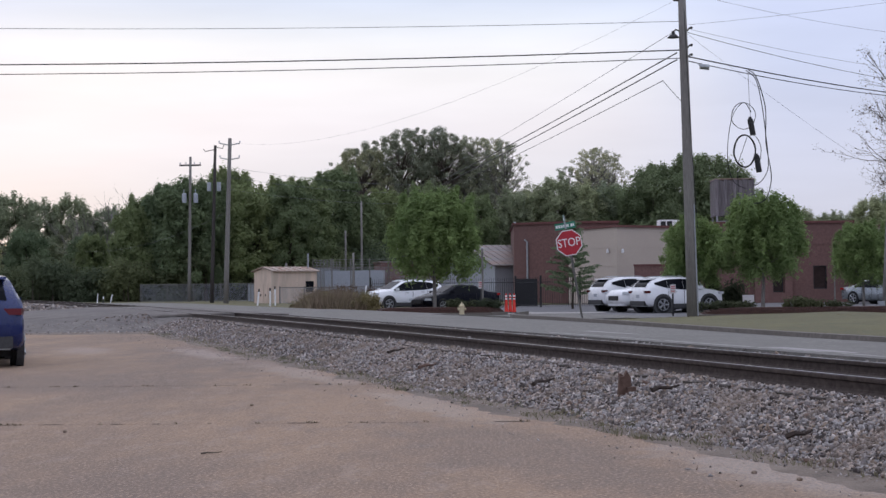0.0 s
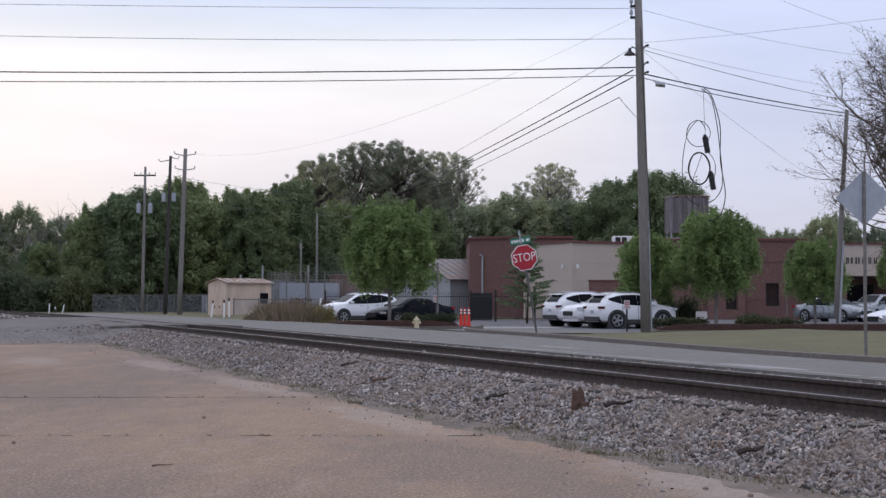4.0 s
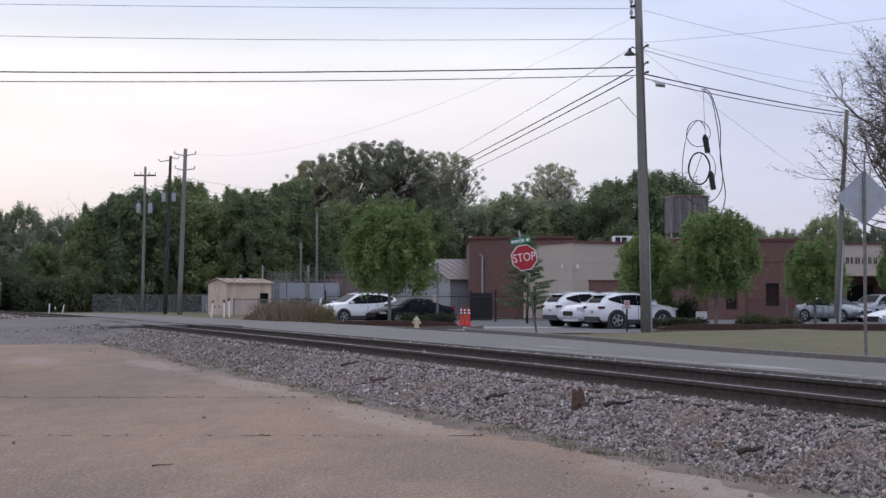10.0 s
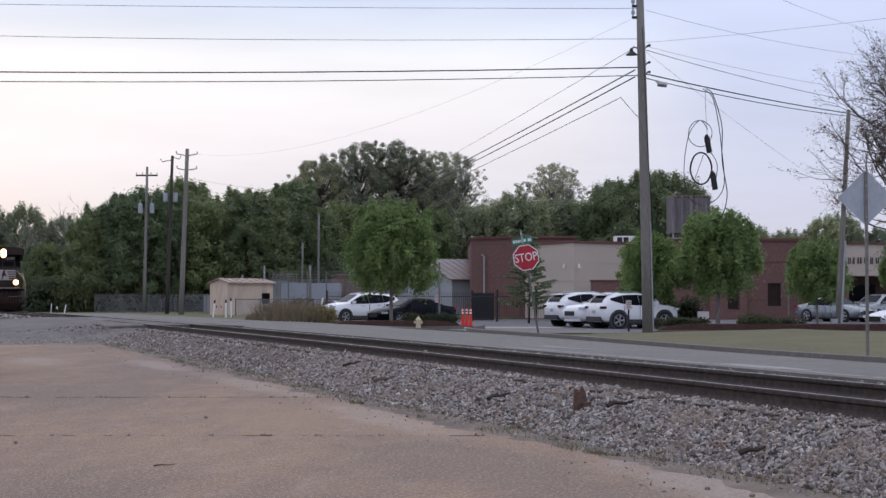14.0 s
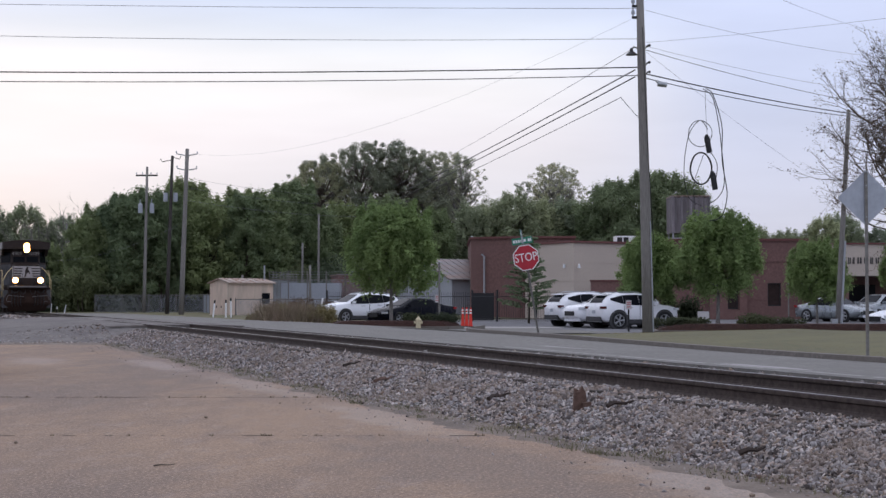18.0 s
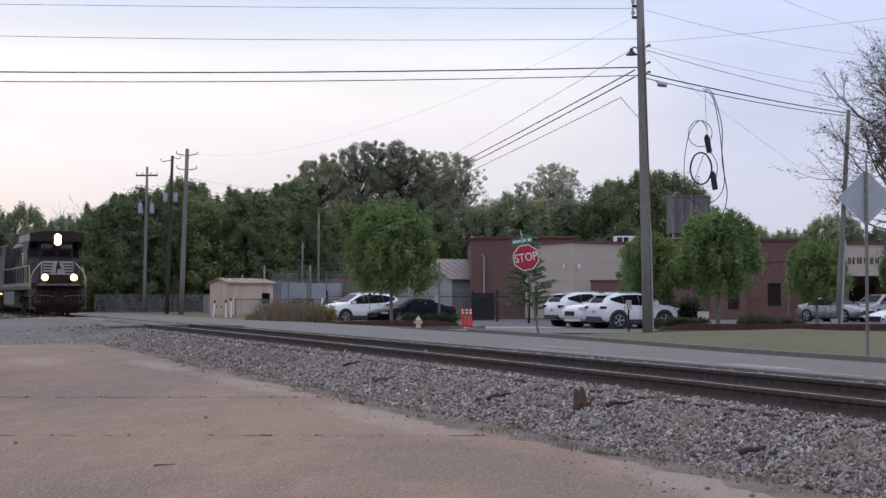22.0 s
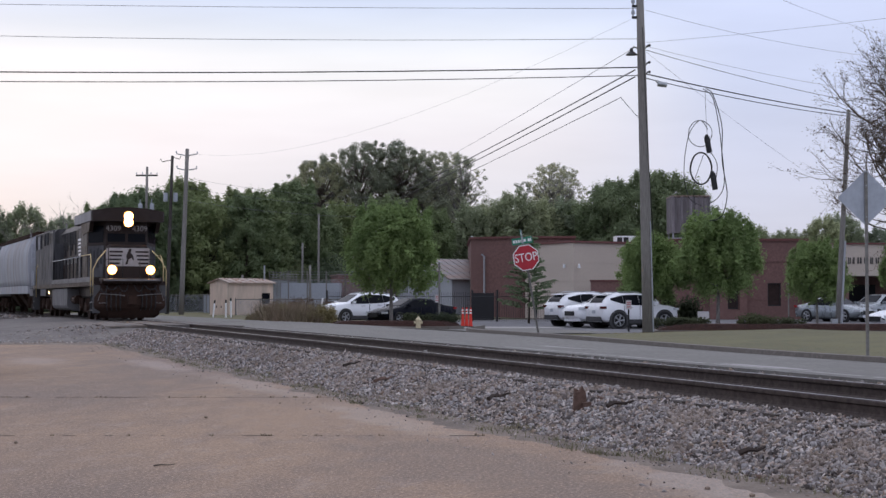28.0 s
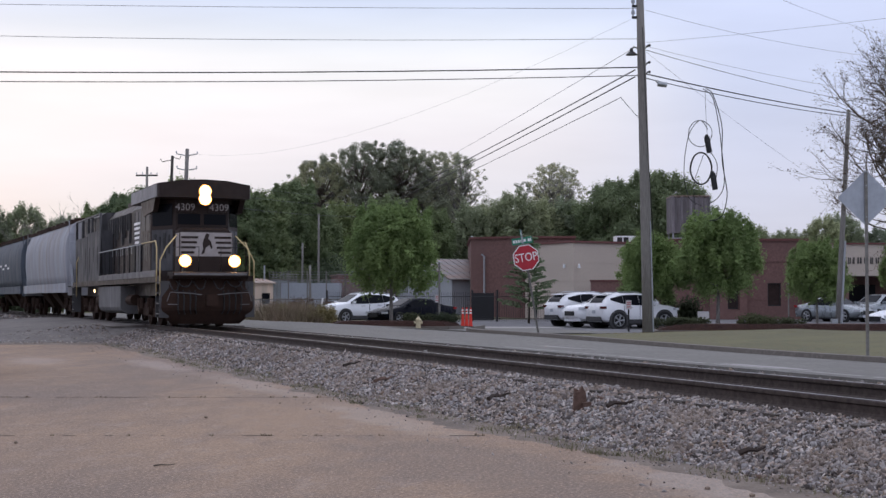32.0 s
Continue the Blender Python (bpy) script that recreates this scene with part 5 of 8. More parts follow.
def main_pole():
    ob = pole_at("tall grey weathered wooden utility pole on the lawn", *MP, 9.4, 0.158, -0.20, taper=0.60)
    ob.scale = (FAR, FAR, FAR)
    # conduit and ground wire
    bm = bmesh.new()
    tube(bm, [(0.105, -0.125, 0.0), (0.045, -0.115, 2.9)], 0.016, 8)
    part("conduit", bm, M_WHITEW, ob, "pale plastic conduit")
    bm = bmesh.new()
    tube(bm, [(0.13, -0.09, 2.3), (-0.02, -0.1, 5.0), (-0.14, -0.1, 8.0)], 0.008, 5)
    part("ground_wire", bm, M_WIRE, ob)
    # street lamp head on a short bracket
    bm = bmesh.new()
    tube(bm, [(-0.24, 0, 7.45), (-0.36, -0.05, 7.5), (-0.42, -0.05, 7.42)], 0.018, 6)
    br = part("lamp_bracket", bm, M_BLACKM, ob)
    bm = bmesh.new()
    rod(bm, (-0.42, -0.05, 7.28), (-0.42, -0.05, 7.36), 0.16, 0.08, n=12)
    rod(bm, (-0.42, -0.05, 7.36), (-0.42, -0.05, 7.46), 0.05, 0.04, n=8)
    part("lamp_hood", bm, M_BLACKM, br, "dark metal lamp hood")
    for z in (8.25, 8.55):
        bm = bmesh.new()
        box(bm, -0.40, -0.24, -0.04, 0.04, z, z + 0.06)
        part("bracket", bm, M_BLACKM, ob)
        insulator(ob, (-0.37, 0, z + 0.06))
    for z in (6.80, 7.05, 7.5):
        bm = bmesh.new()
        rod(bm, (-0.02, -0.22, z), (-0.02, 0.22, z), 0.022, n=6)
        rod(bm, (0.02, -0.22, z), (0.02, -0.26, z), 0.035, n=8)
        part("cable_clamp", bm, M_BLACKM, ob)
    bm = bmesh.new()
    rod(bm, (0.26, -0.05, 6.52), (0.50, -0.05, 6.49), 0.075, n=10)
    rod(bm, (0.18, -0.05, 6.62), (0.27, -0.05, 6.53), 0.012, n=5)
    part("splice_case", bm, M_GALV, ob, "small grey metal splice case")
    return ob


main_pole()


def right_pole():
    ob = pole_at("leaning grey utility pole beside the car park", 16.65, 60.0, 0.1, 9.4, 0.125, 0.58)
    bm = bmesh.new()
    tube(bm, [(0.13, -0.10, 0.0), (0.345, -0.10, 3.8)], 0.05, 8)
    part("conduit", bm, M_WHITEW, ob, "white plastic cable guard")
    bm = bmesh.new()
    box(bm, -0.32, -0.05, -0.3, -0.12, 0.0, 0.5)
    part("pedestal", bm, M_GALV, ob)


right_pole()


def left_poles():
    a = pole_at("tall wooden utility pole with two transformers and a crossarm", -24.9, 117.0, 0.0, 12.4, 0.145, 0.18)
    bm = bmesh.new()
    box(bm, -0.75, 1.05, -0.06, 0.06, 11.62, 11.75)
    arm = part("crossarm", bm, M_POLED, a)
    for x in (-0.7, -0.2, 0.5, 1.0):
        insulator(arm, (x, 0, 11.75))
    for x in (-0.34, 0.62):
        bm = bmesh.new()
        rod(bm, (x, -0.1, 8.55), (x, -0.1, 9.25), 0.19, n=14)
        rod(bm, (x, -0.1, 9.25), (x, -0.1, 9.36), 0.19, 0.10, n=14)
        t = part("transformer", bm, M_TRANSF, a, "grey can transformer")
        bm = bmesh.new()
        rod(bm, (x, -0.2, 9.4), (x, -0.2, 9.7), 0.035, n=6)
        part("bushing", bm, M_TRANSF, t)
    b = pole_at("dark tarred utility pole with transformers", -20.85, 106.0, 0.0, 12.2, 0.15, 0.35, M_POLED)
    for x in (-0.12, 0.62):
        bm = bmesh.new()
        rod(bm, (x, -0.1, 8.75), (x, -0.1, 9.4), 0.16, n=12)
        part("transformer", bm, M_TRANSF, b, "grey can transformer")
    bm = bmesh.new()
    tube(bm, [(0.35, 0, 11.9), (-0.4, 0, 11.75), (-0.55, 0, 11.95)], 0.03, 6)
    tube(bm, [(0.35, 0, 12.1), (0.9, 0, 11.95), (1.0, 0, 12.2)], 0.03, 6)
    part("bracket", bm, M_POLED, b)
    c = pole_at("thick grey utility pole with bracket arms", -18.85, 101.0, 0.1, 12.1, 0.19, 0.38)
    for z, w in ((11.6, 0.75), (10.55, 0.7)):
        bm = bmesh.new()
        tube(bm, [(-w + 0.35, 0, z + 0.15), (0.3, 0, z), (w + 0.35, 0, z + 0.12)], 0.04, 6)
        arm = part("bracket_arm", bm, M_GALV, c)
        insulator(arm, (-w + 0.35, 0, z + 0.15))
        insulator(arm, (w + 0.35, 0, z + 0.12))
    for x, y, h in ((-37.0, 138, 8.8), (-10.9, 122, 8.8), (-12.6, 125, 6.4), (-10.3, 108, 4.0), (-13.3, 138, 4.5), (-14.9, 104, 3.2)):
        pole_at("thin distant wooden pole in front of the woods", x, y, 0, h, 0.12)


left_poles()

WIRES = thing("overhead_wires", "overhead power and telephone wires strung between the poles", "wires")


def wire(a, b, sag, r, material, n=14):
    a, b = Vector(a), Vector(b)
    pts = []
    for i in range(n + 1):
        k = i / n
        p = a.lerp(b, k)
        p.z -= 4 * sag * k * (1 - k)
        pts.append(p)
    bm = bmesh.new()
    tube(bm, pts, r, 5)
    part("wire", bm, material, WIRES)


# across the lot to the side
wire((6.15, 44.6, 8.79), (-31.3, 44.6, 9.00), 0.26, 0.020, M_WIRE)
wire((6.15, 44.6, 8.53), (-31.3, 44.6, 8.67), 0.27, 0.014, M_WIRE)
wire((6.15, 44.6, 9.70), (-31.3, 44.6, 10.37), 0.27, 0.009, M_WIREG)
wire((6.15, 44.6, 10.67), (-31.3, 44.6, 11.15), 0.12, 0.008, M_WIREG)
# back towards the woods
wire((6.03, 44.6, 9.42), (-3.7, 110, 10.32), 0.1, 0.010, M_WIREG)
wire((6.03, 44.6, 8.70), (-3.7, 110, 9.57), 0.1, 0.022, M_WIRE)
wire((6.03, 44.6, 8.48), (-3.7, 110, 9.19), 0.1, 0.022, M_WIRE)
wire((5.74, 45.8, 8.00), (-3.7, 110, 8.78), 0.1, 0.013, M_WIRE)
wire((5.74, 45.8, 8.00), (6.2, 44.6, 7.13), 0.02, 0.010, M_WIRE)
wire((5.90, 44.6, 10.31), (-18.2, 101, 11.85), 1.5, 0.004, M_WIREG)
# to the leaning pole and past it
wire((6.39, 44.6, 8.58), (17.25, 60, 9.35), 0.08, 0.022, M_WIRE)
wire((6.39, 44.6, 8.44), (17.25, 60, 9.22), 0.12, 0.016, M_WIRE)
wire((17.25, 60, 9.35), (34, 92, 11.5), 0.3, 0.028, M_WIRE)
wire((6.39, 44.6, 9.34), (20.0, 60, 9.45), 0.2, 0.010, M_WIRE)
wire((6.39, 44.6, 9.46), (22.0, 62, 10.2), 0.25, 0.006, M_WIREG)
wire((6.39, 44.6, 9.58), (17.47, 41, 10.25), 0.10, 0.005, M_WIREG)
wire((6.39, 44.6, 10.61), (21.0, 58, 11.2), 0.35, 0.006, M_WIREG)
wire((10.85, 45.8, 11.27), (22.0, 60, 12.2), 0.30, 0.005, M_WIREG)
wire((6.39, 44.6, 9.28), (16.5, 62, 6.6), 0.10, 0.005, M_WIREG)
for z in (7.3, 8.2, 8.9):
    wire((-18.5, 101, z + 1.2), (-6, 118, z + 1.0), 0.3, 0.008, M_WIREG)
wire((-18.5, 101, 7.0), (-34, 118, 4.6), 0.8, 0.006, M_WIREG)


def bent(pts, n=5):
    """The points joined by a smooth curve."""
    pts = [Vector(p) for p in pts]
    out = []
    for i in range(len(pts) - 1):
        p0, p1, p2, p3 = pts[max(i - 1, 0)], pts[i], pts[i + 1], pts[min(i + 2, len(pts) - 1)]
        for j in range(n):
            t = j / n
            out.append(0.5 * (2 * p1 + (p2 - p0) * t + (2 * p0 - 5 * p1 + 4 * p2 - p3) * t * t + (3 * p1 - p0 - 3 * p2 + p3) * t ** 3))
    return out + [pts[-1]]


def cable_coil():
    """Slack cable hung from the strand, with two splice closures."""
    ob = thing("cable_coil", "black slack cable coiled and hung from the overhead strand", "cable", pose(8.94, 48.8, 5.02))
    ob.scale = (1.176, 1.176, 1.176)
    rng = random.Random(8)

    def loop(cx, cz, rx, rz, r, name, turns=1.0, start=90):
        bm = bmesh.new()
        n = int(26 * turns)
        pts = [(cx + rx * math.cos(radians(start) + math.tau * turns * i / n) * (1 + 0.03 * math.sin(i)), 0.04 * i / n, cz + rz * math.sin(radians(start) + math.tau * turns * i / n)) for i in range(n + 1)]
        tube(bm, pts, r, 6)
        part(name, bm, M_WIRE, ob, smooth=True)

    loop(-0.05, 0.80, 0.31, 0.47, 0.024, "thick_loop", 2.0)
    loop(-0.07, 1.83, 0.35, 0.39, 0.011, "thin_loop", 1.2)
    bm = bmesh.new()
    tube(bm, bent([(0.10, 0, 3.17), (0.30, 0, 3.0), (0.50, 0, 2.4), (0.58, 0, 1.9), (0.57, 0, 1.03), (0.71, 0, 0.08), (0.60, 0, -0.5), (0.42, 0, -0.70), (0.20, 0, -0.74)]), 0.014, 6)
    part("hanging_cable", bm, M_WIRE, ob, smooth=True)
    bm = bmesh.new()
    tube(bm, bent([(0.02, 0, 3.16), (0.30, 0, 2.9), (0.46, 0, 2.2), (0.56, 0, 1.35), (0.63, 0, 0.4), (0.47, 0, -0.03), (0.18, 0, -0.25)]), 0.013, 6)
    part("hanging_cable", bm, M_WIRE, ob, smooth=True)
    bm = bmesh.new()
    tube(bm, bent([(0.15, 0, 1.95), (-0.05, 0, 2.22), (-0.30, 0, 2.0), (-0.44, 0, 1.66), (-0.54, 0, 1.03), (-0.54, 0, 0.4), (-0.38, 0, -0.1), (-0.05, 0, -0.3)]), 0.011, 6)
    part("hanging_cable", bm, M_WIRE, ob, smooth=True)
    bm = bmesh.new()
    tube(bm, bent([(0.02, 0, 1.2), (-0.12, 0, 0.8), (-0.25, 0, 0.4), (-0.26, 0, -0.1), (-0.22, 0, -0.28)]), 0.009, 6)
    part("hanging_cable", bm, M_WIRE, ob, smooth=True)
    bm = bmesh.new()
    tube(bm, bent([(0.20, 0.02, 1.3), (0.36, 0.02, 1.1), (0.43, 0.02, 0.82), (0.36, 0.02, 0.4), (0.22, 0.02, 0.28)]), 0.011, 6)
    part("hanging_cable", bm, M_WIRE, ob, smooth=True)
    bm = bmesh.new()
    tube(bm, [(0.08, 0, 3.15), (0.10, 0, 2.4), (0.13, 0, 1.8)], 0.006, 5)
    part("tie_wire", bm, M_WIRE, ob)
    for p, q in (((0.12, 0, 1.73), (0.20, 0, 1.26)), ((0.29, 0, 0.65), (0.36, 0, 0.17))):
        bm = bmesh.new()
        rod(bm, p, q, 0.085, 0.085, n=10)
        rod(bm, Vector(p) + Vector((0, 0, 0.07)), p, 0.04, 0.06, n=8)
        c = part("closure", bm, M_BLACKM, ob, "black plastic splice closure")
        bm = bmesh.new()
        m = Vector(p).lerp(Vector(q), 0.2)
        rod(bm, m, Vector(p).lerp(Vector(q), 0.27), 0.095, n=10)
        part("band", bm, M_PLASTIC, c)


cable_coil()


def octagon(bm, r, y0, y1):
    a = [bm.verts.new((r * math.cos(math.tau * (i + 0.5) / 8), y0, r * math.sin(math.tau * (i + 0.5) / 8))) for i in range(8)]
    b = [bm.verts.new((v.co.x, y1, v.co.z)) for v in a]
    for i in range(8):
        j = (i + 1) % 8
        bm.faces.new((a[i], a[j], b[j], b[i]))
    bm.faces.new(a[::-1])
    bm.faces.new(b)


def stop_sign():
    ob = thing("stop_sign", "leaning red stop sign with green name blades on a steel post", "stop sign", pose(2.80, 42.4, 0.44, 0, -9.3, 4))
    bm = bmesh.new()
    box(bm, -0.03, 0.03, -0.012, 0.0, -0.3, 2.72)
    box(bm, -0.03, -0.022, -0.035, -0.012, -0.3, 2.72)
    box(bm, 0.022, 0.03, -0.035, -0.012, -0.3, 2.72)
    part("post", bm, M_POSTG, ob, "dull galvanised steel post")
    c = pose(0, -0.045, 2.27)
    bm = bmesh.new()
    octagon(bm, 0.413, -0.001, 0.006)
    face = part("sign_border", bm, M_WHITEP, ob, "white sign edge", m=c)
    bm = bmesh.new()
    octagon(bm, 0.385, -0.006, -0.002)
    part("sign_face", bm, M_REDSIGN, ob, "red octagon face", m=c)
    lettering("letters", "STOP", 0.36, M_WHITEP, ob, c @ pose(0, -0.009, 0.0, 90, 0, 0) @ Matrix.Diagonal((0.80, 1.0, 1, 1)), "white letters", 0.002)
    for k, (z, turn) in enumerate(((2.79, 0), (3.0, 78))):
        m = pose(-0.03, -0.03, z, 0, 0, turn)
        bm = bmesh.new()
        box(bm, -0.31, 0.31, -0.004, 0.004, -0.10, 0.10)
        blade = part("name_blade", bm, M_GREENSIGN, ob, "green street-name blade", m=m)
        for x, w in ((-0.25, 0.06), (-0.175, 0.05), (-0.105, 0.055), (-0.04, 0.03), (0.02, 0.055), (0.085, 0.05), (0.2, 0.06), (0.26, 0.03)):
            bm = bmesh.new()
            box(bm, x - w / 2, x + w / 2, -0.008, -0.0045, -0.045, 0.04)
            part("bar", bm, M_WHITEP, blade)
    bm = bmesh.new()
    box(bm, -0.05, 0.0, -0.06, 0.0, 2.70, 3.12)
    part("bracket", bm, M_GALV, ob)


stop_sign()


def diamond_sign():
    ob = thing("warning_sign", "diamond road sign with bare aluminium back on a steel post", "road sign", pose(8.06, 27.0, 0.46, 0, 0, -3))
    bm = bmesh.new()
    box(bm, -0.028, 0.028, -0.05, -0.01, -0.3, 3.42)
    part("post", bm, M_POSTG, ob)
    bm = bmesh.new()
    h = 0.54
    a = [bm.verts.new((x, -0.004, z)) for x, z in ((-h, 0), (0, -h), (h, 0), (0, h))]
    b = [bm.verts.new((v.co.x, 0.0, v.co.z)) for v in a]
    for i in range(4):
        j = (i + 1) % 4
        bm.faces.new((a[i], a[j], b[j], b[i]))
    bm.faces.new(a)
    bm.faces.new(b[::-1])
    part("panel", bm, M_SIGNBACK, ob, "bare grey aluminium sheet", m=pose(0, 0, 2.92))
    for z in (2.55, 3.15):
        bm = bmesh.new()
        rod(bm, (0, -0.065, z), (0, -0.05, z), 0.014, n=6)
        part("bolt", bm, M_GALV, ob)


diamond_sign()


def small_street_things():
    # red-orange delineators at the mouth of the car park
    post = thing("delineator_post", "red-orange plastic delineator with pale bands on a black foot", "delineator post", pose(0.88, 69, 0.06), group="delineators")
    bm = bmesh.new()
    rod(bm, (0, 0, 0.04), (0, 0, 0.60), 0.10, 0.06, n=12)
    rod(bm, (0, 0, 0.60), (0, 0, 0.90), 0.06, 0.05, n=12)
    rod(bm, (0, 0, 0.90), (0, 0, 0.96), 0.03, 0.045, n=10)
    part("tube", bm, M_CONE, post, smooth=False)
    bm = bmesh.new()
    rod(bm, (0, 0, 0.0), (0, 0, 0.05), 0.2, 0.17, n=8)
    part("base", bm, M_BLACKM, post, "black rubber foot")
    for z in (0.66, 0.80):
        bm = bmesh.new()
        rod(bm, (0, 0, z), (0, 0, z + 0.07), 0.062, 0.058, n=12, caps=False)
        part("band", bm, M_REFLECT, post)
    for x, y in ((1.08, 69.6), (1.26, 68.8)):
        copy_thing(post, pose(x, y, 0.06))
    # hydrant
    hy = thing("fire_hydrant", "pale yellow fire hydrant at the planting bed", "fire hydrant", pose(-1.18, 63.2, 0.02))
    bm = bmesh.new()
    rod(bm, (0, 0, 0), (0, 0, 0.06), 0.17, n=14)
    rod(bm, (0, 0, 0.06), (0, 0, 0.46), 0.115, 0.105, n=14)
    rod(bm, (0, 0, 0.46), (0, 0, 0.50), 0.15, n=14)
    part("barrel", bm, M_HYDRANT, hy, smooth=False)
    bm = bmesh.new()
    rod(bm, (0, 0, 0.50), (0, 0, 0.60), 0.12, 0.06, n=14)
    rod(bm, (0, 0, 0.60), (0, 0, 0.66), 0.03, n=6)
    part("bonnet", bm, M_HYDRANT, hy)
    for s in (-1, 1):
        bm = bmesh.new()
        rod(bm, (0.1 * s, 0, 0.36), (0.19 * s, 0, 0.36), 0.06, n=10)
        part("nozzle_cap", bm, M_HYDRANT, hy)
    # white marker posts by the line
    for i, (x, y, z, lean, h) in enumerate(((-15.1, 92, 0.1, 6, 1.25), (-14.25, 92, 0.1, 0, 1.28), (-14.0, 92.6, 0.1, -1, 1.4), (-27.0, 100, 0.1, 12, 0.95), (-29.0, 104, 0.3, 4, 0.8),
                                            (-7.1, 80, 0.1, 8, 1.4), (-27.6, 100.5, 0.1, 2, 0.8))):
        ob = thing("marker_post", "white marker post with a dark cap beside the railway", "marker post", pose(x, y, z, 0, lean, 0), group="marker posts")
        bm = bmesh.new()
        rod(bm, (0, 0, -0.2), (0, 0, h - 0.2), 0.055 if i < 3 or i == 5 else 0.036, n=10)
        part("shaft", bm, M_WHITEP if i != 6 else M_BLACKM, ob)
        bm = bmesh.new()
        rod(bm, (0, 0, h - 0.2), (0, 0, h), 0.058 if i < 3 or i == 5 else 0.038, 0.05 if i < 3 or i == 5 else 0.034, n=10)
        part("cap", bm, M_BLACKM if i < 3 else M_WHITEP, ob)
    # small notices on posts in the car park, and thin lamp posts
    for x, y, h in ((7.80, 60.0, 1.33), (-0.35, 68.5, 1.6), (11.15, 61.0, 0.85)):
        ob = thing("parking_notice", "small white notice with red writing on a black post", "sign", pose(x, y, 0.05), group="parking notices")
        bm = bmesh.new()
        box(bm, -0.035, 0.035, -0.03, 0.03, -0.1, h)
        part("post", bm, M_BLACKM, ob)
        bm = bmesh.new()
        wide = 0.25 if h < 1 else 0.12
        box(bm, -wide, wide, -0.045, -0.032, h - 0.38, h)
        pl = part("plate", bm, M_SIGNP, ob)
        for z in () if h < 1 else (h - 0.09, h - 0.17, h - 0.28):
            bm = bmesh.new()
            box(bm, -0.085, 0.085, -0.050, -0.0455, z - 0.016, z + 0.016)
            part("bar", bm, M_REDSIGN, pl)
    for x, y, h in ((-0.25, 66, 3.1), (20.43, 84, 2.3)):
        ob = thing("sign_post", "thin galvanised post beside the car park", "post", pose(x, y, 0.05))
        bm = bmesh.new()
        rod(bm, (0, 0, -0.1), (0, 0, h), 0.045, n=8)
        part("shaft", bm, M_POSTG, ob)
        bm = bmesh.new()
        rod(bm, (0, 0, h), (0, 0, h + 0.05), 0.07, 0.02, n=8)
        part("cap", bm, M_GALV, ob)
    tw = thing("twig", "short dark broken twig lying on the concrete", "twig", pose(-2.42, 12.25, 0.012, 0, 0, 12))
    bm = bmesh.new()
    tube(bm, [(-0.09, 0, 0), (-0.03, 0.03, 0.003), (0.03, 0.01, 0.002), (0.09, 0.045, 0.004)], 0.008, 6, 0.004)
    part("stem", bm, M_BARK, tw)
    # scrap on the ballast
    sc = thing("tie_plate", "rusty steel tie plate standing up in the ballast", "tie plate", pose(1.50, 15.8, 0.275, 6, -6, 20))
    bm = bmesh.new()
    a = [bm.verts.new((x, -0.016, z)) for x, z in ((-0.09, -0.08), (0.11, -0.07), (0.08, 0.03), (0.085, 0.12), (0.04, 0.20), (0.01, 0.15), (-0.05, 0.19), (-0.065, 0.05))]
    b = [bm.verts.new((v.co.x, 0.016, v.co.z)) for v in a]
    for i in range(8):
        j = (i + 1) % 8
        bm.faces.new((a[i], a[j], b[j], b[i]))
    bm.faces.new(a)
    bm.faces.new(b[::-1])
    part("plate", bm, M_IRONRUST, sc, bevel=0.006)
    bm = bmesh.new()
    box(bm, -0.06, 0.0, -0.04, -0.015, 0.10, 0.15)
    part("shoulder", bm, M_IRONRUST, sc, bevel=0.005)
    bm = bmesh.new()
    box(bm, 0.02, 0.12, -0.06, -0.015, -0.05, 0.02)
    part("shoulder", bm, M_IRONRUST, sc, bevel=0.005)
    for i, (x, y, z, l, a) in enumerate(((1.90, 15.3, 0.30, 0.32, 15), (-1.56, 23.8, 0.34, 0.5, 60), (0.63, 16.3, 0.31, 0.4, 50), (2.6, 12.0, 0.15, 0.24, 10), (-0.87, 20.0, 0.30, 0.4, 55))):
        bm = bmesh.new()
        rng = random.Random(i)
        tube(bm, [(-l / 2, 0, 0), (-l / 5, rng.uniform(-.04, .04), 0.03), (l / 5, rng.uniform(-.04, .04), 0.02), (l / 2, 0, 0.05)], 0.028, 5, 0.012)
        solid("wood_splinter", bm, M_IRONRUST if i == 4 else M_DEBRIS, "dark splinter of an old tie lying on the ballast", "wood splinter", "splinters on the ballast", at=pose(x, y, z, 0, 0, a))
    for i, (x, y) in enumerate(((3.62, 12.4), (3.95, 11.2), (-4.3, 14.2), (-2.9, 17.2), (2.0, 10.8), (2.25, 10.4))):
        bm = bmesh.new()
        bmesh.ops.create_icosphere(bm, subdivisions=1, radius=0.075 if i < 2 else 0.025)
        for v in bm.verts:
            v.co *= 1 + 0.4 * noise.noise(v.co * 20 + Vector((i, 0, 0)))
            v.co.z *= 0.7
        at = pose(x, y, 0.19 if i < 2 else 0.012)
        solid("stone", bm, M_IRONRUST if i < 2 else M_STONE, "dark loose stone lying on the pavement", "stone", "stray stones", at=at)


small_street_things()


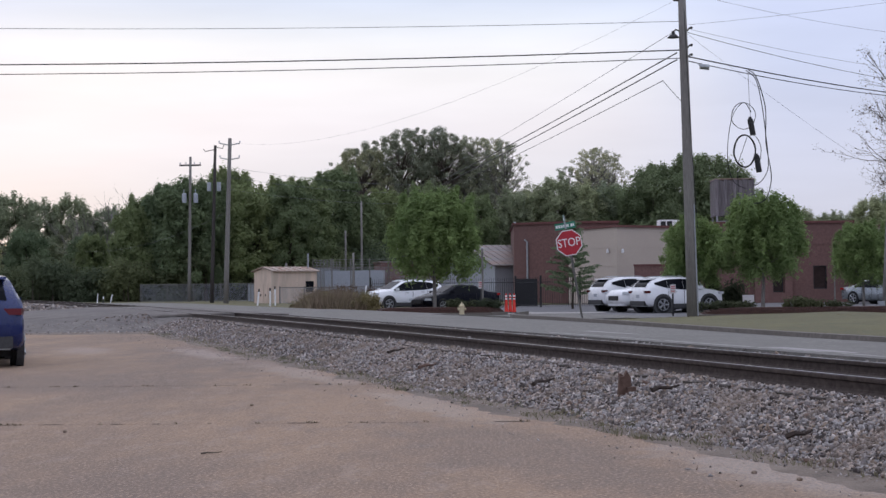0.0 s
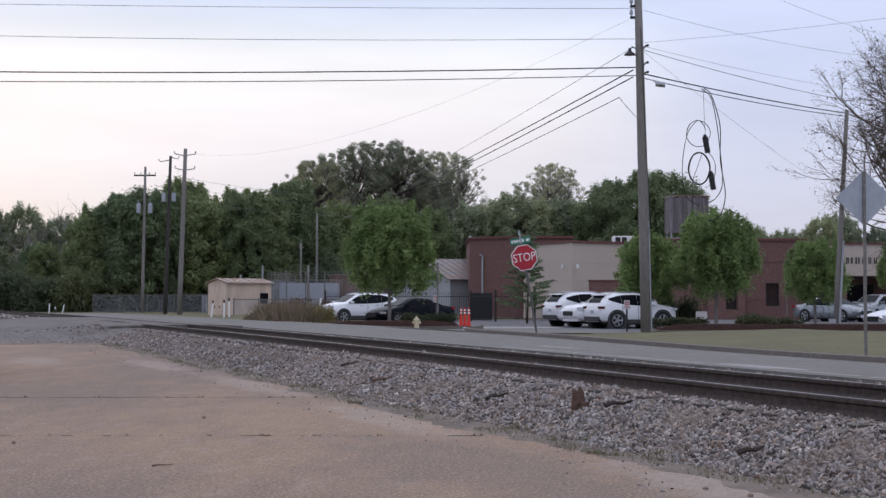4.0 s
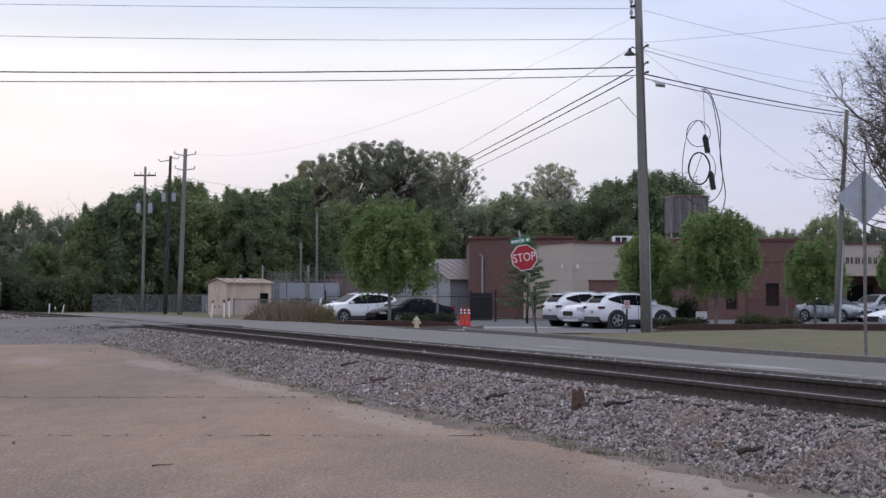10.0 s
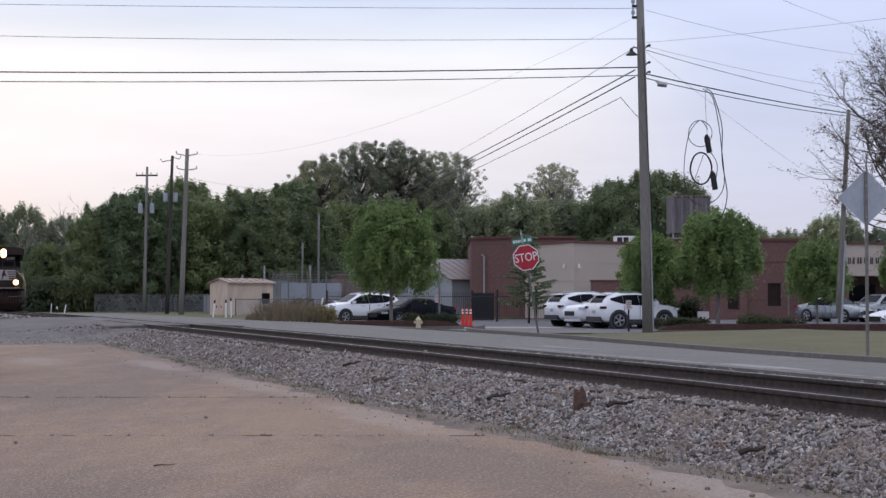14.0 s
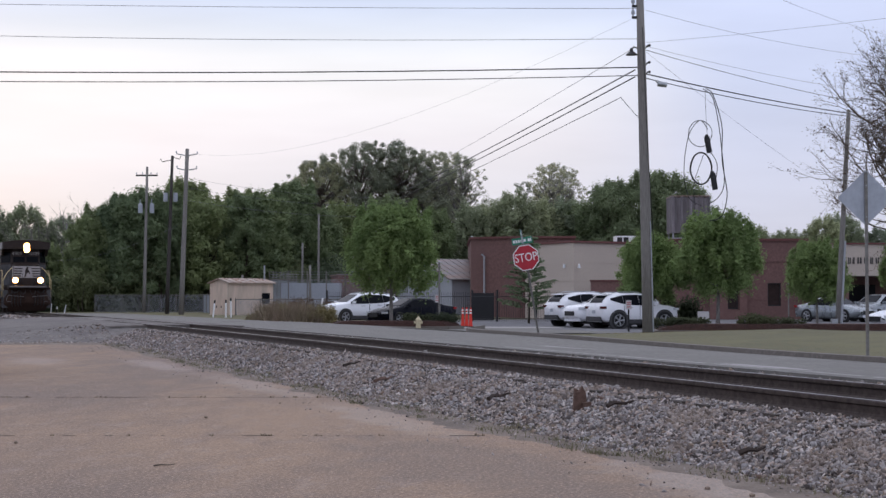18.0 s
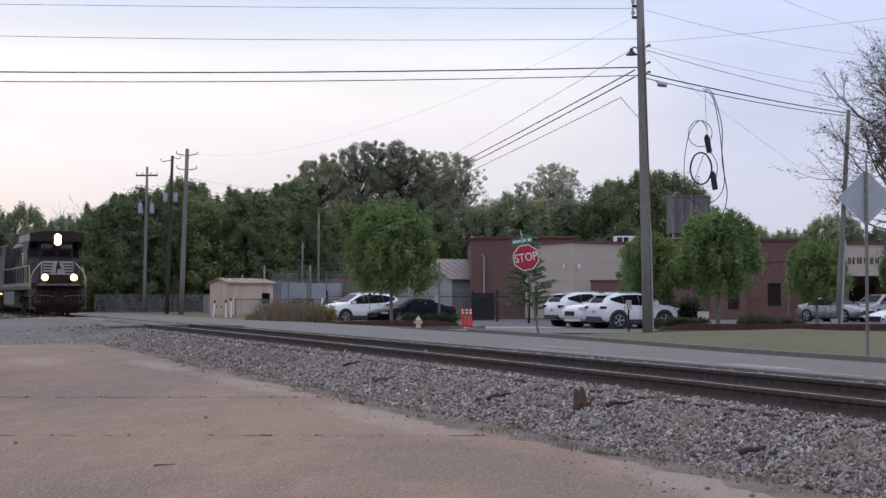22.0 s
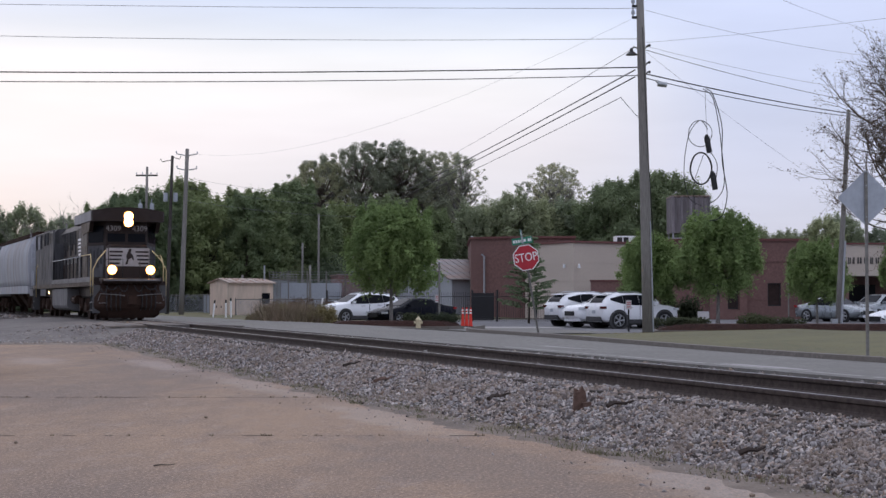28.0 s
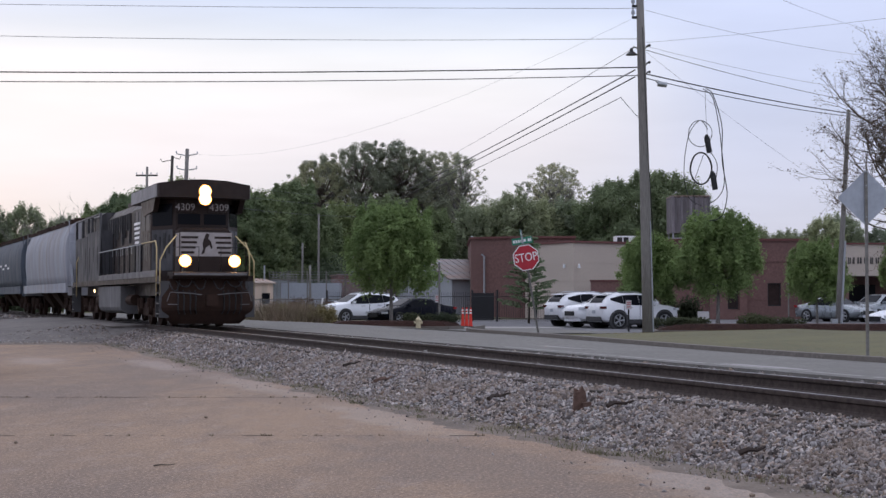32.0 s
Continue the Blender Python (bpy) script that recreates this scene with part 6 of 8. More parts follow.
# ---- buildings and fences ----
def window(parent, x0, x1, z0, z1, y, name="window"):
    bm = bmesh.new()
    box(bm, x0, x1, y - 0.05, y + 0.02, z0, z0 + 0.07)
    box(bm, x0, x1, y - 0.05, y + 0.02, z1 - 0.07, z1)
    box(bm, x0, x0 + 0.07, y - 0.05, y + 0.02, z0 + 0.07, z1 - 0.07)
    box(bm, x1 - 0.07, x1, y - 0.05, y + 0.02, z0 + 0.07, z1 - 0.07)
    w = part(name, bm, M_BLACKM, parent)
    bm = bmesh.new()
    box(bm, x0 + 0.07, x1 - 0.07, y - 0.01, y + 0.01, z0 + 0.07, z1 - 0.07)
    part("pane", bm, M_PANE, w)
    bm = bmesh.new()
    box(bm, x0 - 0.06, x1 + 0.06, y - 0.10, y + 0.0, z0 - 0.09, z0)
    part("sill", bm, M_CURB, w)
    return w


def wall_with_holes(bm, x0, x1, z0, z1, y0, y1, holes):
    """A wall along x with openings (x0, x1, z0, z1) right through it."""
    xs = sorted({x0, x1, *[h[0] for h in holes], *[h[1] for h in holes]})
    zs = sorted({z0, z1, *[h[2] for h in holes], *[h[3] for h in holes]})
    nx, nz = len(xs) - 1, len(zs) - 1
    full = {(i, k) for i in range(nx) for k in range(nz)
            if not any(h[0] <= xs[i] and xs[i + 1] <= h[1] and h[2] <= zs[k] and zs[k + 1] <= h[3] for h in holes)}
    vs = {}

    def v(i, k, y):
        if (i, k, y) not in vs:
            vs[i, k, y] = bm.verts.new((xs[i], y, zs[k]))
        return vs[i, k, y]

    for i, k in full:
        for y in (y0, y1):
            bm.faces.new([v(i, k, y), v(i + 1, k, y), v(i + 1, k + 1, y), v(i, k + 1, y)])
        for (di, dk), (p, q) in (((-1, 0), ((i, k), (i, k + 1))), ((1, 0), ((i + 1, k), (i + 1, k + 1))), ((0, -1), ((i, k), (i + 1, k))), ((0, 1), ((i, k + 1), (i + 1, k + 1)))):
            if (i + di, k + dk) not in full:
                bm.faces.new([v(*p, y0), v(*q, y0), v(*q, y1), v(*p, y1)])


def build_office():
    ob = thing("office_building", "single-storey red brick building with a beige stucco front block", "building")
    # brick wing at the side
    bm = bmesh.new()
    prism(bm, [(1.85, 99.0), (5.1, 97.4), (9.0, 97.4), (9.0, 112), (1.85, 112)], -0.1, 5.62)
    part("wall", bm, M_BRICK, ob, "red brick wall")
    bm = bmesh.new()
    prism(bm, [(1.75, 98.9), (5.1, 97.25), (9.05, 97.25), (9.05, 112.1), (1.75, 112.1)], 5.62, 5.76)
    part("coping", bm, M_TRIM, ob, "dark red metal coping")
    # stucco block, its corner towards the street
    foot = [(5.55, 97.2), (8.40, 92.0), (12.75, 94.6), (12.75, 104), (5.55, 104)]
    for z0, z1, grow in ((-0.1, 2.55, 0.0), (2.58, 3.75, 0.0), (3.78, 5.10, 0.0), (2.55, 2.58, -0.03), (3.75, 3.78, -0.03)):
        bm = bmesh.new()
        cx, cy = 9.2, 98.0
        prism(bm, [(x + grow * (1 if x > cx else -1), y - grow * (1 if y < cy else -1)) for x, y in foot], z0, z1)
        part("stucco_band", bm, M_STUCCO, ob, "beige stucco wall")
    bm = bmesh.new()
    prism(bm, [(5.45, 97.15), (8.40, 91.85), (12.85, 94.5), (12.85, 104), (5.45, 104)], 5.10, 5.24)
    part("coping", bm, M_TRIM, ob, "dark red metal coping")
    # low brick screen before it
    bm = bmesh.new()
    box(bm, 9.35, 13.6, 90.2, 90.6, -0.1, 2.55)
    part("screen_wall", bm, M_BRICK, ob, "low brick screen wall")
    bm = bmesh.new()
    box(bm, 9.30, 13.65, 90.15, 90.65, 2.55, 2.65)
    part("coping", bm, M_TRIM, ob, "dark red metal coping")
    # brick front to the right of the stucco
    holes = [(19.05, 19.75, 0.75, 2.35), (21.75, 22.65, 0.95, 2.50)]
    bm = bmesh.new()
    wall_with_holes(bm, 12.8, 24.4, -0.1, 5.35, 95.2, 95.5, holes)
    part("wall", bm, M_BRICK, ob, "red brick wall")
    bm = bmesh.new()
    box(bm, 12.8, 24.4, 95.5, 112, -0.1, 5.2)
    part("inner_block", bm, M_BRICK, ob)
    bm = bmesh.new()
    box(bm, 12.78, 24.5, 95.08, 112.1, 5.35, 5.5)
    part("coping", bm, M_TRIM, ob, "dark red metal coping")
    for z in (1.35, 3.9):
        bm = bmesh.new()
        x = 12.85
        while x < 24.3:
            if not (z < 2 and (18.8 < x < 19.8 or 21.6 < x < 22.7)):
                box(bm, x, x + 0.20, 95.17, 95.2, z, z + 0.07)
            x += 0.22
        part("brick_course", bm, M_BRICK, ob, "projecting course of bricks")
    for h in holes:
        window(ob, *h, 95.36)
    # taller parapet pier and the wing with the sign band
    bm = bmesh.new()
    wall_with_holes(bm, 17.8, 20.3, -0.1, 5.62, 94.9, 95.19, [(19.0, 19.8, 0.7, 2.4)])
    part("pier", bm, M_BRICK, ob)
    bm = bmesh.new()
    box(bm, 24.4, 40, 96.6, 112, -0.1, 5.0)
    part("wall", bm, M_BRICK, ob, "red brick wall")
    bm = bmesh.new()
    box(bm, 25.7, 40, 92.6, 96.6, 2.95, 5.0)
    fascia = part("fascia", bm, M_STUCCO, ob, "grey-beige sign fascia over the porch")
    for i, (x, w) in enumerate(((26.05, .24), (26.45, .18), (26.75, .12), (27.05, .3), (27.5, .26), (27.9, .2), (28.25, .24), (28.9, .3), (29.3, .2), (29.7, .25))):
        bm = bmesh.new()
        for q in (0.0, 0.6):
            box(bm, x + w * q, x + w * (q + 0.28), 92.55, 92.6, 3.75, 4.15)
        part("sign_bar", bm, M_PLASTIC, fascia)
    bm = bmesh.new()
    box(bm, 25.6, 40, 92.5, 96.6, 5.0, 5.12)
    part("coping", bm, M_TRIM, ob, "dark red metal coping")
    for x in (25.95, 31.0):
        bm = bmesh.new()
        box(bm, x, x + 0.55, 92.7, 93.25, -0.1, 2.95)
        part("column", bm, M_BRICK, ob)
    bm = bmesh.new()
    box(bm, 27.3, 29.4, 96.5, 96.59, 0.0, 2.4)
    part("entrance_door", bm, M_GLASS, ob, "dark glazed entrance")
    # wall fittings: floodlights, conduit, meter box
    for x, y, z in ((7.85, 93.0, 3.62), (8.75, 92.15, 3.58), (12.2, 94.2, 4.3)):
        bm = bmesh.new()
        box(bm, x - 0.05, x + 0.05, y - 0.2, y + 0.1, z - 0.05, z + 0.05)
        rod(bm, (x, y - 0.2, z - 0.12), (x, y - 0.28, z + 0.10), 0.10, 0.06, n=10)
        part("floodlight", bm, M_WHITEP, ob, "small white floodlight")
    bm = bmesh.new()
    tube(bm, [(2.75, 98.4, 0.2), (2.75, 98.4, 4.4), (2.55, 98.4, 4.55)], 0.07, 6)
    part("conduit", bm, M_GALV, ob)
    bm = bmesh.new()
    box(bm, 2.6, 3.1, 98.1, 98.45, 1.0, 1.7)
    part("meter_box", bm, M_GALV, ob)
    # rooftop units
    unit = thing("rooftop_air_conditioner", "pale grey rooftop air-conditioning unit", "air conditioner", pose(11.6, 96.5, 5.10))
    bm = bmesh.new()
    box(bm, 0.0, 2.0, -0.6, 0.6, 0.1, 0.62)
    part("housing", bm, M_WHITEP, unit, bevel=0.02)
    for x in (0.12, 0.55):
        bm = bmesh.new()
        box(bm, x, x + 0.34, -0.625, -0.6, 0.2, 0.52)
        part("grille", bm, M_BLACKM, unit)
    bm = bmesh.new()
    box(bm, 0.1, 1.9, -0.5, 0.5, -0.12, 0.1)
    part("frame", bm, M_GALV, unit)
    bm = bmesh.new()
    box(bm, 0, 1.3, 0, 0.8, 0, 0.22)
    solid("roof_vent", bm, M_TIN, "low grey metal roof vent", "roof vent", at=pose(9.0, 96.0, 5.1), bevel=0.02)
    bm = bmesh.new()
    rod(bm, (0, 0, 0), (0, 0, 0.7), 0.06, n=8)
    rod(bm, (0, 0, 0.7), (0, 0, 0.8), 0.11, 0.05, n=8)
    solid("roof_pipe", bm, M_GALV, "small metal vent pipe on the roof", "vent pipe", at=pose(1.95, 100.5, 5.1))


build_office()


def build_tower():
    ob = thing("cooling_tower", "weathered dark slatted cooling tower on legs above the roof", "cooling tower", pose(18.3, 106, 5.1))
    ob.scale = (0.90, 0.90, 1.0)
    for i in range(13):
        bm = bmesh.new()
        x = -1.58 + i * 0.245
        box(bm, x, x + 0.225, -1.3, -1.22, 1.25, 3.95 - 0.04 * (i % 3))
        part("slat", bm, M_TANK, ob)
    for i in range(11):
        bm = bmesh.new()
        y = -1.2 + i * 0.245
        box(bm, -1.58, -1.5, y, y + 0.225, 1.25, 3.95)
        part("slat", bm, M_TANK, ob)
        bm = bmesh.new()
        box(bm, 1.5, 1.58, y, y + 0.225, 1.25, 3.95)
        part("slat", bm, M_TANK, ob)
    bm = bmesh.new()
    box(bm, -1.5, 1.5, -1.22, 1.4, 1.3, 3.85)
    part("casing", bm, M_TANK, ob)
    bm = bmesh.new()
    box(bm, -1.62, 1.62, -1.34, 1.5, 3.95, 4.02)
    part("top_rim", bm, M_RUSTROOF, ob)
    for x in (-1.45, 0, 1.45):
        for y in (-1.15, 1.15):
            bm = bmesh.new()
            box(bm, x - 0.07, x + 0.07, y - 0.07, y + 0.07, -0.0, 1.25)
            part("leg", bm, M_WHITEW, ob)
    bm = bmesh.new()
    box(bm, -1.3, -0.3, -0.8, 0.4, 0.1, 0.9)
    part("pump_box", bm, M_GALV, ob)


build_tower()


def gable_house(name, label, w, l, h, ridge, at, wall_m, roof_m, over=0.15):
    """A small building: gable end towards -y, roof with its own thickness."""
    ob = thing(name, label, "building", at)
    bm = bmesh.new()
    pts = [(-w / 2, 0), (w / 2, 0), (w / 2, h), (0, ridge), (-w / 2, h)]
    a = [bm.verts.new((x, 0, z)) for x, z in pts]
    b = [bm.verts.new((x, l, z)) for x, z in pts]
    for i in range(5):
        j = (i + 1) % 5
        bm.faces.new((a[i], a[j], b[j], b[i]))
    bm.faces.new(a[::-1])
    bm.faces.new(b)
    part("wall", bm, wall_m, ob)
    for s in (-1, 1):
        bm = bmesh.new()
        x1, z1 = s * (w / 2 + over), h - (ridge - h) * over / (w / 2) + 0.02
        pr = [(0, ridge + 0.02), (x1, z1), (x1, z1 + 0.08), (0, ridge + 0.10)]
        a = [bm.verts.new((x, -over, z)) for x, z in pr]
        b = [bm.verts.new((x, l + over, z)) for x, z in pr]
        for i in range(4):
            j = (i + 1) % 4
            bm.faces.new((a[i], a[j], b[j], b[i]))
        bm.faces.new(a[::-1])
        bm.faces.new(b)
        part("roof", bm, roof_m, ob)
        n = int(l / 0.6)
        bm = bmesh.new()
        for i in range(n):
            y = 0.3 + i * 0.6
            k = pose(0, 0, 0)
            vs = [(0, ridge + 0.115), (x1, z1 + 0.095)]
            rod(bm, (vs[0][0], y, vs[0][1]), (vs[1][0], y, vs[1][1]), 0.02, n=4)
        part("roof_rib", bm, roof_m, ob)
    return ob


shed = gable_house("shed", "small cream metal shed with a rust-stained white roof", 2.4, 3.8, 2.58, 2.86, pose(-15.95, 100.0, -0.05, 0, 0, -47), M_CREAM, M_RUSTROOF)
for x in (-0.55, 0.05):
    bm = bmesh.new()
    box(bm, x, x + 0.55, -0.04, 0.0, 0.05, 1.75)
    d = part("door", bm, M_CREAM, shed, "cream sheet-metal door")
    bm = bmesh.new()
    box(bm, x + 0.22, x + 0.30, -0.07, -0.04, 0.85, 1.0)
    part("handle", bm, M_BLACKM, d)
bm = bmesh.new()
box(bm, 1.202, 1.22, 2.8, 3.5, 1.1, 1.9)
part("window", bm, M_GLASS, shed)
bm = bmesh.new()
rod(bm, (0.4, 3.6, 2.7), (0.4, 3.6, 3.9), 0.06, n=8)
part("flue", bm, M_GALV, shed)

barn = gable_house("metal_building", "low grey metal building with a ribbed tin roof and white walls", 9.0, 12.0, 2.9, 4.4, pose(-1.6, 106.0, -0.05, 0, 0, -62), M_WHITEW, M_TIN, 0.3)
for y in (1.5, 4.2, 7.0):
    bm = bmesh.new()
    box(bm, 4.502, 4.53, y, y + 2.0, 0.05, 2.3)
    part("door", bm, M_WHITEW, barn, "white roll-up door")
bm = bmesh.new()
box(bm, -2.6, 2.6, 0, 6, 0, 3.4)
annex = solid("block_building", bm, M_BRICK, "low brown block building behind the fence", "building", at=pose(-6.2, 116, -0.05, 0, 0, 10))
bm = bmesh.new()
box(bm, -2.7, 2.7, -0.1, 6.1, 3.4, 3.52)
part("roof", bm, M_TIN, annex)
bm = bmesh.new()
box(bm, -2.6, 2.2, 0, 2.2, 0, 2.75)
cab_ = solid("equipment_cabinet", bm, M_TRANSF, "grey-blue metal equipment enclosure behind the fence", "equipment cabinet", at=pose(-10.6, 113, -0.05), bevel=0.02)
for x in (-2.1, -0.68, 0.74):
    bm = bmesh.new()
    box(bm, x, x + 1.34, -0.03, -0.002, 0.1, 2.5)
    part("panel", bm, M_TRANSF, cab_)


def chain_fence(label, pts, h, pitch=0.16, barbed=0.0, post=0.05, span=2.4):
    ob = thing("chain_link_fence", label, "fence")
    for (x0, y0), (x1, y1) in zip(pts, pts[1:]):
        a, b = Vector((x0, y0, 0)), Vector((x1, y1, 0))
        ln = (b - a).length
        n = max(1, round(ln / span))
        for i in range(n + 1):
            p = a.lerp(b, i / n)
            bm = bmesh.new()
            rod(bm, (p.x, p.y, -0.1), (p.x, p.y, h + 0.08 + barbed), post, n=6)
            part("post", bm, M_POSTG, ob)
        bm = bmesh.new()
        rod(bm, (a.x, a.y, h), (b.x, b.y, h), 0.03, n=5)
        part("top_rail", bm, M_POSTG, ob)
        bm = bmesh.new()
        k = -h
        while k < ln:
            for sgn in (1, -1):
                s0, s1 = max(0.0, k), min(ln, k + h)
                z0, z1 = s0 - k, s1 - k
                if sgn < 0:
                    z0, z1 = h - z0, h - z1
                if s1 - s0 > 0.05:
                    p, q = a.lerp(b, s0 / ln), a.lerp(b, s1 / ln)
                    rod(bm, (p.x, p.y, z0), (q.x, q.y, z1), 0.009, n=3, caps=False)
            k += pitch
        part("mesh", bm, M_FENCE, ob, "woven galvanised wire")
        if barbed:
            bm = bmesh.new()
            for j in range(3):
                z = h + barbed * (j + 1) / 3
                rod(bm, (a.x, a.y, z), (b.x, b.y, z), 0.01, n=3)
            part("barbed_wire", bm, M_FENCE, ob)


chain_fence("galvanised chain-link fence before the woods", [(-29.2, 118), (-19.8, 116), (-16.5, 104)], 1.75)
chain_fence("tall chain-link fence with barbed wire round the yard", [(-13.4, 108), (-7.6, 108), (-3.5, 112)], 2.9, barbed=0.6, span=1.5)
chain_fence("tall chain-link fence with barbed wire round the yard", [(-13.4, 108), (-12.6, 120)], 2.9, barbed=0.6, span=1.5)
chain_fence("low chain-link fence beside the shed", [(-14.5, 98), (-10.8, 96), (-7.0, 95)], 1.4)


def picket_fence():
    ob = thing("iron_fence", "black iron picket fence behind the car park", "fence")
    pts = [(-7.5, 90.0), (1.7, 87.5), (3.2, 86.0), (5.6, 86.4), (8.8, 87.0)]
    bm = bmesh.new()
    rod(bm, (0, 0, 0), (0, 0, 1.78), 0.016, n=4)
    rod(bm, (0, 0, 1.78), (0, 0, 1.86), 0.02, 0.002, n=4)
    picket = finish(bm, "picket", M_BLACKM)
    for (x0, y0), (x1, y1) in zip(pts, pts[1:]):
        a, b = Vector((x0, y0, 0.03)), Vector((x1, y1, 0.03))
        ln = (b - a).length
        bm = bmesh.new()
        box(bm, -0.06, 0.06, -0.06, 0.06, 0, 1.95)
        part("post", bm, M_BLACKM, ob, m=Matrix.Translation(a))
        for z in (0.2, 1.55):
            bm = bmesh.new()
            rod(bm, a + Vector((0, 0, z)), b + Vector((0, 0, z)), 0.025, n=4)
            part("rail", bm, M_BLACKM, ob)
        n = int(ln / 0.14)
        for i in range(1, n):
            part("picket", picket, M_BLACKM, ob, m=Matrix.Translation(a.lerp(b, i / n)))
    # dark screen hung on it by the gate
    bm = bmesh.new()
    box(bm, 1.75, 3.1, -0.02, 0.02, 0.1, 1.8)
    part("screen", bm, M_BLACKM, ob, "black privacy screen", m=pose(0, 88.9, 0, 0, 0, -0.5))


picket_fence()


# ---- parked cars ----
SUV = [(-2.30, .55, .92, .98, .72, .74, .62), (-2.25, .42, 1.04, 1.10, .85, .85, .76), (-2.10, .34, 1.12, 1.33, .91, .89, .71), (-1.80, .30, 1.15, 1.57, .925, .90, .66),
       (-1.0, .28, 1.10, 1.66, .93, .905, .63), (-0.1, .28, 1.06, 1.67, .93, .905, .63), (0.36, .28, 1.05, 1.62, .93, .90, .62), (1.22, .28, 1.06, 1.14, .93, .88, .76),
       (1.75, .31, 1.02, 1.10, .925, .87, .72), (2.10, .35, .97, 1.05, .90, .84, .67), (2.27, .44, .90, .96, .82, .78, .60), (2.34, .52, .78, .83, .68, .65, .50)]
SEDAN = [(-2.40, .50, .85, .92, .70, .70, .58), (-2.30, .36, .96, 1.02, .84, .82, .70), (-1.75, .28, 1.00, 1.08, .90, .86, .70), (-1.55, .26, .99, 1.12, .91, .87, .68),
         (-0.80, .24, .96, 1.40, .92, .88, .60), (-0.2, .24, .95, 1.45, .92, .88, .58), (0.35, .24, .94, 1.41, .92, .88, .58), (1.20, .24, .93, 1.00, .92, .86, .68),
         (1.80, .26, .84, .91, .90, .84, .62), (2.20, .32, .72, .80, .86, .78, .56), (2.38, .42, .62, .68, .72, .68, .46), (2.44, .50, .56, .60, .58, .55, .36)]


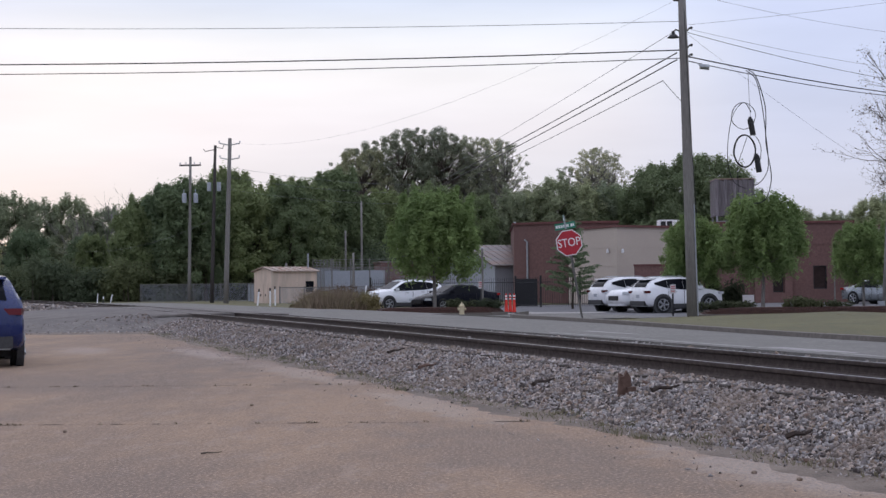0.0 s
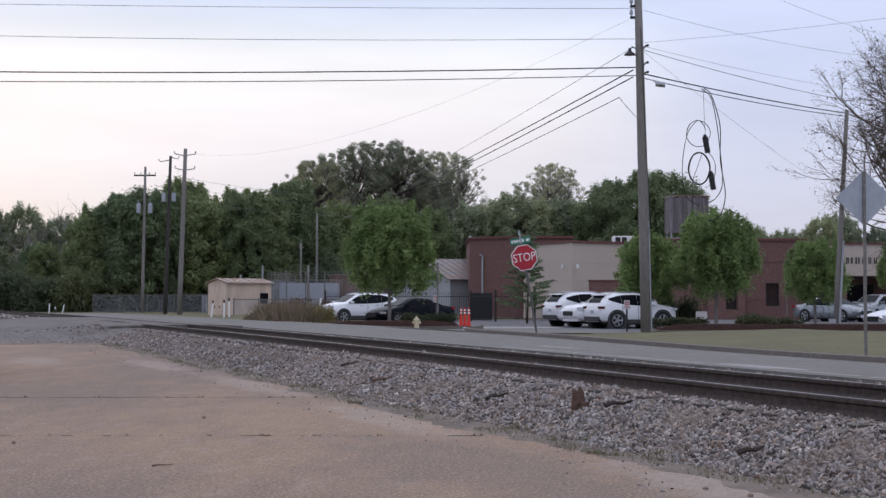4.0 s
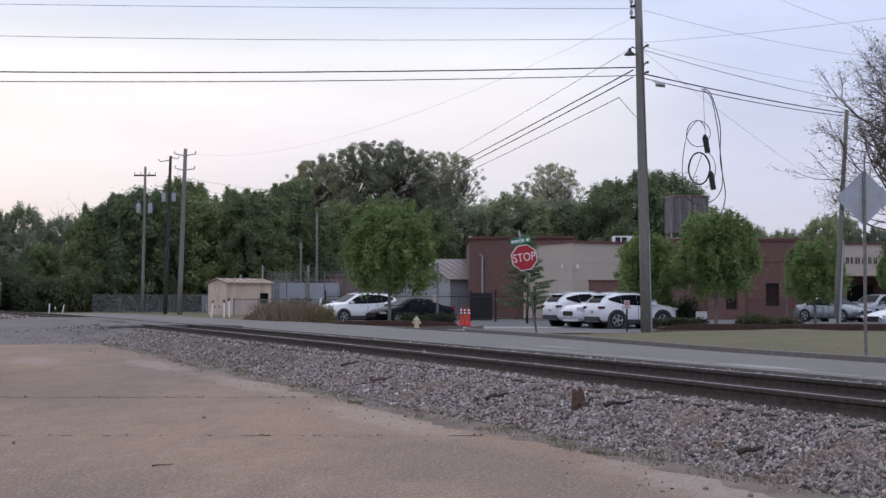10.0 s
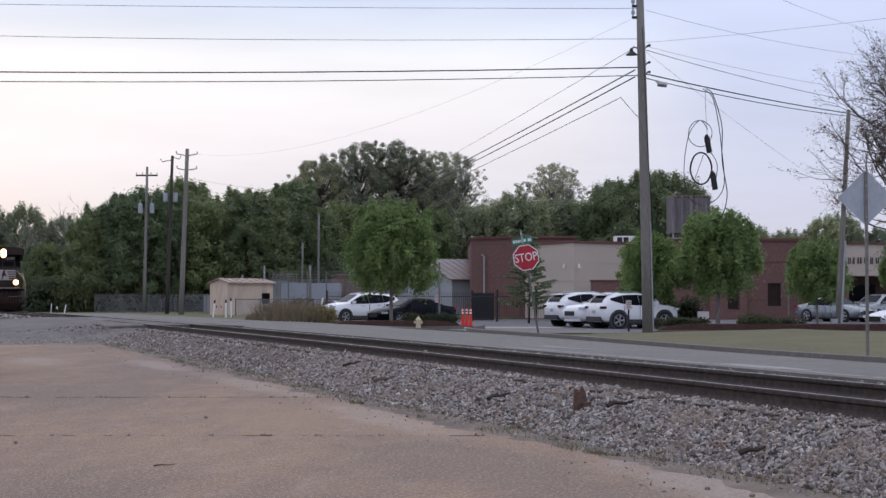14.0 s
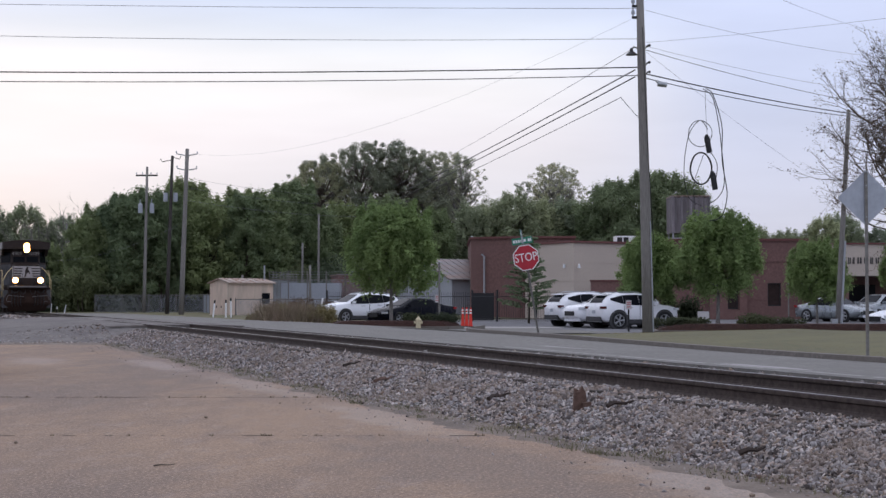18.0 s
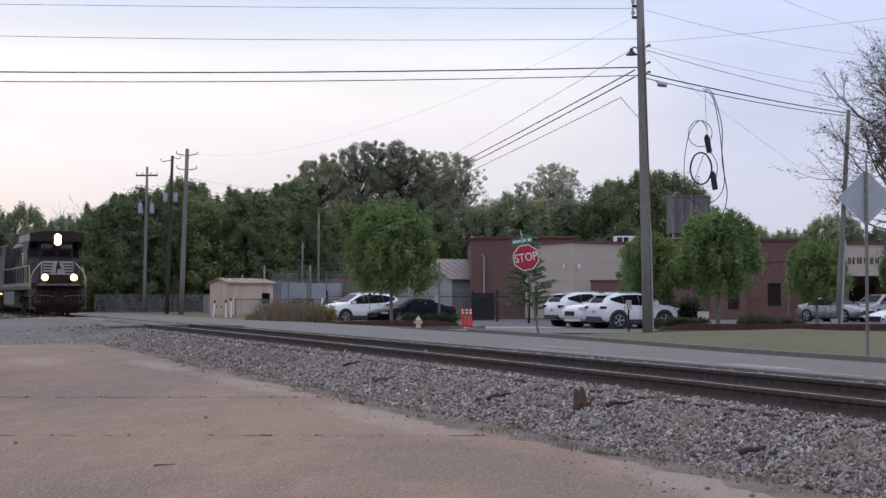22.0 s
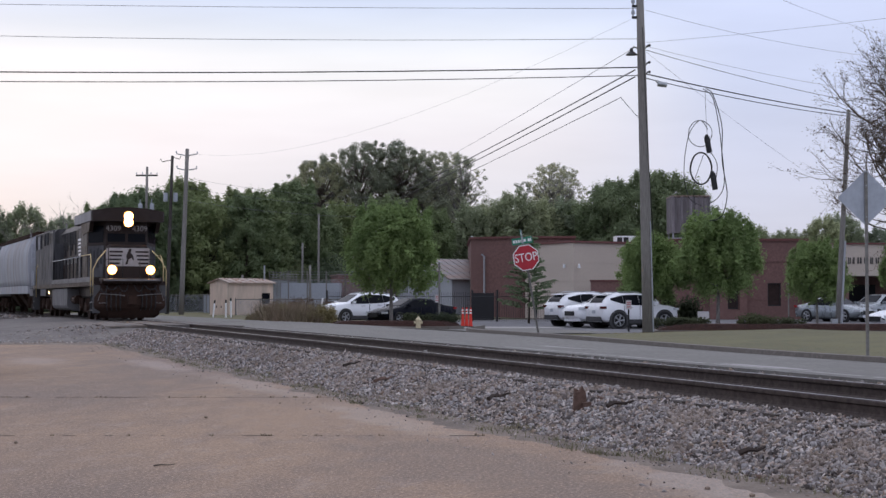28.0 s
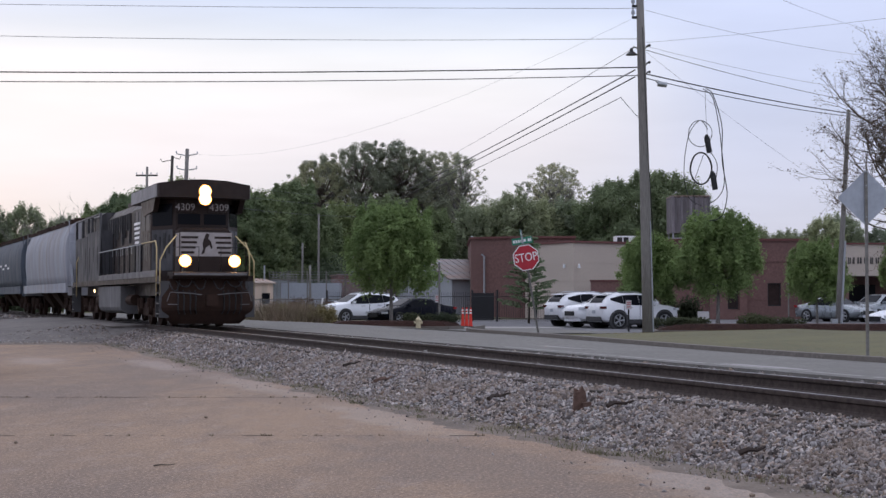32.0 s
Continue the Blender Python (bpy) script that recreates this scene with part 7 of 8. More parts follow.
def car(label, stations, paint, at, k=(1, 1, 1), clad=True, wheel_r=0.37, base=(-1.36, 1.40), glass=(-1.80, 1.04), roof_rails=False, group="parked cars", lamp_rear=None):
    """A car in parts, +x forward, at its true size; stations: x, sill, belt and roof heights, and half widths."""
    ob = thing("car", label, "car", at, group=group)
    st = [(x * k[0], a * k[2], b * k[2], c * k[2], w0 * k[1], w1 * k[1], w2 * k[1]) for x, a, b, c, w0, w1, w2 in stations]

    def val(x):
        for p, q in zip(st, st[1:]):
            if x <= q[0]:
                f = max(0.0, (x - p[0]) / (q[0] - p[0]))
                return [p[i] + (q[i] - p[i]) * f for i in range(7)]
        return list(st[-1])

    bm = bmesh.new()
    rings = []
    for x, zb, zl, zt, w0, w1, w2 in st:
        half = [(w0 * 0.92, zb), (w0, zb + 0.10), (w0 * 1.005, (zb + zl) / 2), (w1, zl), (w2 + (w1 - w2) * 0.12, zt - 0.05), (w2 * 0.72, zt)]
        rings.append([(x, y, z) for y, z in half] + [(x, -y, z) for y, z in half[::-1]])
    loft(bm, rings)
    part("body", bm, paint, ob, smooth=True)
    g0, g1 = glass[0] * k[0], glass[1] * k[0]
    cuts = [g0, g0 + (g1 - g0) * 0.27, g0 + (g1 - g0) * 0.60, g1]
    for s in (-1, 1):
        for a, b in zip(cuts, cuts[1:]):
            bm = bmesh.new()
            rows = []
            for i in range(4):
                x = a + 0.006 + (b - a - 0.012) * i / 3
                v = val(x)
                top = v[3] - 0.07
                rise = 0.15 * max(0.0, min(1.0, (g0 + 0.95 - x) / 0.95)) ** 1.4 if stations is SUV else 0.0
                lo, hi = v[2] + 0.02 + rise, max(v[2] + 0.06 + rise, top - 0.02 - rise * 0.5)
                f1 = (lo - v[2]) / max(0.05, v[3] - 0.05 - v[2])
                f2 = (hi - v[2]) / max(0.05, v[3] - 0.05 - v[2])
                edge = v[6] + (v[5] - v[6]) * 0.12
                rows.append([(x, s * (v[5] + (edge - v[5]) * f1 + 0.012), lo), (x, s * (v[5] + (edge - v[5]) * f2 + 0.012), hi)])
            grid(bm, rows)
            part("side_window", bm, M_GLASS, ob)
    # windscreen and rear window
    for xa, xb, name in ((st[7][0] - 0.06, st[6][0] + 0.05, "windscreen"), ((st[1][0] + 0.05, st[3][0] - 0.05, "rear_window") if stations is SUV else (st[3][0] + 0.05, st[4][0] - 0.04, "rear_window"))):
        bm = bmesh.new()
        rows = []
        for i in range(7):
            x = xa + (xb - xa) * i / 6
            v = val(x)
            w = v[6] * 0.80
            rows.append([(x, y, v[3] + (0.014 if abs(y) < w else 0.004)) for y in (-w, -w * 0.88, -w / 2, 0, w / 2, w * 0.88, w)])
        grid(bm, rows)
        part(name, bm, M_GLASS, ob)
    hw = st[4][4]
    for x in (base[0] * k[0], base[1] * k[0]):
        for s in (-1, 1):
            bm = bmesh.new()
            rod(bm, (x, s * (hw - 0.12), wheel_r), (x, s * (hw + 0.014), wheel_r), wheel_r + (0.115 if clad else 0.05), n=20)
            part("wheel_arch", bm, M_PLASTIC if clad else M_BLACKM, ob)
            bm = bmesh.new()
            rod(bm, (x, s * (hw - 0.20), wheel_r), (x, s * (hw + 0.02), wheel_r), wheel_r, n=22)
            w = part("tyre", bm, M_RUBBER, ob, bevel=0.015)
            bm = bmesh.new()
            yy = s * (hw + 0.024)
            rod(bm, (x, yy - s * 0.01, wheel_r), (x, yy, wheel_r), wheel_r * 0.20, n=10)
            for i in range(5):
                a = i * math.tau / 5
                c, d = math.cos(a), math.sin(a)
                rod(bm, (x + c * 0.04, yy, wheel_r + d * 0.04), (x + c * wheel_r * 0.66, yy, wheel_r + d * wheel_r * 0.66), 0.035, 0.05, n=5)
            for i in range(16):
                a, b = i * math.tau / 16, (i + 1) * math.tau / 16
                rod(bm, (x + math.cos(a) * wheel_r * 0.68, yy, wheel_r + math.sin(a) * wheel_r * 0.68), (x + math.cos(b) * wheel_r * 0.68, yy, wheel_r + math.sin(b) * wheel_r * 0.68), 0.018, n=4)
            part("rim", bm, M_ALLOY, w, "alloy rim")
    # lamps, bumpers, grille, mirrors, plates left blank
    fr, rr = st[-3], st[1]
    for s in (-1, 1):
        bm = bmesh.new()
        box(bm, -0.17, 0.17, -0.17, 0.17, -0.06, 0.06)
        part("headlight", bm, M_LAMPC, ob, "clear headlight", bevel=0.03, m=pose(fr[0] + 0.02, s * (fr[4] - 0.16), fr[2] - 0.06, 0, 0, -s * 30))
        bm = bmesh.new()
        box(bm, -0.16, 0.10, -0.17, 0.14, -0.06, 0.06)
        part("tail_light", bm, lamp_rear or M_LAMPR, ob, "red tail light", bevel=0.03, m=pose(rr[0] + 0.09, s * (rr[4] - 0.13), rr[2] - 0.06, 0, 0, s * 14))
        bm = bmesh.new()
        box(bm, -0.06, 0.06, -0.11, 0.11, -0.07, 0.07)
        part("door_mirror", bm, paint, ob, bevel=0.025, m=pose(st[7][0] - 0.32, s * (st[7][5] + 0.12), st[7][2] + 0.10))
    if stations is SUV:
        bm = bmesh.new()
        slab(bm, [(-0.16, -0.01), (0.22, 0.02), (0.22, 0.05), (-0.14, 0.035)], -st[3][6] * 0.92, st[3][6] * 0.92)
        part("spoiler", bm, paint, ob, bevel=0.01, m=pose(st[3][0] - 0.02, 0, st[3][3] - 0.005))
        bm = bmesh.new()
        box(bm, -0.05, 0.06, -0.66, 0.66, -0.05, 0.04)
        part("skid_plate", bm, M_GALV, ob, "pale lower bumper insert", bevel=0.02, m=pose(st[1][0] + 0.0, 0, st[1][1] - 0.06))
    for s in (-1, 1):
        for xx in (cuts[1] + 0.34, cuts[2] + 0.40):
            v = val(xx)
            bm = bmesh.new()
            box(bm, -0.10, 0.10, -0.02, 0.02, -0.018, 0.018)
            part("door_handle", bm, M_ALLOY if clad else paint, ob, bevel=0.008, m=pose(xx, s * (v[5] + 0.02), v[2] - 0.10))
        for xx in cuts[1:3]:
            v = val(xx)
            bm = bmesh.new()
            box(bm, -0.009, 0.009, -0.006, 0.006, v[1] + 0.12, v[2] - 0.01)
            part("door_gap", bm, M_BLACKM, ob, m=pose(xx, s * (v[4] + 0.004), 0))
    bm = bmesh.new()
    box(bm, -0.06, 0.04, -0.42, 0.42, -0.11, 0.11)
    part("grille", bm, M_BLACKM, ob, "dark grille", bevel=0.02, m=pose(st[-1][0] + 0.0, 0, (st[-1][1] + st[-1][2]) / 2 + 0.02))
    for x, zz, n in ((st[-2][0] - 0.14, st[-2][1] - 0.02, "front_bumper"), (st[1][0] + 0.02, st[1][1] + 0.04, "rear_bumper")):
        bm = bmesh.new()
        box(bm, -0.12, 0.10, -0.70, 0.70, -0.12, 0.10 if clad else 0.03)
        part(n, bm, M_PLASTIC if clad else paint, ob, bevel=0.04, m=pose(x, 0, zz))
    bm = bmesh.new()
    box(bm, -0.012, 0.0, -0.16, 0.16, -0.075, 0.075)
    part("plate", bm, M_SIGNBACK, ob, "blank pale plate", m=pose(st[1][0] - 0.045, 0, st[1][2] - 0.26))
    bm = bmesh.new()
    box(bm, base[0] * k[0], base[1] * k[0], -hw * 0.85, hw * 0.85, 0.17, 0.32)
    part("underbody", bm, M_BLACKM, ob)
    if clad:
        for s in (-1, 1):
            bm = bmesh.new()
            box(bm, base[0] * k[0] + 0.3, base[1] * k[0] - 0.3, s * (hw - 0.06), s * (hw + 0.018), 0.24, 0.43)
            part("sill_cladding", bm, M_PLASTIC, ob, "dark plastic cladding", bevel=0.02)
    if roof_rails:
        for s in (-1, 1):
            bm = bmesh.new()
            y = s * (st[4][6] * 0.86)
            tube(bm, [(st[3][0], y, st[3][3] - 0.02), (st[4][0] - 0.3, y, st[4][3] + 0.04), (st[5][0], y, st[5][3] + 0.04), (st[6][0], y, st[6][3] - 0.01)], 0.018, 5)
            part("roof_rail", bm, M_GALV, ob)
    return ob


PZ = 0.055
car("white compact sport-utility car with dark cladding, parked nose-in at an angle", SUV, M_CARWHITE, pose(8.85, 66.9, PZ, 0, 0, 22), (0.88, 1, 1.0), roof_rails=True, wheel_r=0.39, lamp_rear=M_LAMPD, group="white cars in the car park")
car("white crossover backed in, its dark grille facing the street", SUV, M_CARWHITE, pose(8.2, 69.3, PZ, 0, 0, 206), (1.03, 1.02, 1.02), clad=False, group="white cars in the car park")
car("white family sport-utility car with tinted windows, parked nose-in", SUV, M_CARWHITE, pose(7.45, 72.2, PZ, 0, 0, 24), (0.98, 1.02, 1.03), clad=True, roof_rails=True, lamp_rear=M_LAMPD, group="white cars in the car park")
car("black four-door sedan parked at the planting bed", SEDAN, M_CARBLACK, pose(-1.75, 75.5, PZ, 0, 0, 216), (1.0, 1, 1.0), clad=False, wheel_r=0.33, glass=(-1.35, 0.95))
car("white sport-utility car with black roof pillars behind tall weeds", SUV, M_CARWHITE, pose(-4.95, 82.0, PZ, 0, 0, 216), (1.08, 1, 1.03), clad=True, roof_rails=True)
car("silver sedan with a wide chrome grille", SEDAN, M_CARSILVER, pose(23.6, 85.5, PZ, 0, 0, -56), (1.03, 1.02, 1.03), clad=False, glass=(-1.35, 0.95))
car("silver sport-utility car beside the sedan", SUV, M_CARSILVER, pose(27.0, 88.0, PZ, 0, 0, -140), (1, 1, 1), clad=False)
car("white low car at the street side of the car park", SEDAN, M_CARWHITE, pose(20.7, 61.5, PZ, 0, 0, -160), (1, 1, 0.95), clad=False, glass=(-1.35, 0.95))
car("blue sport-utility car seen from behind on the lot", SUV, M_CARBLUE, pose(-10.40, 27.9, 0.0, 0, 0, 113), (1.04, 1.0, 1.06), clad=True, group="", lamp_rear=M_LAMPB)


# ---- the train: a locomotive and two covered hoppers; +x runs ahead, z = 0 at the rail head ----
def wheelset(parent, x, r=0.5):
    bm = bmesh.new()
    for s in (-1, 1):
        rod(bm, (x, s * 0.70, r), (x, s * 0.83, r), r, n=24)
        rod(bm, (x, s * 0.66, r), (x, s * 0.70, r), r + 0.025, n=24)
    rod(bm, (x, -0.9, r), (x, 0.9, r), 0.09, n=10)
    part("wheelset", bm, M_GRIME, parent, "steel wheels on an axle")


def truck(parent, x, axles, name="truck", spread=1.65):
    n = len(axles)
    bm = bmesh.new()
    for s in (-1, 1):
        l = spread * (n - 1) / 2 + 0.55
        prof = [(-l, .42), (-l + .3, .36), (-.35, .30), (.35, .30), (l - .3, .36), (l, .42), (l, .62), (l - .35, .70), (.5, .80), (-.5, .80), (-l + .35, .70), (-l, .62)]
        slab(bm, [(x + a, b) for a, b in prof], s * 0.95, s * 1.10)
    box(bm, x - 0.45, x + 0.45, -1.0, 1.0, 0.45, 0.75)
    t = part(name, bm, M_GRIME, parent, "grimy cast truck frame", bevel=0.02)
    for s in (-1, 1):
        for a in axles:
            bm = bmesh.new()
            rod(bm, (x + a, s * 1.08, 0.5), (x + a, s * 1.24, 0.5), 0.16, 0.13, n=10)
            part("axle_box", bm, M_GRIME, t)
            for q in (-0.3, 0.3):
                bm = bmesh.new()
                rod(bm, (x + a + q, s * 1.14, 0.58), (x + a + q, s * 1.14, 0.92), 0.085, n=8)
                part("spring", bm, M_GRIME, t)
    for a in axles:
        wheelset(t, x + a)


def coupler(parent, x, s):
    bm = bmesh.new()
    box(bm, x, x + s * 0.5, -0.09, 0.09, 0.75, 0.95)
    box(bm, x + s * 0.42, x + s * 0.72, -0.17, 0.17, 0.68, 1.02)
    part("coupler", bm, M_GRIME, parent, "steel knuckle coupler", bevel=0.02)


def rails_of(parent, pts, r, material, name="handrail", label=""):
    bm = bmesh.new()
    tube(bm, pts, r, 6)
    return part(name, bm, material, parent, label, smooth=True)


def make_locomotive():
    ob = thing("locomotive", "black diesel freight locomotive with white nose band and lit headlights", "locomotive")
    # underframe with its sill
    bm = bmesh.new()
    box(bm, -20.0, 0.80, -1.5, 1.5, 1.42, 1.62)
    box(bm, -19.5, 0.6, -0.9, 0.9, 1.0, 1.42)
    part("underframe", bm, M_LOCO, ob, bevel=0.02)
    for s in (-1, 1):
        bm = bmesh.new()
        box(bm, -12.1, 0.2, s * 1.502, s * 1.53, 1.60, 1.80)
        part("sill_stripe", bm, M_SILL, ob, "pale dusty toe board")
    # fuel tank
    bm = bmesh.new()
    slab_pts = [(-1.44, .58), (-1.38, .46), (-1.22, .38), (-1.0, .34), (1.0, .34), (1.22, .38), (1.38, .46), (1.44, .58), (1.44, 1.36), (-1.44, 1.36)]
    a = [(-12.4, y, z) for y, z in slab_pts]
    b = [(-7.1, y, z) for y, z in slab_pts]
    loft(bm, [a, b])
    part("fuel_tank", bm, M_TANKG, ob, "dusty grey fuel tank", bevel=0.03)
    for x in (-12.9, -6.6):
        bm = bmesh.new()
        rod(bm, (x, -1.15, 0.85), (x + (1.1 if x > -8 else -1.1), -1.15, 0.85), 0.2, n=12)
        part("air_reservoir", bm, M_GRIME, ob)
    truck(ob, -2.6, (-1.9, 0.0, 1.9), spread=1.9)
    truck(ob, -16.2, (-1.9, 0.0, 1.9), spread=1.9)
    # pilot, anticlimber and steps at the front
    bm = bmesh.new()
    rings = []
    for z, w, x1 in ((0.10, 1.08, 0.86), (0.22, 1.22, 0.95), (0.52, 1.43, 1.12), (0.62, 1.47, 1.14), (0.95, 1.44, 1.10), (1.30, 1.40, 0.98), (1.52, 1.40, 0.95)):
        rings.append([(0.62, -w, z), (0.62, w, z), (x1 - 0.22, w, z), (x1, w * 0.72, z), (x1 + 0.03, 0, z), (x1, -w * 0.72, z), (x1 - 0.22, -w, z)])
    loft(bm, rings)
    part("pilot", bm, M_GRIME, ob, "dark snow-plough pilot", bevel=0.03)
    bm = bmesh.new()
    slab(bm, [(0.5, 1.52), (1.25, 1.52), (1.35, 1.60), (1.35, 1.70), (1.25, 1.74), (0.5, 1.74)], -1.2, 1.2)
    part("anticlimber", bm, M_LOCO, ob, bevel=0.03)
    bm = bmesh.new()
    box(bm, 1.351, 1.365, -1.15, 1.15, 1.63, 1.70)
    part("anticlimber_stripe", bm, M_SILL, ob, "dusty white edge stripe")
    coupler(ob, 0.9, 1)
    coupler(ob, -20.0, -1)
    for s in (-1, 1):
        for x0, d in ((0.30, 1), (-19.95, -1)):
            bm = bmesh.new()
            box(bm, x0 - 0.08, x0 + 0.58, min(s * 1.2, s * 1.22), max(s * 1.2, s * 1.22), 0.3, 1.45)
            sw = part("step_well", bm, M_GRIME, ob, "grimy boarding steps")
            for q in (x0 - 0.08, x0 + 0.55):
                bm = bmesh.new()
                box(bm, q, q + 0.03, min(s * 1.22, s * 1.52), max(s * 1.22, s * 1.52), 0.3, 1.45)
                part("side_plate", bm, M_LOCOG, sw)
            for z in (0.42, 0.75, 1.08, 1.4):
                bm = bmesh.new()
                box(bm, x0 - 0.05, x0 + 0.55, min(s * 1.22, s * 1.52), max(s * 1.22, s * 1.52), z - 0.02, z + 0.02)
                part("tread", bm, M_LOCOG, sw)
        for y in (0.45, 0.62, 0.82, 1.0):
            bm = bmesh.new()
            tube(bm, [(1.1, s * y, 1.15), (1.25, s * y, 0.95), (1.22, s * y, 0.55), (1.12, s * (y - 0.05), 0.42)], 0.025, 6)
            part("air_hose", bm, M_BLACKM, ob)
        for y0, y1, drop in ((0.12, 0.50, 0.28), (0.55, 1.05, 0.20), (0.95, 1.28, 0.33)):
            bm = bmesh.new()
            tube(bm, [(1.16, s * y0, 1.46), (1.30, s * (y0 * 0.75 + y1 * 0.25), 1.46 - drop * 0.8), (1.32, s * (y0 + y1) / 2, 1.46 - drop), (1.28, s * (y0 * 0.25 + y1 * 0.75), 1.46 - drop * 0.8), (1.14, s * y1, 1.44)], 0.022, 6)
            part("jumper_cable", bm, M_BLACKM, ob, smooth=True)
        bm = bmesh.new()
        tube(bm, [(1.18, s * 0.25, 1.02), (1.30, s * 0.6, 1.06), (1.24, s * 1.25, 1.10), (1.20, s * 1.34, 0.82)], 0.016, 5)
        part("cut_lever", bm, M_SILL, ob, "worn steel cut lever")
        bm = bmesh.new()
        tube(bm, [(1.05, s * 1.28, 0.72), (1.20, s * 1.26, 0.72), (1.20, s * 1.02, 0.72), (1.12, s * 1.0, 0.72)], 0.014, 5)
        part("grab_iron", bm, M_SILL, ob)
        bm = bmesh.new()
        rod(bm, (1.05, s * 0.95, 1.25), (1.20, s * 0.95, 1.25), 0.10, n=10)
        part("step_light", bm, M_GRIME, ob)
    # nose
    bm = bmesh.new()
    rings = []
    for x, w, z1 in ((0.0, 0.86, 3.18), (0.45, 0.86, 3.14), (0.65, 0.84, 3.08)):
        rings.append([(x, -w, 1.62), (x, w, 1.62), (x, w, z1 - 0.12), (x, w - 0.12, z1), (x, -w + 0.12, z1), (x, -w, z1 - 0.12)])
    loft(bm, rings)
    part("nose", bm, M_LOCO, ob, bevel=0.02)
    bm = bmesh.new()
    box(bm, 0.652, 0.660, -0.83, 0.83, 2.24, 3.00)
    part("nose_band", bm, M_NOSEW, ob, "white band across the nose")
    for s in (-1, 1):
        bm = bmesh.new()
        box(bm, 0.15, 0.65, s * 0.862, s * 0.868, 2.24, 2.98)
        part("nose_band", bm, M_NOSEW, ob, "white band across the nose")
        for i, z in enumerate((2.36, 2.52, 2.68, 2.84)):
            y0, y1 = (0.26 + 0.04 * (3 - i), 0.80)
            bm = bmesh.new()
            box(bm, 0.661, 0.668, min(s * y0, s * y1), max(s * y0, s * y1), z - 0.035, z + 0.035)
            part("nose_stripe", bm, M_LOCO, ob, "black stripe")
    # emblem: a plain dark upright shape on the band
    bm = bmesh.new()
    pr = [(-0.17, 2.30), (-0.06, 2.34), (-0.02, 2.52), (0.10, 2.60), (0.16, 2.48), (0.20, 2.52), (0.15, 2.70), (0.06, 2.80), (0.10, 2.94), (0.0, 2.98), (-0.06, 2.84), (-0.12, 2.66), (-0.10, 2.48)]
    a = [bm.verts.new((0.661, y, z)) for y, z in pr]
    b = [bm.verts.new((0.669, y, z)) for y, z in pr]
    for i in range(len(pr)):
        j = (i + 1) % len(pr)
        bm.faces.new((a[i], a[j], b[j], b[i]))
    bm.faces.new(b)
    bm.faces.new(a[::-1])
    part("emblem", bm, M_LOCO, ob, "plain dark emblem on the white band")
    # cab: plan with slanted corners, dark glass all round
    plan = [(0.0, -0.86), (0.0, 0.86), (-1.15, 1.44), (-3.0, 1.44), (-3.0, -1.44), (-1.15, -1.44)]
    bm = bmesh.new()
    prism(bm, plan[::-1], 1.62, 3.28)
    part("cab", bm, M_LOCO, ob, "black cab", bevel=0.015)
    bm = bmesh.new()
    top_plan = [(x * 0.98 - 0.06, y * 0.975) for x, y in plan]
    lo = [(x, y, 3.28) for x, y in plan[::-1]]
    hi = [(x, y, 4.30) for x, y in top_plan[::-1]]
    loft(bm, [lo, hi])
    part("cab_upper", bm, M_LOCO, ob, "black cab upper part", bevel=0.01)
    # windows as panes set 1 cm proud
    for s in (-1, 1):
        bm = bmesh.new()
        box(bm, -0.03, 0.012, min(s * 0.06, s * 0.78), max(s * 0.06, s * 0.78), 3.28, 3.62)
        part("windscreen", bm, M_GLASS, ob)
        c, d = Vector((-0.05, s * 0.86, 0)), Vector((-1.15, s * 1.42, 0))
        nrm = Vector((0.45, s * 0.89, 0)).normalized() * 0.03
        bm = bmesh.new()
        vs = [bm.verts.new(c.lerp(d, k) + nrm + Vector((0, 0, z))) for k, z in ((0.08, 3.25), (0.92, 3.25), (0.92, 3.95), (0.08, 3.95))]
        bm.faces.new(vs)
        part("corner_window", bm, M_GLASS, ob)
        # dusty panel with dark slots on the slanted cab corner
        out = Vector((0.45, s * 0.89, 0)).normalized()
        for k0, k1, z0, z1, off, mtl, nm in ((0.06, 0.94, 1.80, 3.12, 0.036, M_DUST, "corner_panel"), (0.16, 0.24, 2.35, 2.95, 0.050, M_BLACKM, "corner_slot"),
                                             (0.34, 0.44, 2.20, 3.02, 0.050, M_BLACKM, "corner_slot"), (0.56, 0.62, 2.30, 2.90, 0.050, M_BLACKM, "corner_slot"), (0.74, 0.84, 2.10, 2.98, 0.050, M_BLACKM, "corner_slot")):
            bm = bmesh.new()
            p, q = c.lerp(d, k0), c.lerp(d, k1)
            prism(bm, [(v.x, v.y) for v in (p, q, q + out * off, p + out * off)], z0, z1)
            part(nm, bm, mtl, ob)
        for x0, x1 in ((-1.95, -1.3), (-2.75, -2.1)):
            bm = bmesh.new()
            box(bm, x0, x1, s * 1.40, s * 1.446, 3.15, 3.95)
            part("side_window", bm, M_BLACKM, ob)
        # number board with its figures
        bm = bmesh.new()
        box(bm, -0.05, 0.035, min(s * 0.20, s * 0.84), max(s * 0.20, s * 0.84), 3.68, 3.98)
        nb = part("number_board", bm, M_LOCO, ob, "black number board")
        lettering("figures", "4309", 0.32, M_NOSEW, nb, pose(0.040, s * 0.55, 3.83, 90, 0, 90), "white figures", 0.002)
    # roof with the deep sloped visor edges
    bm = bmesh.new()
    rings = []
    for x, w in ((0.42, 1.46), (0.30, 1.50), (-4.5, 1.50)):
        rings.append([(x, -w, 4.12), (x, w, 4.12), (x, w, 4.56), (x, w * 0.5, 4.68), (x, 0, 4.71), (x, -w * 0.5, 4.68), (x, -w, 4.56)])
    loft(bm, rings)
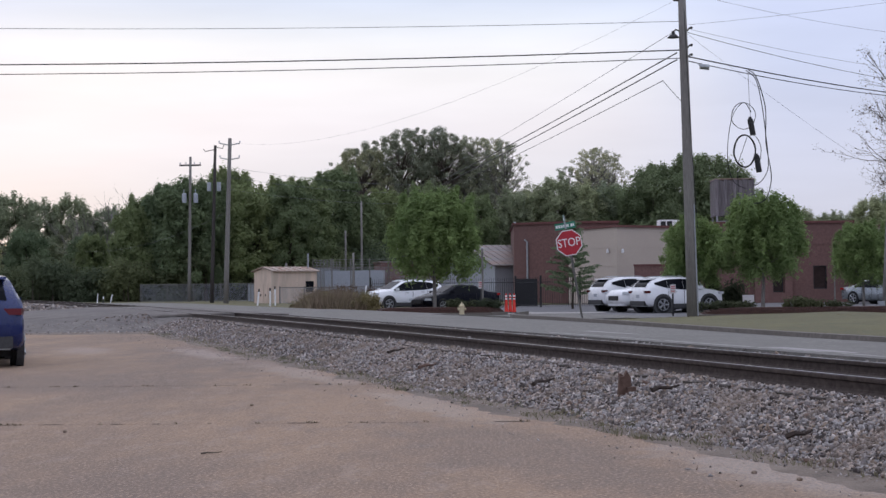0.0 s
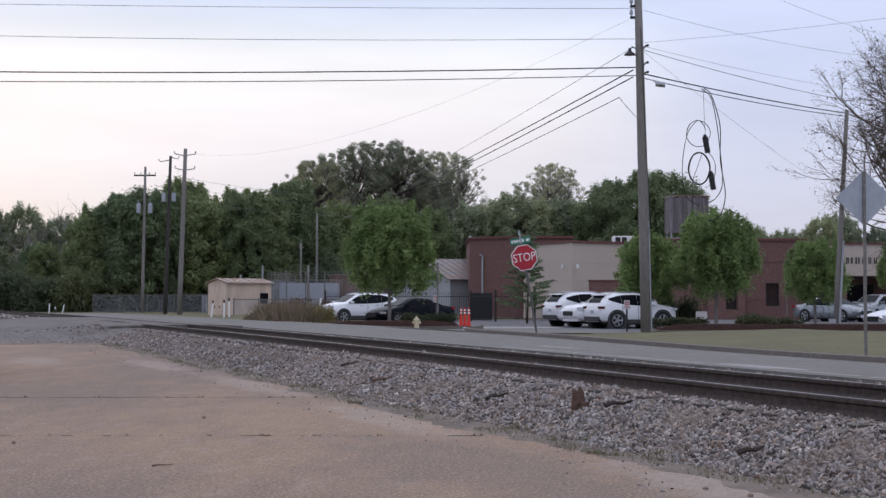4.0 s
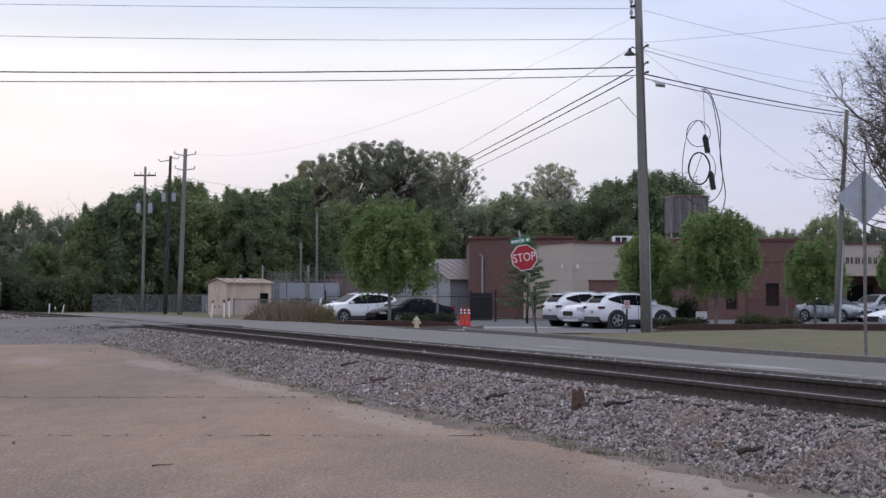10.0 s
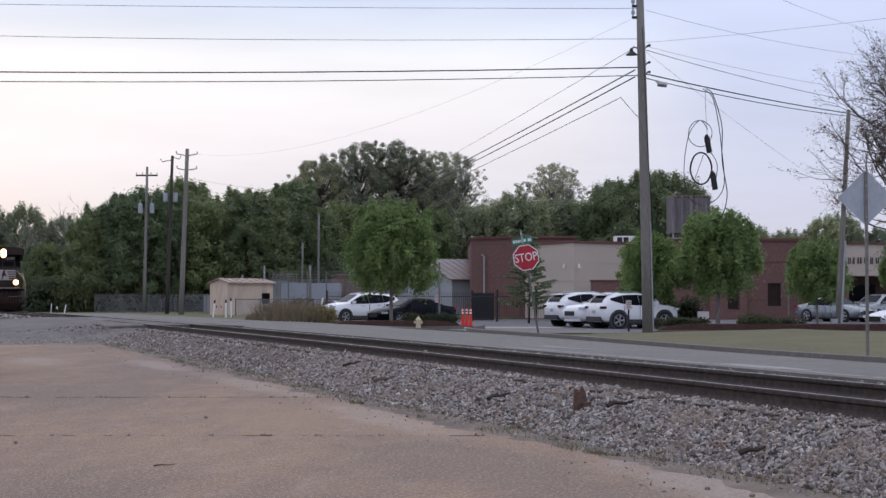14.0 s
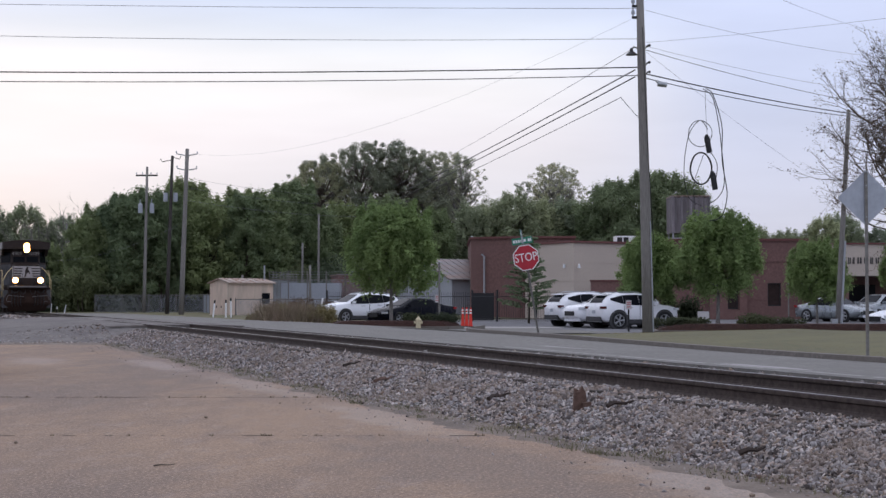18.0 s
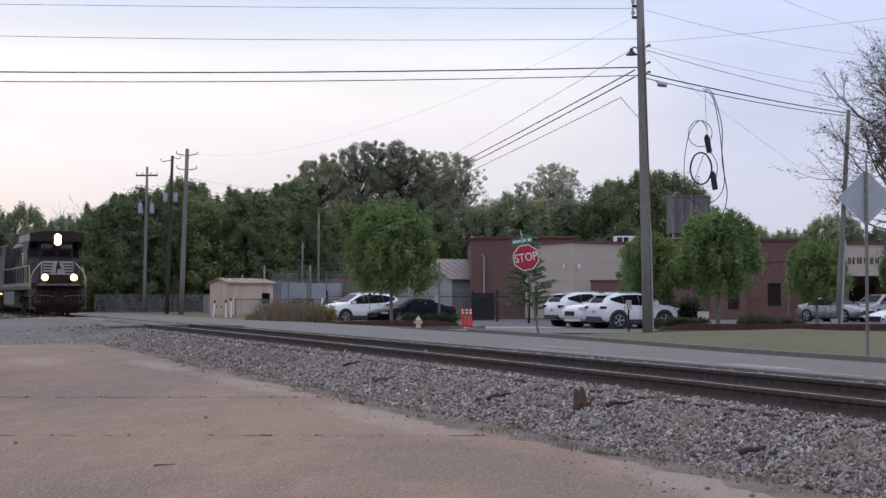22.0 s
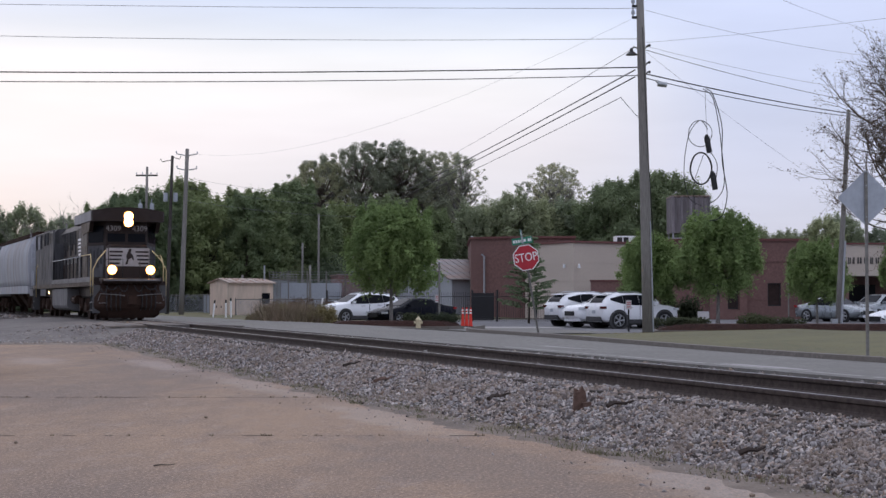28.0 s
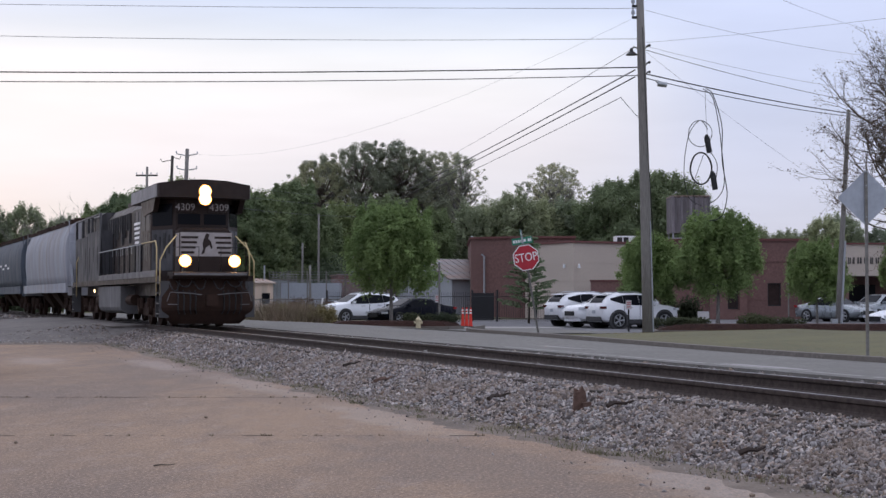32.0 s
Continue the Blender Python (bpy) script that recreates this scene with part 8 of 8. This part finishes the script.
    part("cab_roof", bm, M_LOCO, ob, "black overhanging cab roof", bevel=0.02)
    # side plates in a paler grey than the black roof
    for s in (-1, 1):
        bm = bmesh.new()
        box(bm, -4.5, 0.28, s * 1.502, s * 1.515, 4.14, 4.54)
        part("roof_edge", bm, M_ROOFE, ob, "pale grey roof edge")
    # headlights between the number boards; the orange discs behind them imitate glare
    bm = bmesh.new()
    box(bm, 0.40, 0.46, -0.21, 0.21, 3.90, 4.52)
    hb = part("headlight_box", bm, M_BLACKM, ob)
    for z in (4.08, 4.33):
        bm = bmesh.new()
        rod(bm, (0.462, 0, z), (0.47, 0, z), 0.205, n=20)
        part("glare_disc", bm, M_GLARE, hb, "orange glowing disc imitating the glare round the lamp")
        bm = bmesh.new()
        rod(bm, (0.472, 0, z), (0.49, 0, z), 0.155, n=20)
        part("headlight", bm, M_HEAD, hb, "lit warm headlight")
    for s in (-1, 1):
        bm = bmesh.new()
        rod(bm, (0.98, s * 0.785, 2.08), (1.20, s * 0.785, 2.08), 0.14, 0.19, n=16)
        box(bm, 1.0, 1.15, s * 0.785 - 0.05, s * 0.785 + 0.05, 1.74, 1.96)
        dl = part("ditch_light_case", bm, M_BLACKM, ob)
        # added orange disc: the ditch light's glare as a glowing shape
        bm = bmesh.new()
        rod(bm, (1.202, s * 0.785, 2.08), (1.21, s * 0.785, 2.08), 0.20, n=20)
        part("glare_disc", bm, M_GLARE, dl, "orange glowing disc imitating the glare round the lamp")
        bm = bmesh.new()
        rod(bm, (1.21, s * 0.785, 2.08), (1.225, s * 0.785, 2.08), 0.150, n=20)
        part("ditch_light", bm, M_DITCH, dl, "lit warm ditch light")
    # long hood in sections, doors along it
    bm = bmesh.new()
    rings = []
    for x in (-7.4, -13.6):
        rings.append([(x, -0.92, 1.62), (x, 0.92, 1.62), (x, 0.92, 4.10), (x, 0.62, 4.42), (x, -0.62, 4.42), (x, -0.92, 4.10)])
    loft(bm, rings)
    part("long_hood", bm, M_LOCO, ob, "black engine hood", bevel=0.02)
    bm = bmesh.new()
    rings = []
    for x in (-2.9, -7.4):
        rings.append([(x, -0.98, 1.62), (x, 0.98, 1.62), (x, 0.98, 4.12), (x, 0.66, 4.42), (x, -0.66, 4.42), (x, -0.98, 4.12)])
    loft(bm, rings)
    part("equipment_hood", bm, M_HOODG, ob, "dusty grey hood behind the cab with painted glint streaks", bevel=0.02)
    for s in (-1, 1):
        for i in range(6):
            x = -7.3 + i * 0.70
            bm = bmesh.new()
            box(bm, x + 0.02, x + 0.62, s * 0.982, s * 1.01, 1.85, 4.02)
            part("hood_door", bm, M_HOODG, ob, "dusty hood door with painted glint streaks")
        for i in range(10):
            bm = bmesh.new()
            x = -13.1 + i * 0.56
            box(bm, x, x + 0.07, s * 0.925, s * 1.0, 2.95 + 0.25 * (i % 3), 4.08)
            part("hood_rib", bm, M_LOCOG, ob)
        # dark slots in the cab's side wall and the bracket under the roof
        for i in range(4):
            bm = bmesh.new()
            x = -2.7 + i * 0.42
            box(bm, x, x + 0.16, s * 1.43, s * 1.447, 2.15 + 0.1 * (i % 2), 3.05)
            part("side_slot", bm, M_BLACKM, ob)
        bm = bmesh.new()
        slab(bm, [(-2.9, 4.13), (-0.2, 4.13), (-0.6, 3.72), (-2.3, 3.62)], min(s * 1.30, s * 1.47), max(s * 1.30, s * 1.47))
        part("roof_bracket", bm, M_LOCO, ob)
        for i in range(11):
            x = -7.6 - i * 0.5
            bm = bmesh.new()
            box(bm, x - 0.46, x, s * 0.922, s * 0.945, 1.75, 2.85)
            dr = part("hood_door", bm, M_LOCO, ob)
            bm = bmesh.new()
            box(bm, x - 0.09, x - 0.05, s * 0.946, s * 0.965, 2.55, 2.85)
            part("latch", bm, M_GALV, dr)
        # dusty blower box and grid panels behind the cab
        for i, w in enumerate((1.0, 0.9, 0.85, 0.8, 0.7)):
            bm = bmesh.new()
            box(bm, -6.2 - w * 0.6, -6.2 + w * 0.6, s * 1.012, s * 1.018, 3.55 - i * 0.17, 3.64 - i * 0.17)
            part("lettering_bar", bm, M_WHITEP, ob, "white line of unreadable lettering")
    # dynamic brake and exhaust hump on the roof
    for x0, x1, w, z in ((-5.6, -3.0, 0.85, 4.55), (-9.6, -6.6, 0.6, 4.58), (-11.6, -10.4, 0.45, 4.66)):
        bm = bmesh.new()
        box(bm, x0, x1, -w, w, 4.38, z)
        part("roof_hatch", bm, M_LOCO, ob, bevel=0.03)
    # radiator section with wings that flare outwards at the top
    bm = bmesh.new()
    rings = []
    for x in (-13.6, -19.2):
        rings.append([(x, -1.0, 1.62), (x, 1.0, 1.62), (x, 1.0, 3.40), (x, 1.2, 3.62), (x, 1.2, 4.28), (x, 1.0, 4.42), (x, -1.0, 4.42), (x, -1.2, 4.28), (x, -1.2, 3.62), (x, -1.0, 3.40)])
    loft(bm, rings)
    part("radiator_hood", bm, M_LOCOG, ob, "dusty grey radiator section", bevel=0.02)
    for s in (-1, 1):
        for i in range(4):
            bm = bmesh.new()
            x = -13.9 - i * 1.28
            box(bm, x - 1.0, x, s * 1.202, s * 1.215, 3.66, 4.22)
            part("radiator_screen", bm, M_BLACKM, ob, "dark radiator screen")
        for x0, x1, z1 in ((-15.6, -12.2, 3.62), (-19.4, -15.7, 3.50)):
            bm = bmesh.new()
            box(bm, x0, x1, s * 0.93, s * 1.46, 1.40, z1)
            fd = part("side_cabinet", bm, M_DUST, ob, "dusty grey side cabinet", bevel=0.03)
            for k in range(3):
                xx = x0 + (x1 - x0) * (k + 0.5) / 3
                bm = bmesh.new()
                box(bm, xx - 0.03, xx + 0.03, s * 1.462, s * 1.472, 1.9 + 0.5 * (k % 2), 3.0)
                part("door_seam", bm, M_BLACKM, fd)
        # open frame over the cabinets
        rails_of(ob, [(-12.2, s * 1.42, 1.6), (-12.2, s * 1.42, 4.28), (-19.3, s * 1.42, 4.28), (-19.3, s * 1.42, 3.4)], 0.05, M_LOCOG, "screen_frame", "grey frame of the radiator screens")
        for x in (-14.6, -15.7, -17.4):
            bm = bmesh.new()
            box(bm, x - 0.07, x + 0.07, s * 1.36, s * 1.46, 3.5, 4.28)
            part("screen_post", bm, M_DUST, ob)
        bm = bmesh.new()
        rod(bm, (-12.9, s * 1.53, 1.2), (-12.9, s * 1.56, 1.2), 0.07, n=10)
        if s < 0:
            part("step_lamp", bm, M_MARK, ob, "small lit walkway lamp")
        else:
            part("step_lamp", bm, M_GALV, ob)
    # walkway handrails and stanchions
    for s in (-1, 1):
        y = s * 1.47
        rails_of(ob, [(-2.6, y, 2.72), (-6, y, 2.72), (-12.2, y, 2.72)], 0.02, M_GALV, label="pale steel handrail")
        for i in range(9):
            x = -2.7 - i * 1.15
            bm = bmesh.new()
            rod(bm, (x, y, 1.6), (x, y, 2.72), 0.028, n=6)
            box(bm, x - 0.10, x + 0.10, y - 0.02 + s * 0.04, y + 0.02 + s * 0.04, 1.58, 1.82)
            part("stanchion", bm, M_BLACKM, ob, "black stanchion")
        # curved cream rails at the front steps
        rails_of(ob, [(0.27, s * 1.5, 1.0), (0.27, s * 1.5, 2.2), (0.17, s * 1.48, 2.5), (-0.15, s * 1.46, 2.74), (-2.6, s * 1.47, 2.74)], 0.024, M_YELLOW, label="cream-yellow handrail")
        rails_of(ob, [(0.86, s * 1.5, 1.0), (0.86, s * 1.5, 2.1), (0.80, s * 1.3, 2.5), (0.64, s * 0.95, 2.9)], 0.024, M_YELLOW, label="cream-yellow handrail")
        rails_of(ob, [(1.2, s * 1.15, 1.74), (1.2, s * 1.15, 2.5), (1.2, s * 0.35, 2.52), (1.2, s * 0.35, 1.74)], 0.017, M_BLACKM)
        rails_of(ob, [(-18.7, s * 1.5, 1.0), (-18.7, s * 1.5, 2.5), (-18.4, s * 1.45, 2.72)], 0.024, M_YELLOW, label="cream-yellow handrail")
    # horn and antennas on the roof
    bm = bmesh.new()
    for i, y in enumerate((-0.2, 0, 0.2)):
        rod(bm, (-7.4, y, 4.72), (-7.0, y, 4.72), 0.03, 0.09, n=10)
    box(bm, -7.45, -7.3, -0.25, 0.25, 4.58, 4.72)
    part("horn", bm, M_LOCOG, ob)
    for x in (-0.9, -1.6, -2.1):
        bm = bmesh.new()
        rod(bm, (x, 0.3, 4.68), (x, 0.3, 4.80), 0.08, 0.05, n=8)
        part("antenna", bm, M_PLASTIC, ob)
    return ob


def make_hopper(label, paint):
    """A covered hopper 17.6 m over its ends; x = 0 at its leading end sill."""
    ob = thing("covered_hopper", label, "rail wagon")
    L = 17.2

    def ring(x, zlow, w):
        pts = [(0.35, zlow), (0.95 * w, zlow + 0.02), (1.44 * w, 1.58), (1.50 * w, 2.0), (1.56 * w, 2.7), (1.55 * w, 3.3), (1.49 * w, 3.75), (1.34 * w, 4.10), (1.24 * w, 4.36), (0.75, 4.56), (0.0, 4.62)]
        return [(x, y, z) for y, z in pts] + [(x, -y, z) for y, z in pts[-2::-1]]

    bm = bmesh.new()
    rings = [ring(-0.55, 1.5, 0.985), ring(-0.75, 1.5, 1.0)]
    rings += [ring(-L * k / 6, 1.5, 1.0) for k in range(1, 6)]
    rings += [ring(-L + 0.75, 1.5, 1.0), ring(-L + 0.55, 1.5, 0.985)]
    loft(bm, rings)
    part("tank_body", bm, paint, ob, "curved steel hopper body", smooth=True)
    for s in (-1, 1):
        for i in range(4):
            x = -3.2 - i * (L - 6.4) / 3
            bm = bmesh.new()
            tube(bm, [(x, s * 1.50, 2.0), (x, s * 1.56, 2.7), (x, s * 1.55, 3.3), (x, s * 1.49, 3.75), (x, s * 1.34, 4.10)], 0.009, 4)
            part("side_seam", bm, paint, ob)
        bm = bmesh.new()
        box(bm, -L + 0.25, -0.25, s * 1.47, s * 1.60, 1.18, 1.62)
        part("side_sill", bm, paint, ob, "plain side sill", bevel=0.015)
        for i in range(4 if paint is M_HOPPERD else 0):
            bm = bmesh.new()
            x = -6.0 - i * 1.3
            box(bm, x - 0.8, x, s * 1.562, s * 1.568, 2.7 + 0.2 * (i % 2), 2.82 + 0.2 * (i % 2))
            part("lettering_bar", bm, M_LOCOG if paint is M_HOPPER else M_WHITEP, ob, "line of unreadable lettering", m=pose(0, s * 0.01, 0))
    # ends: sill, slope supports, ladder, platform
    for x0, d in ((0.0, -1), (-L, 1)):
        bm = bmesh.new()
        box(bm, min(x0, x0 + d * 0.22), max(x0, x0 + d * 0.22), -1.5, 1.5, 1.05, 1.42)
        part("end_sill", bm, paint, ob)
        for y in (-1.3, -0.45, 0.45, 1.3):
            bm = bmesh.new()
            rod(bm, (x0 + d * 0.15, y, 1.4), (x0 + d * 1.1, y, 3.6), 0.06, n=6)
            part("end_strut", bm, paint, ob)
        for y in (-1.42, -0.98):
            bm = bmesh.new()
            rod(bm, (x0 + d * 0.1, y, 1.3), (x0 + d * 0.55, y, 4.5), 0.022, n=5)
            part("ladder_rail", bm, paint, ob)
        for i in range(8):
            bm = bmesh.new()
            f = (i + 0.5) / 8
            rod(bm, (x0 + d * (0.1 + 0.45 * f), -1.42, 1.3 + 3.2 * f), (x0 + d * (0.1 + 0.45 * f), -0.98, 1.3 + 3.2 * f), 0.016, n=5)
            part("rung", bm, paint, ob)
        bm = bmesh.new()
        rod(bm, (x0 + d * 0.3, 1.0, 2.4), (x0 + d * 0.36, 1.0, 2.4), 0.28, n=16)
        part("brake_wheel", bm, M_GRIME, ob)
        coupler(ob, x0, -d)
    # roof walk and hatches
    bm = bmesh.new()
    box(bm, -L + 0.6, -0.6, -0.42, 0.42, 4.70, 4.74)
    part("roof_walk", bm, M_GRIME, ob, "dark grating roof walk")
    for i in range(10):
        x = -1.6 - i * (L - 3.2) / 9
        for s in (-1, 1):
            bm = bmesh.new()
            rod(bm, (x, s * 0.8, 4.50), (x, s * 0.8, 4.68), 0.28, 0.25, n=12)
            part("roof_hatch", bm, M_GRIME, ob)
    # outlet gates
    for s in (-1, 1):
        for i in range(26):
            x = -0.9 - i * (L - 1.8) / 25
            bm = bmesh.new()
            box(bm, x - 0.16, x + 0.16, min(s * 1.12, s * 1.30), max(s * 1.12, s * 1.30), 4.34, 4.52)
            part("roof_clip", bm, M_GRIME, ob)
    for x in (-4.7, -8.6, -12.5):
        bm = bmesh.new()
        lo = [(x - 0.5, -0.5, 0.42), (x + 0.5, -0.5, 0.42), (x + 0.5, 0.5, 0.42), (x - 0.5, 0.5, 0.42)]
        hi = [(x - 1.5, -1.25, 1.5), (x + 1.5, -1.25, 1.5), (x + 1.5, 1.25, 1.5), (x - 1.5, 1.25, 1.5)]
        loft(bm, [lo, hi])
        # dark material instead of the wagon's paint: underside shade put into the colour
        part("outlet_gate", bm, M_GRIME, ob, "sloped discharge outlet")
    truck(ob, -2.1, (-0.88, 0.88), spread=1.76)
    truck(ob, -L + 2.1, (-0.88, 0.88), spread=1.76)
    return ob


LOCO = make_locomotive()
HOPPER_A = make_hopper("light grey weathered covered hopper wagon coupled behind the locomotive", M_HOPPER)
HOPPER_B = make_hopper("dark grey-green covered hopper wagon in the train", M_HOPPERD)


def along(y, back):
    """The y of a point that lies this many metres behind y along the track."""
    steps = 20
    for _ in range(steps):
        y += back / steps / math.hypot(1.0, 0.35 + 0.001 * y)
    return y


def rail_pose(y_lead, wheel_a, wheel_b):
    """A vehicle on the track: its x = 0 at y_lead, its two trucks on the rails."""
    ya, yb = along(y_lead, wheel_a), along(y_lead, wheel_b)
    a, b = centre(ya), centre(yb)
    turn = math.degrees(math.atan2((a - b).y, (a - b).x))
    d = (a - b).normalized()
    o = a + d * wheel_a
    return pose(o.x, o.y, RAIL_Z + 0.004, 0, 0, turn)


# seconds and the place of the cab front along the line
CAB = [(0, 138.0), (3, 131.3), (6, 124.2), (9, 116.6), (12, 108.7), (14, 102.8), (16, 97.2), (18, 91.6), (19, 88.6), (20, 85.5), (21, 82.3), (22, 79.1), (23, 75.8),
       (24, 72.5), (25, 69.1), (26, 65.7), (27, 62.3), (28, 58.75), (29, 55.3), (30, 51.95), (31, 48.5), (32, 45.0)]


def motions():
    walk(LOCO, [(t, rail_pose(along(y, 0.48), 2.6, 16.2)) for t, y in CAB])
    walk(HOPPER_A, [(t, rail_pose(along(y, 21.75), 2.1, 15.1)) for t, y in CAB])
    walk(HOPPER_B, [(t, rail_pose(along(y, 40.05), 2.1, 15.1)) for t, y in CAB])


motions()
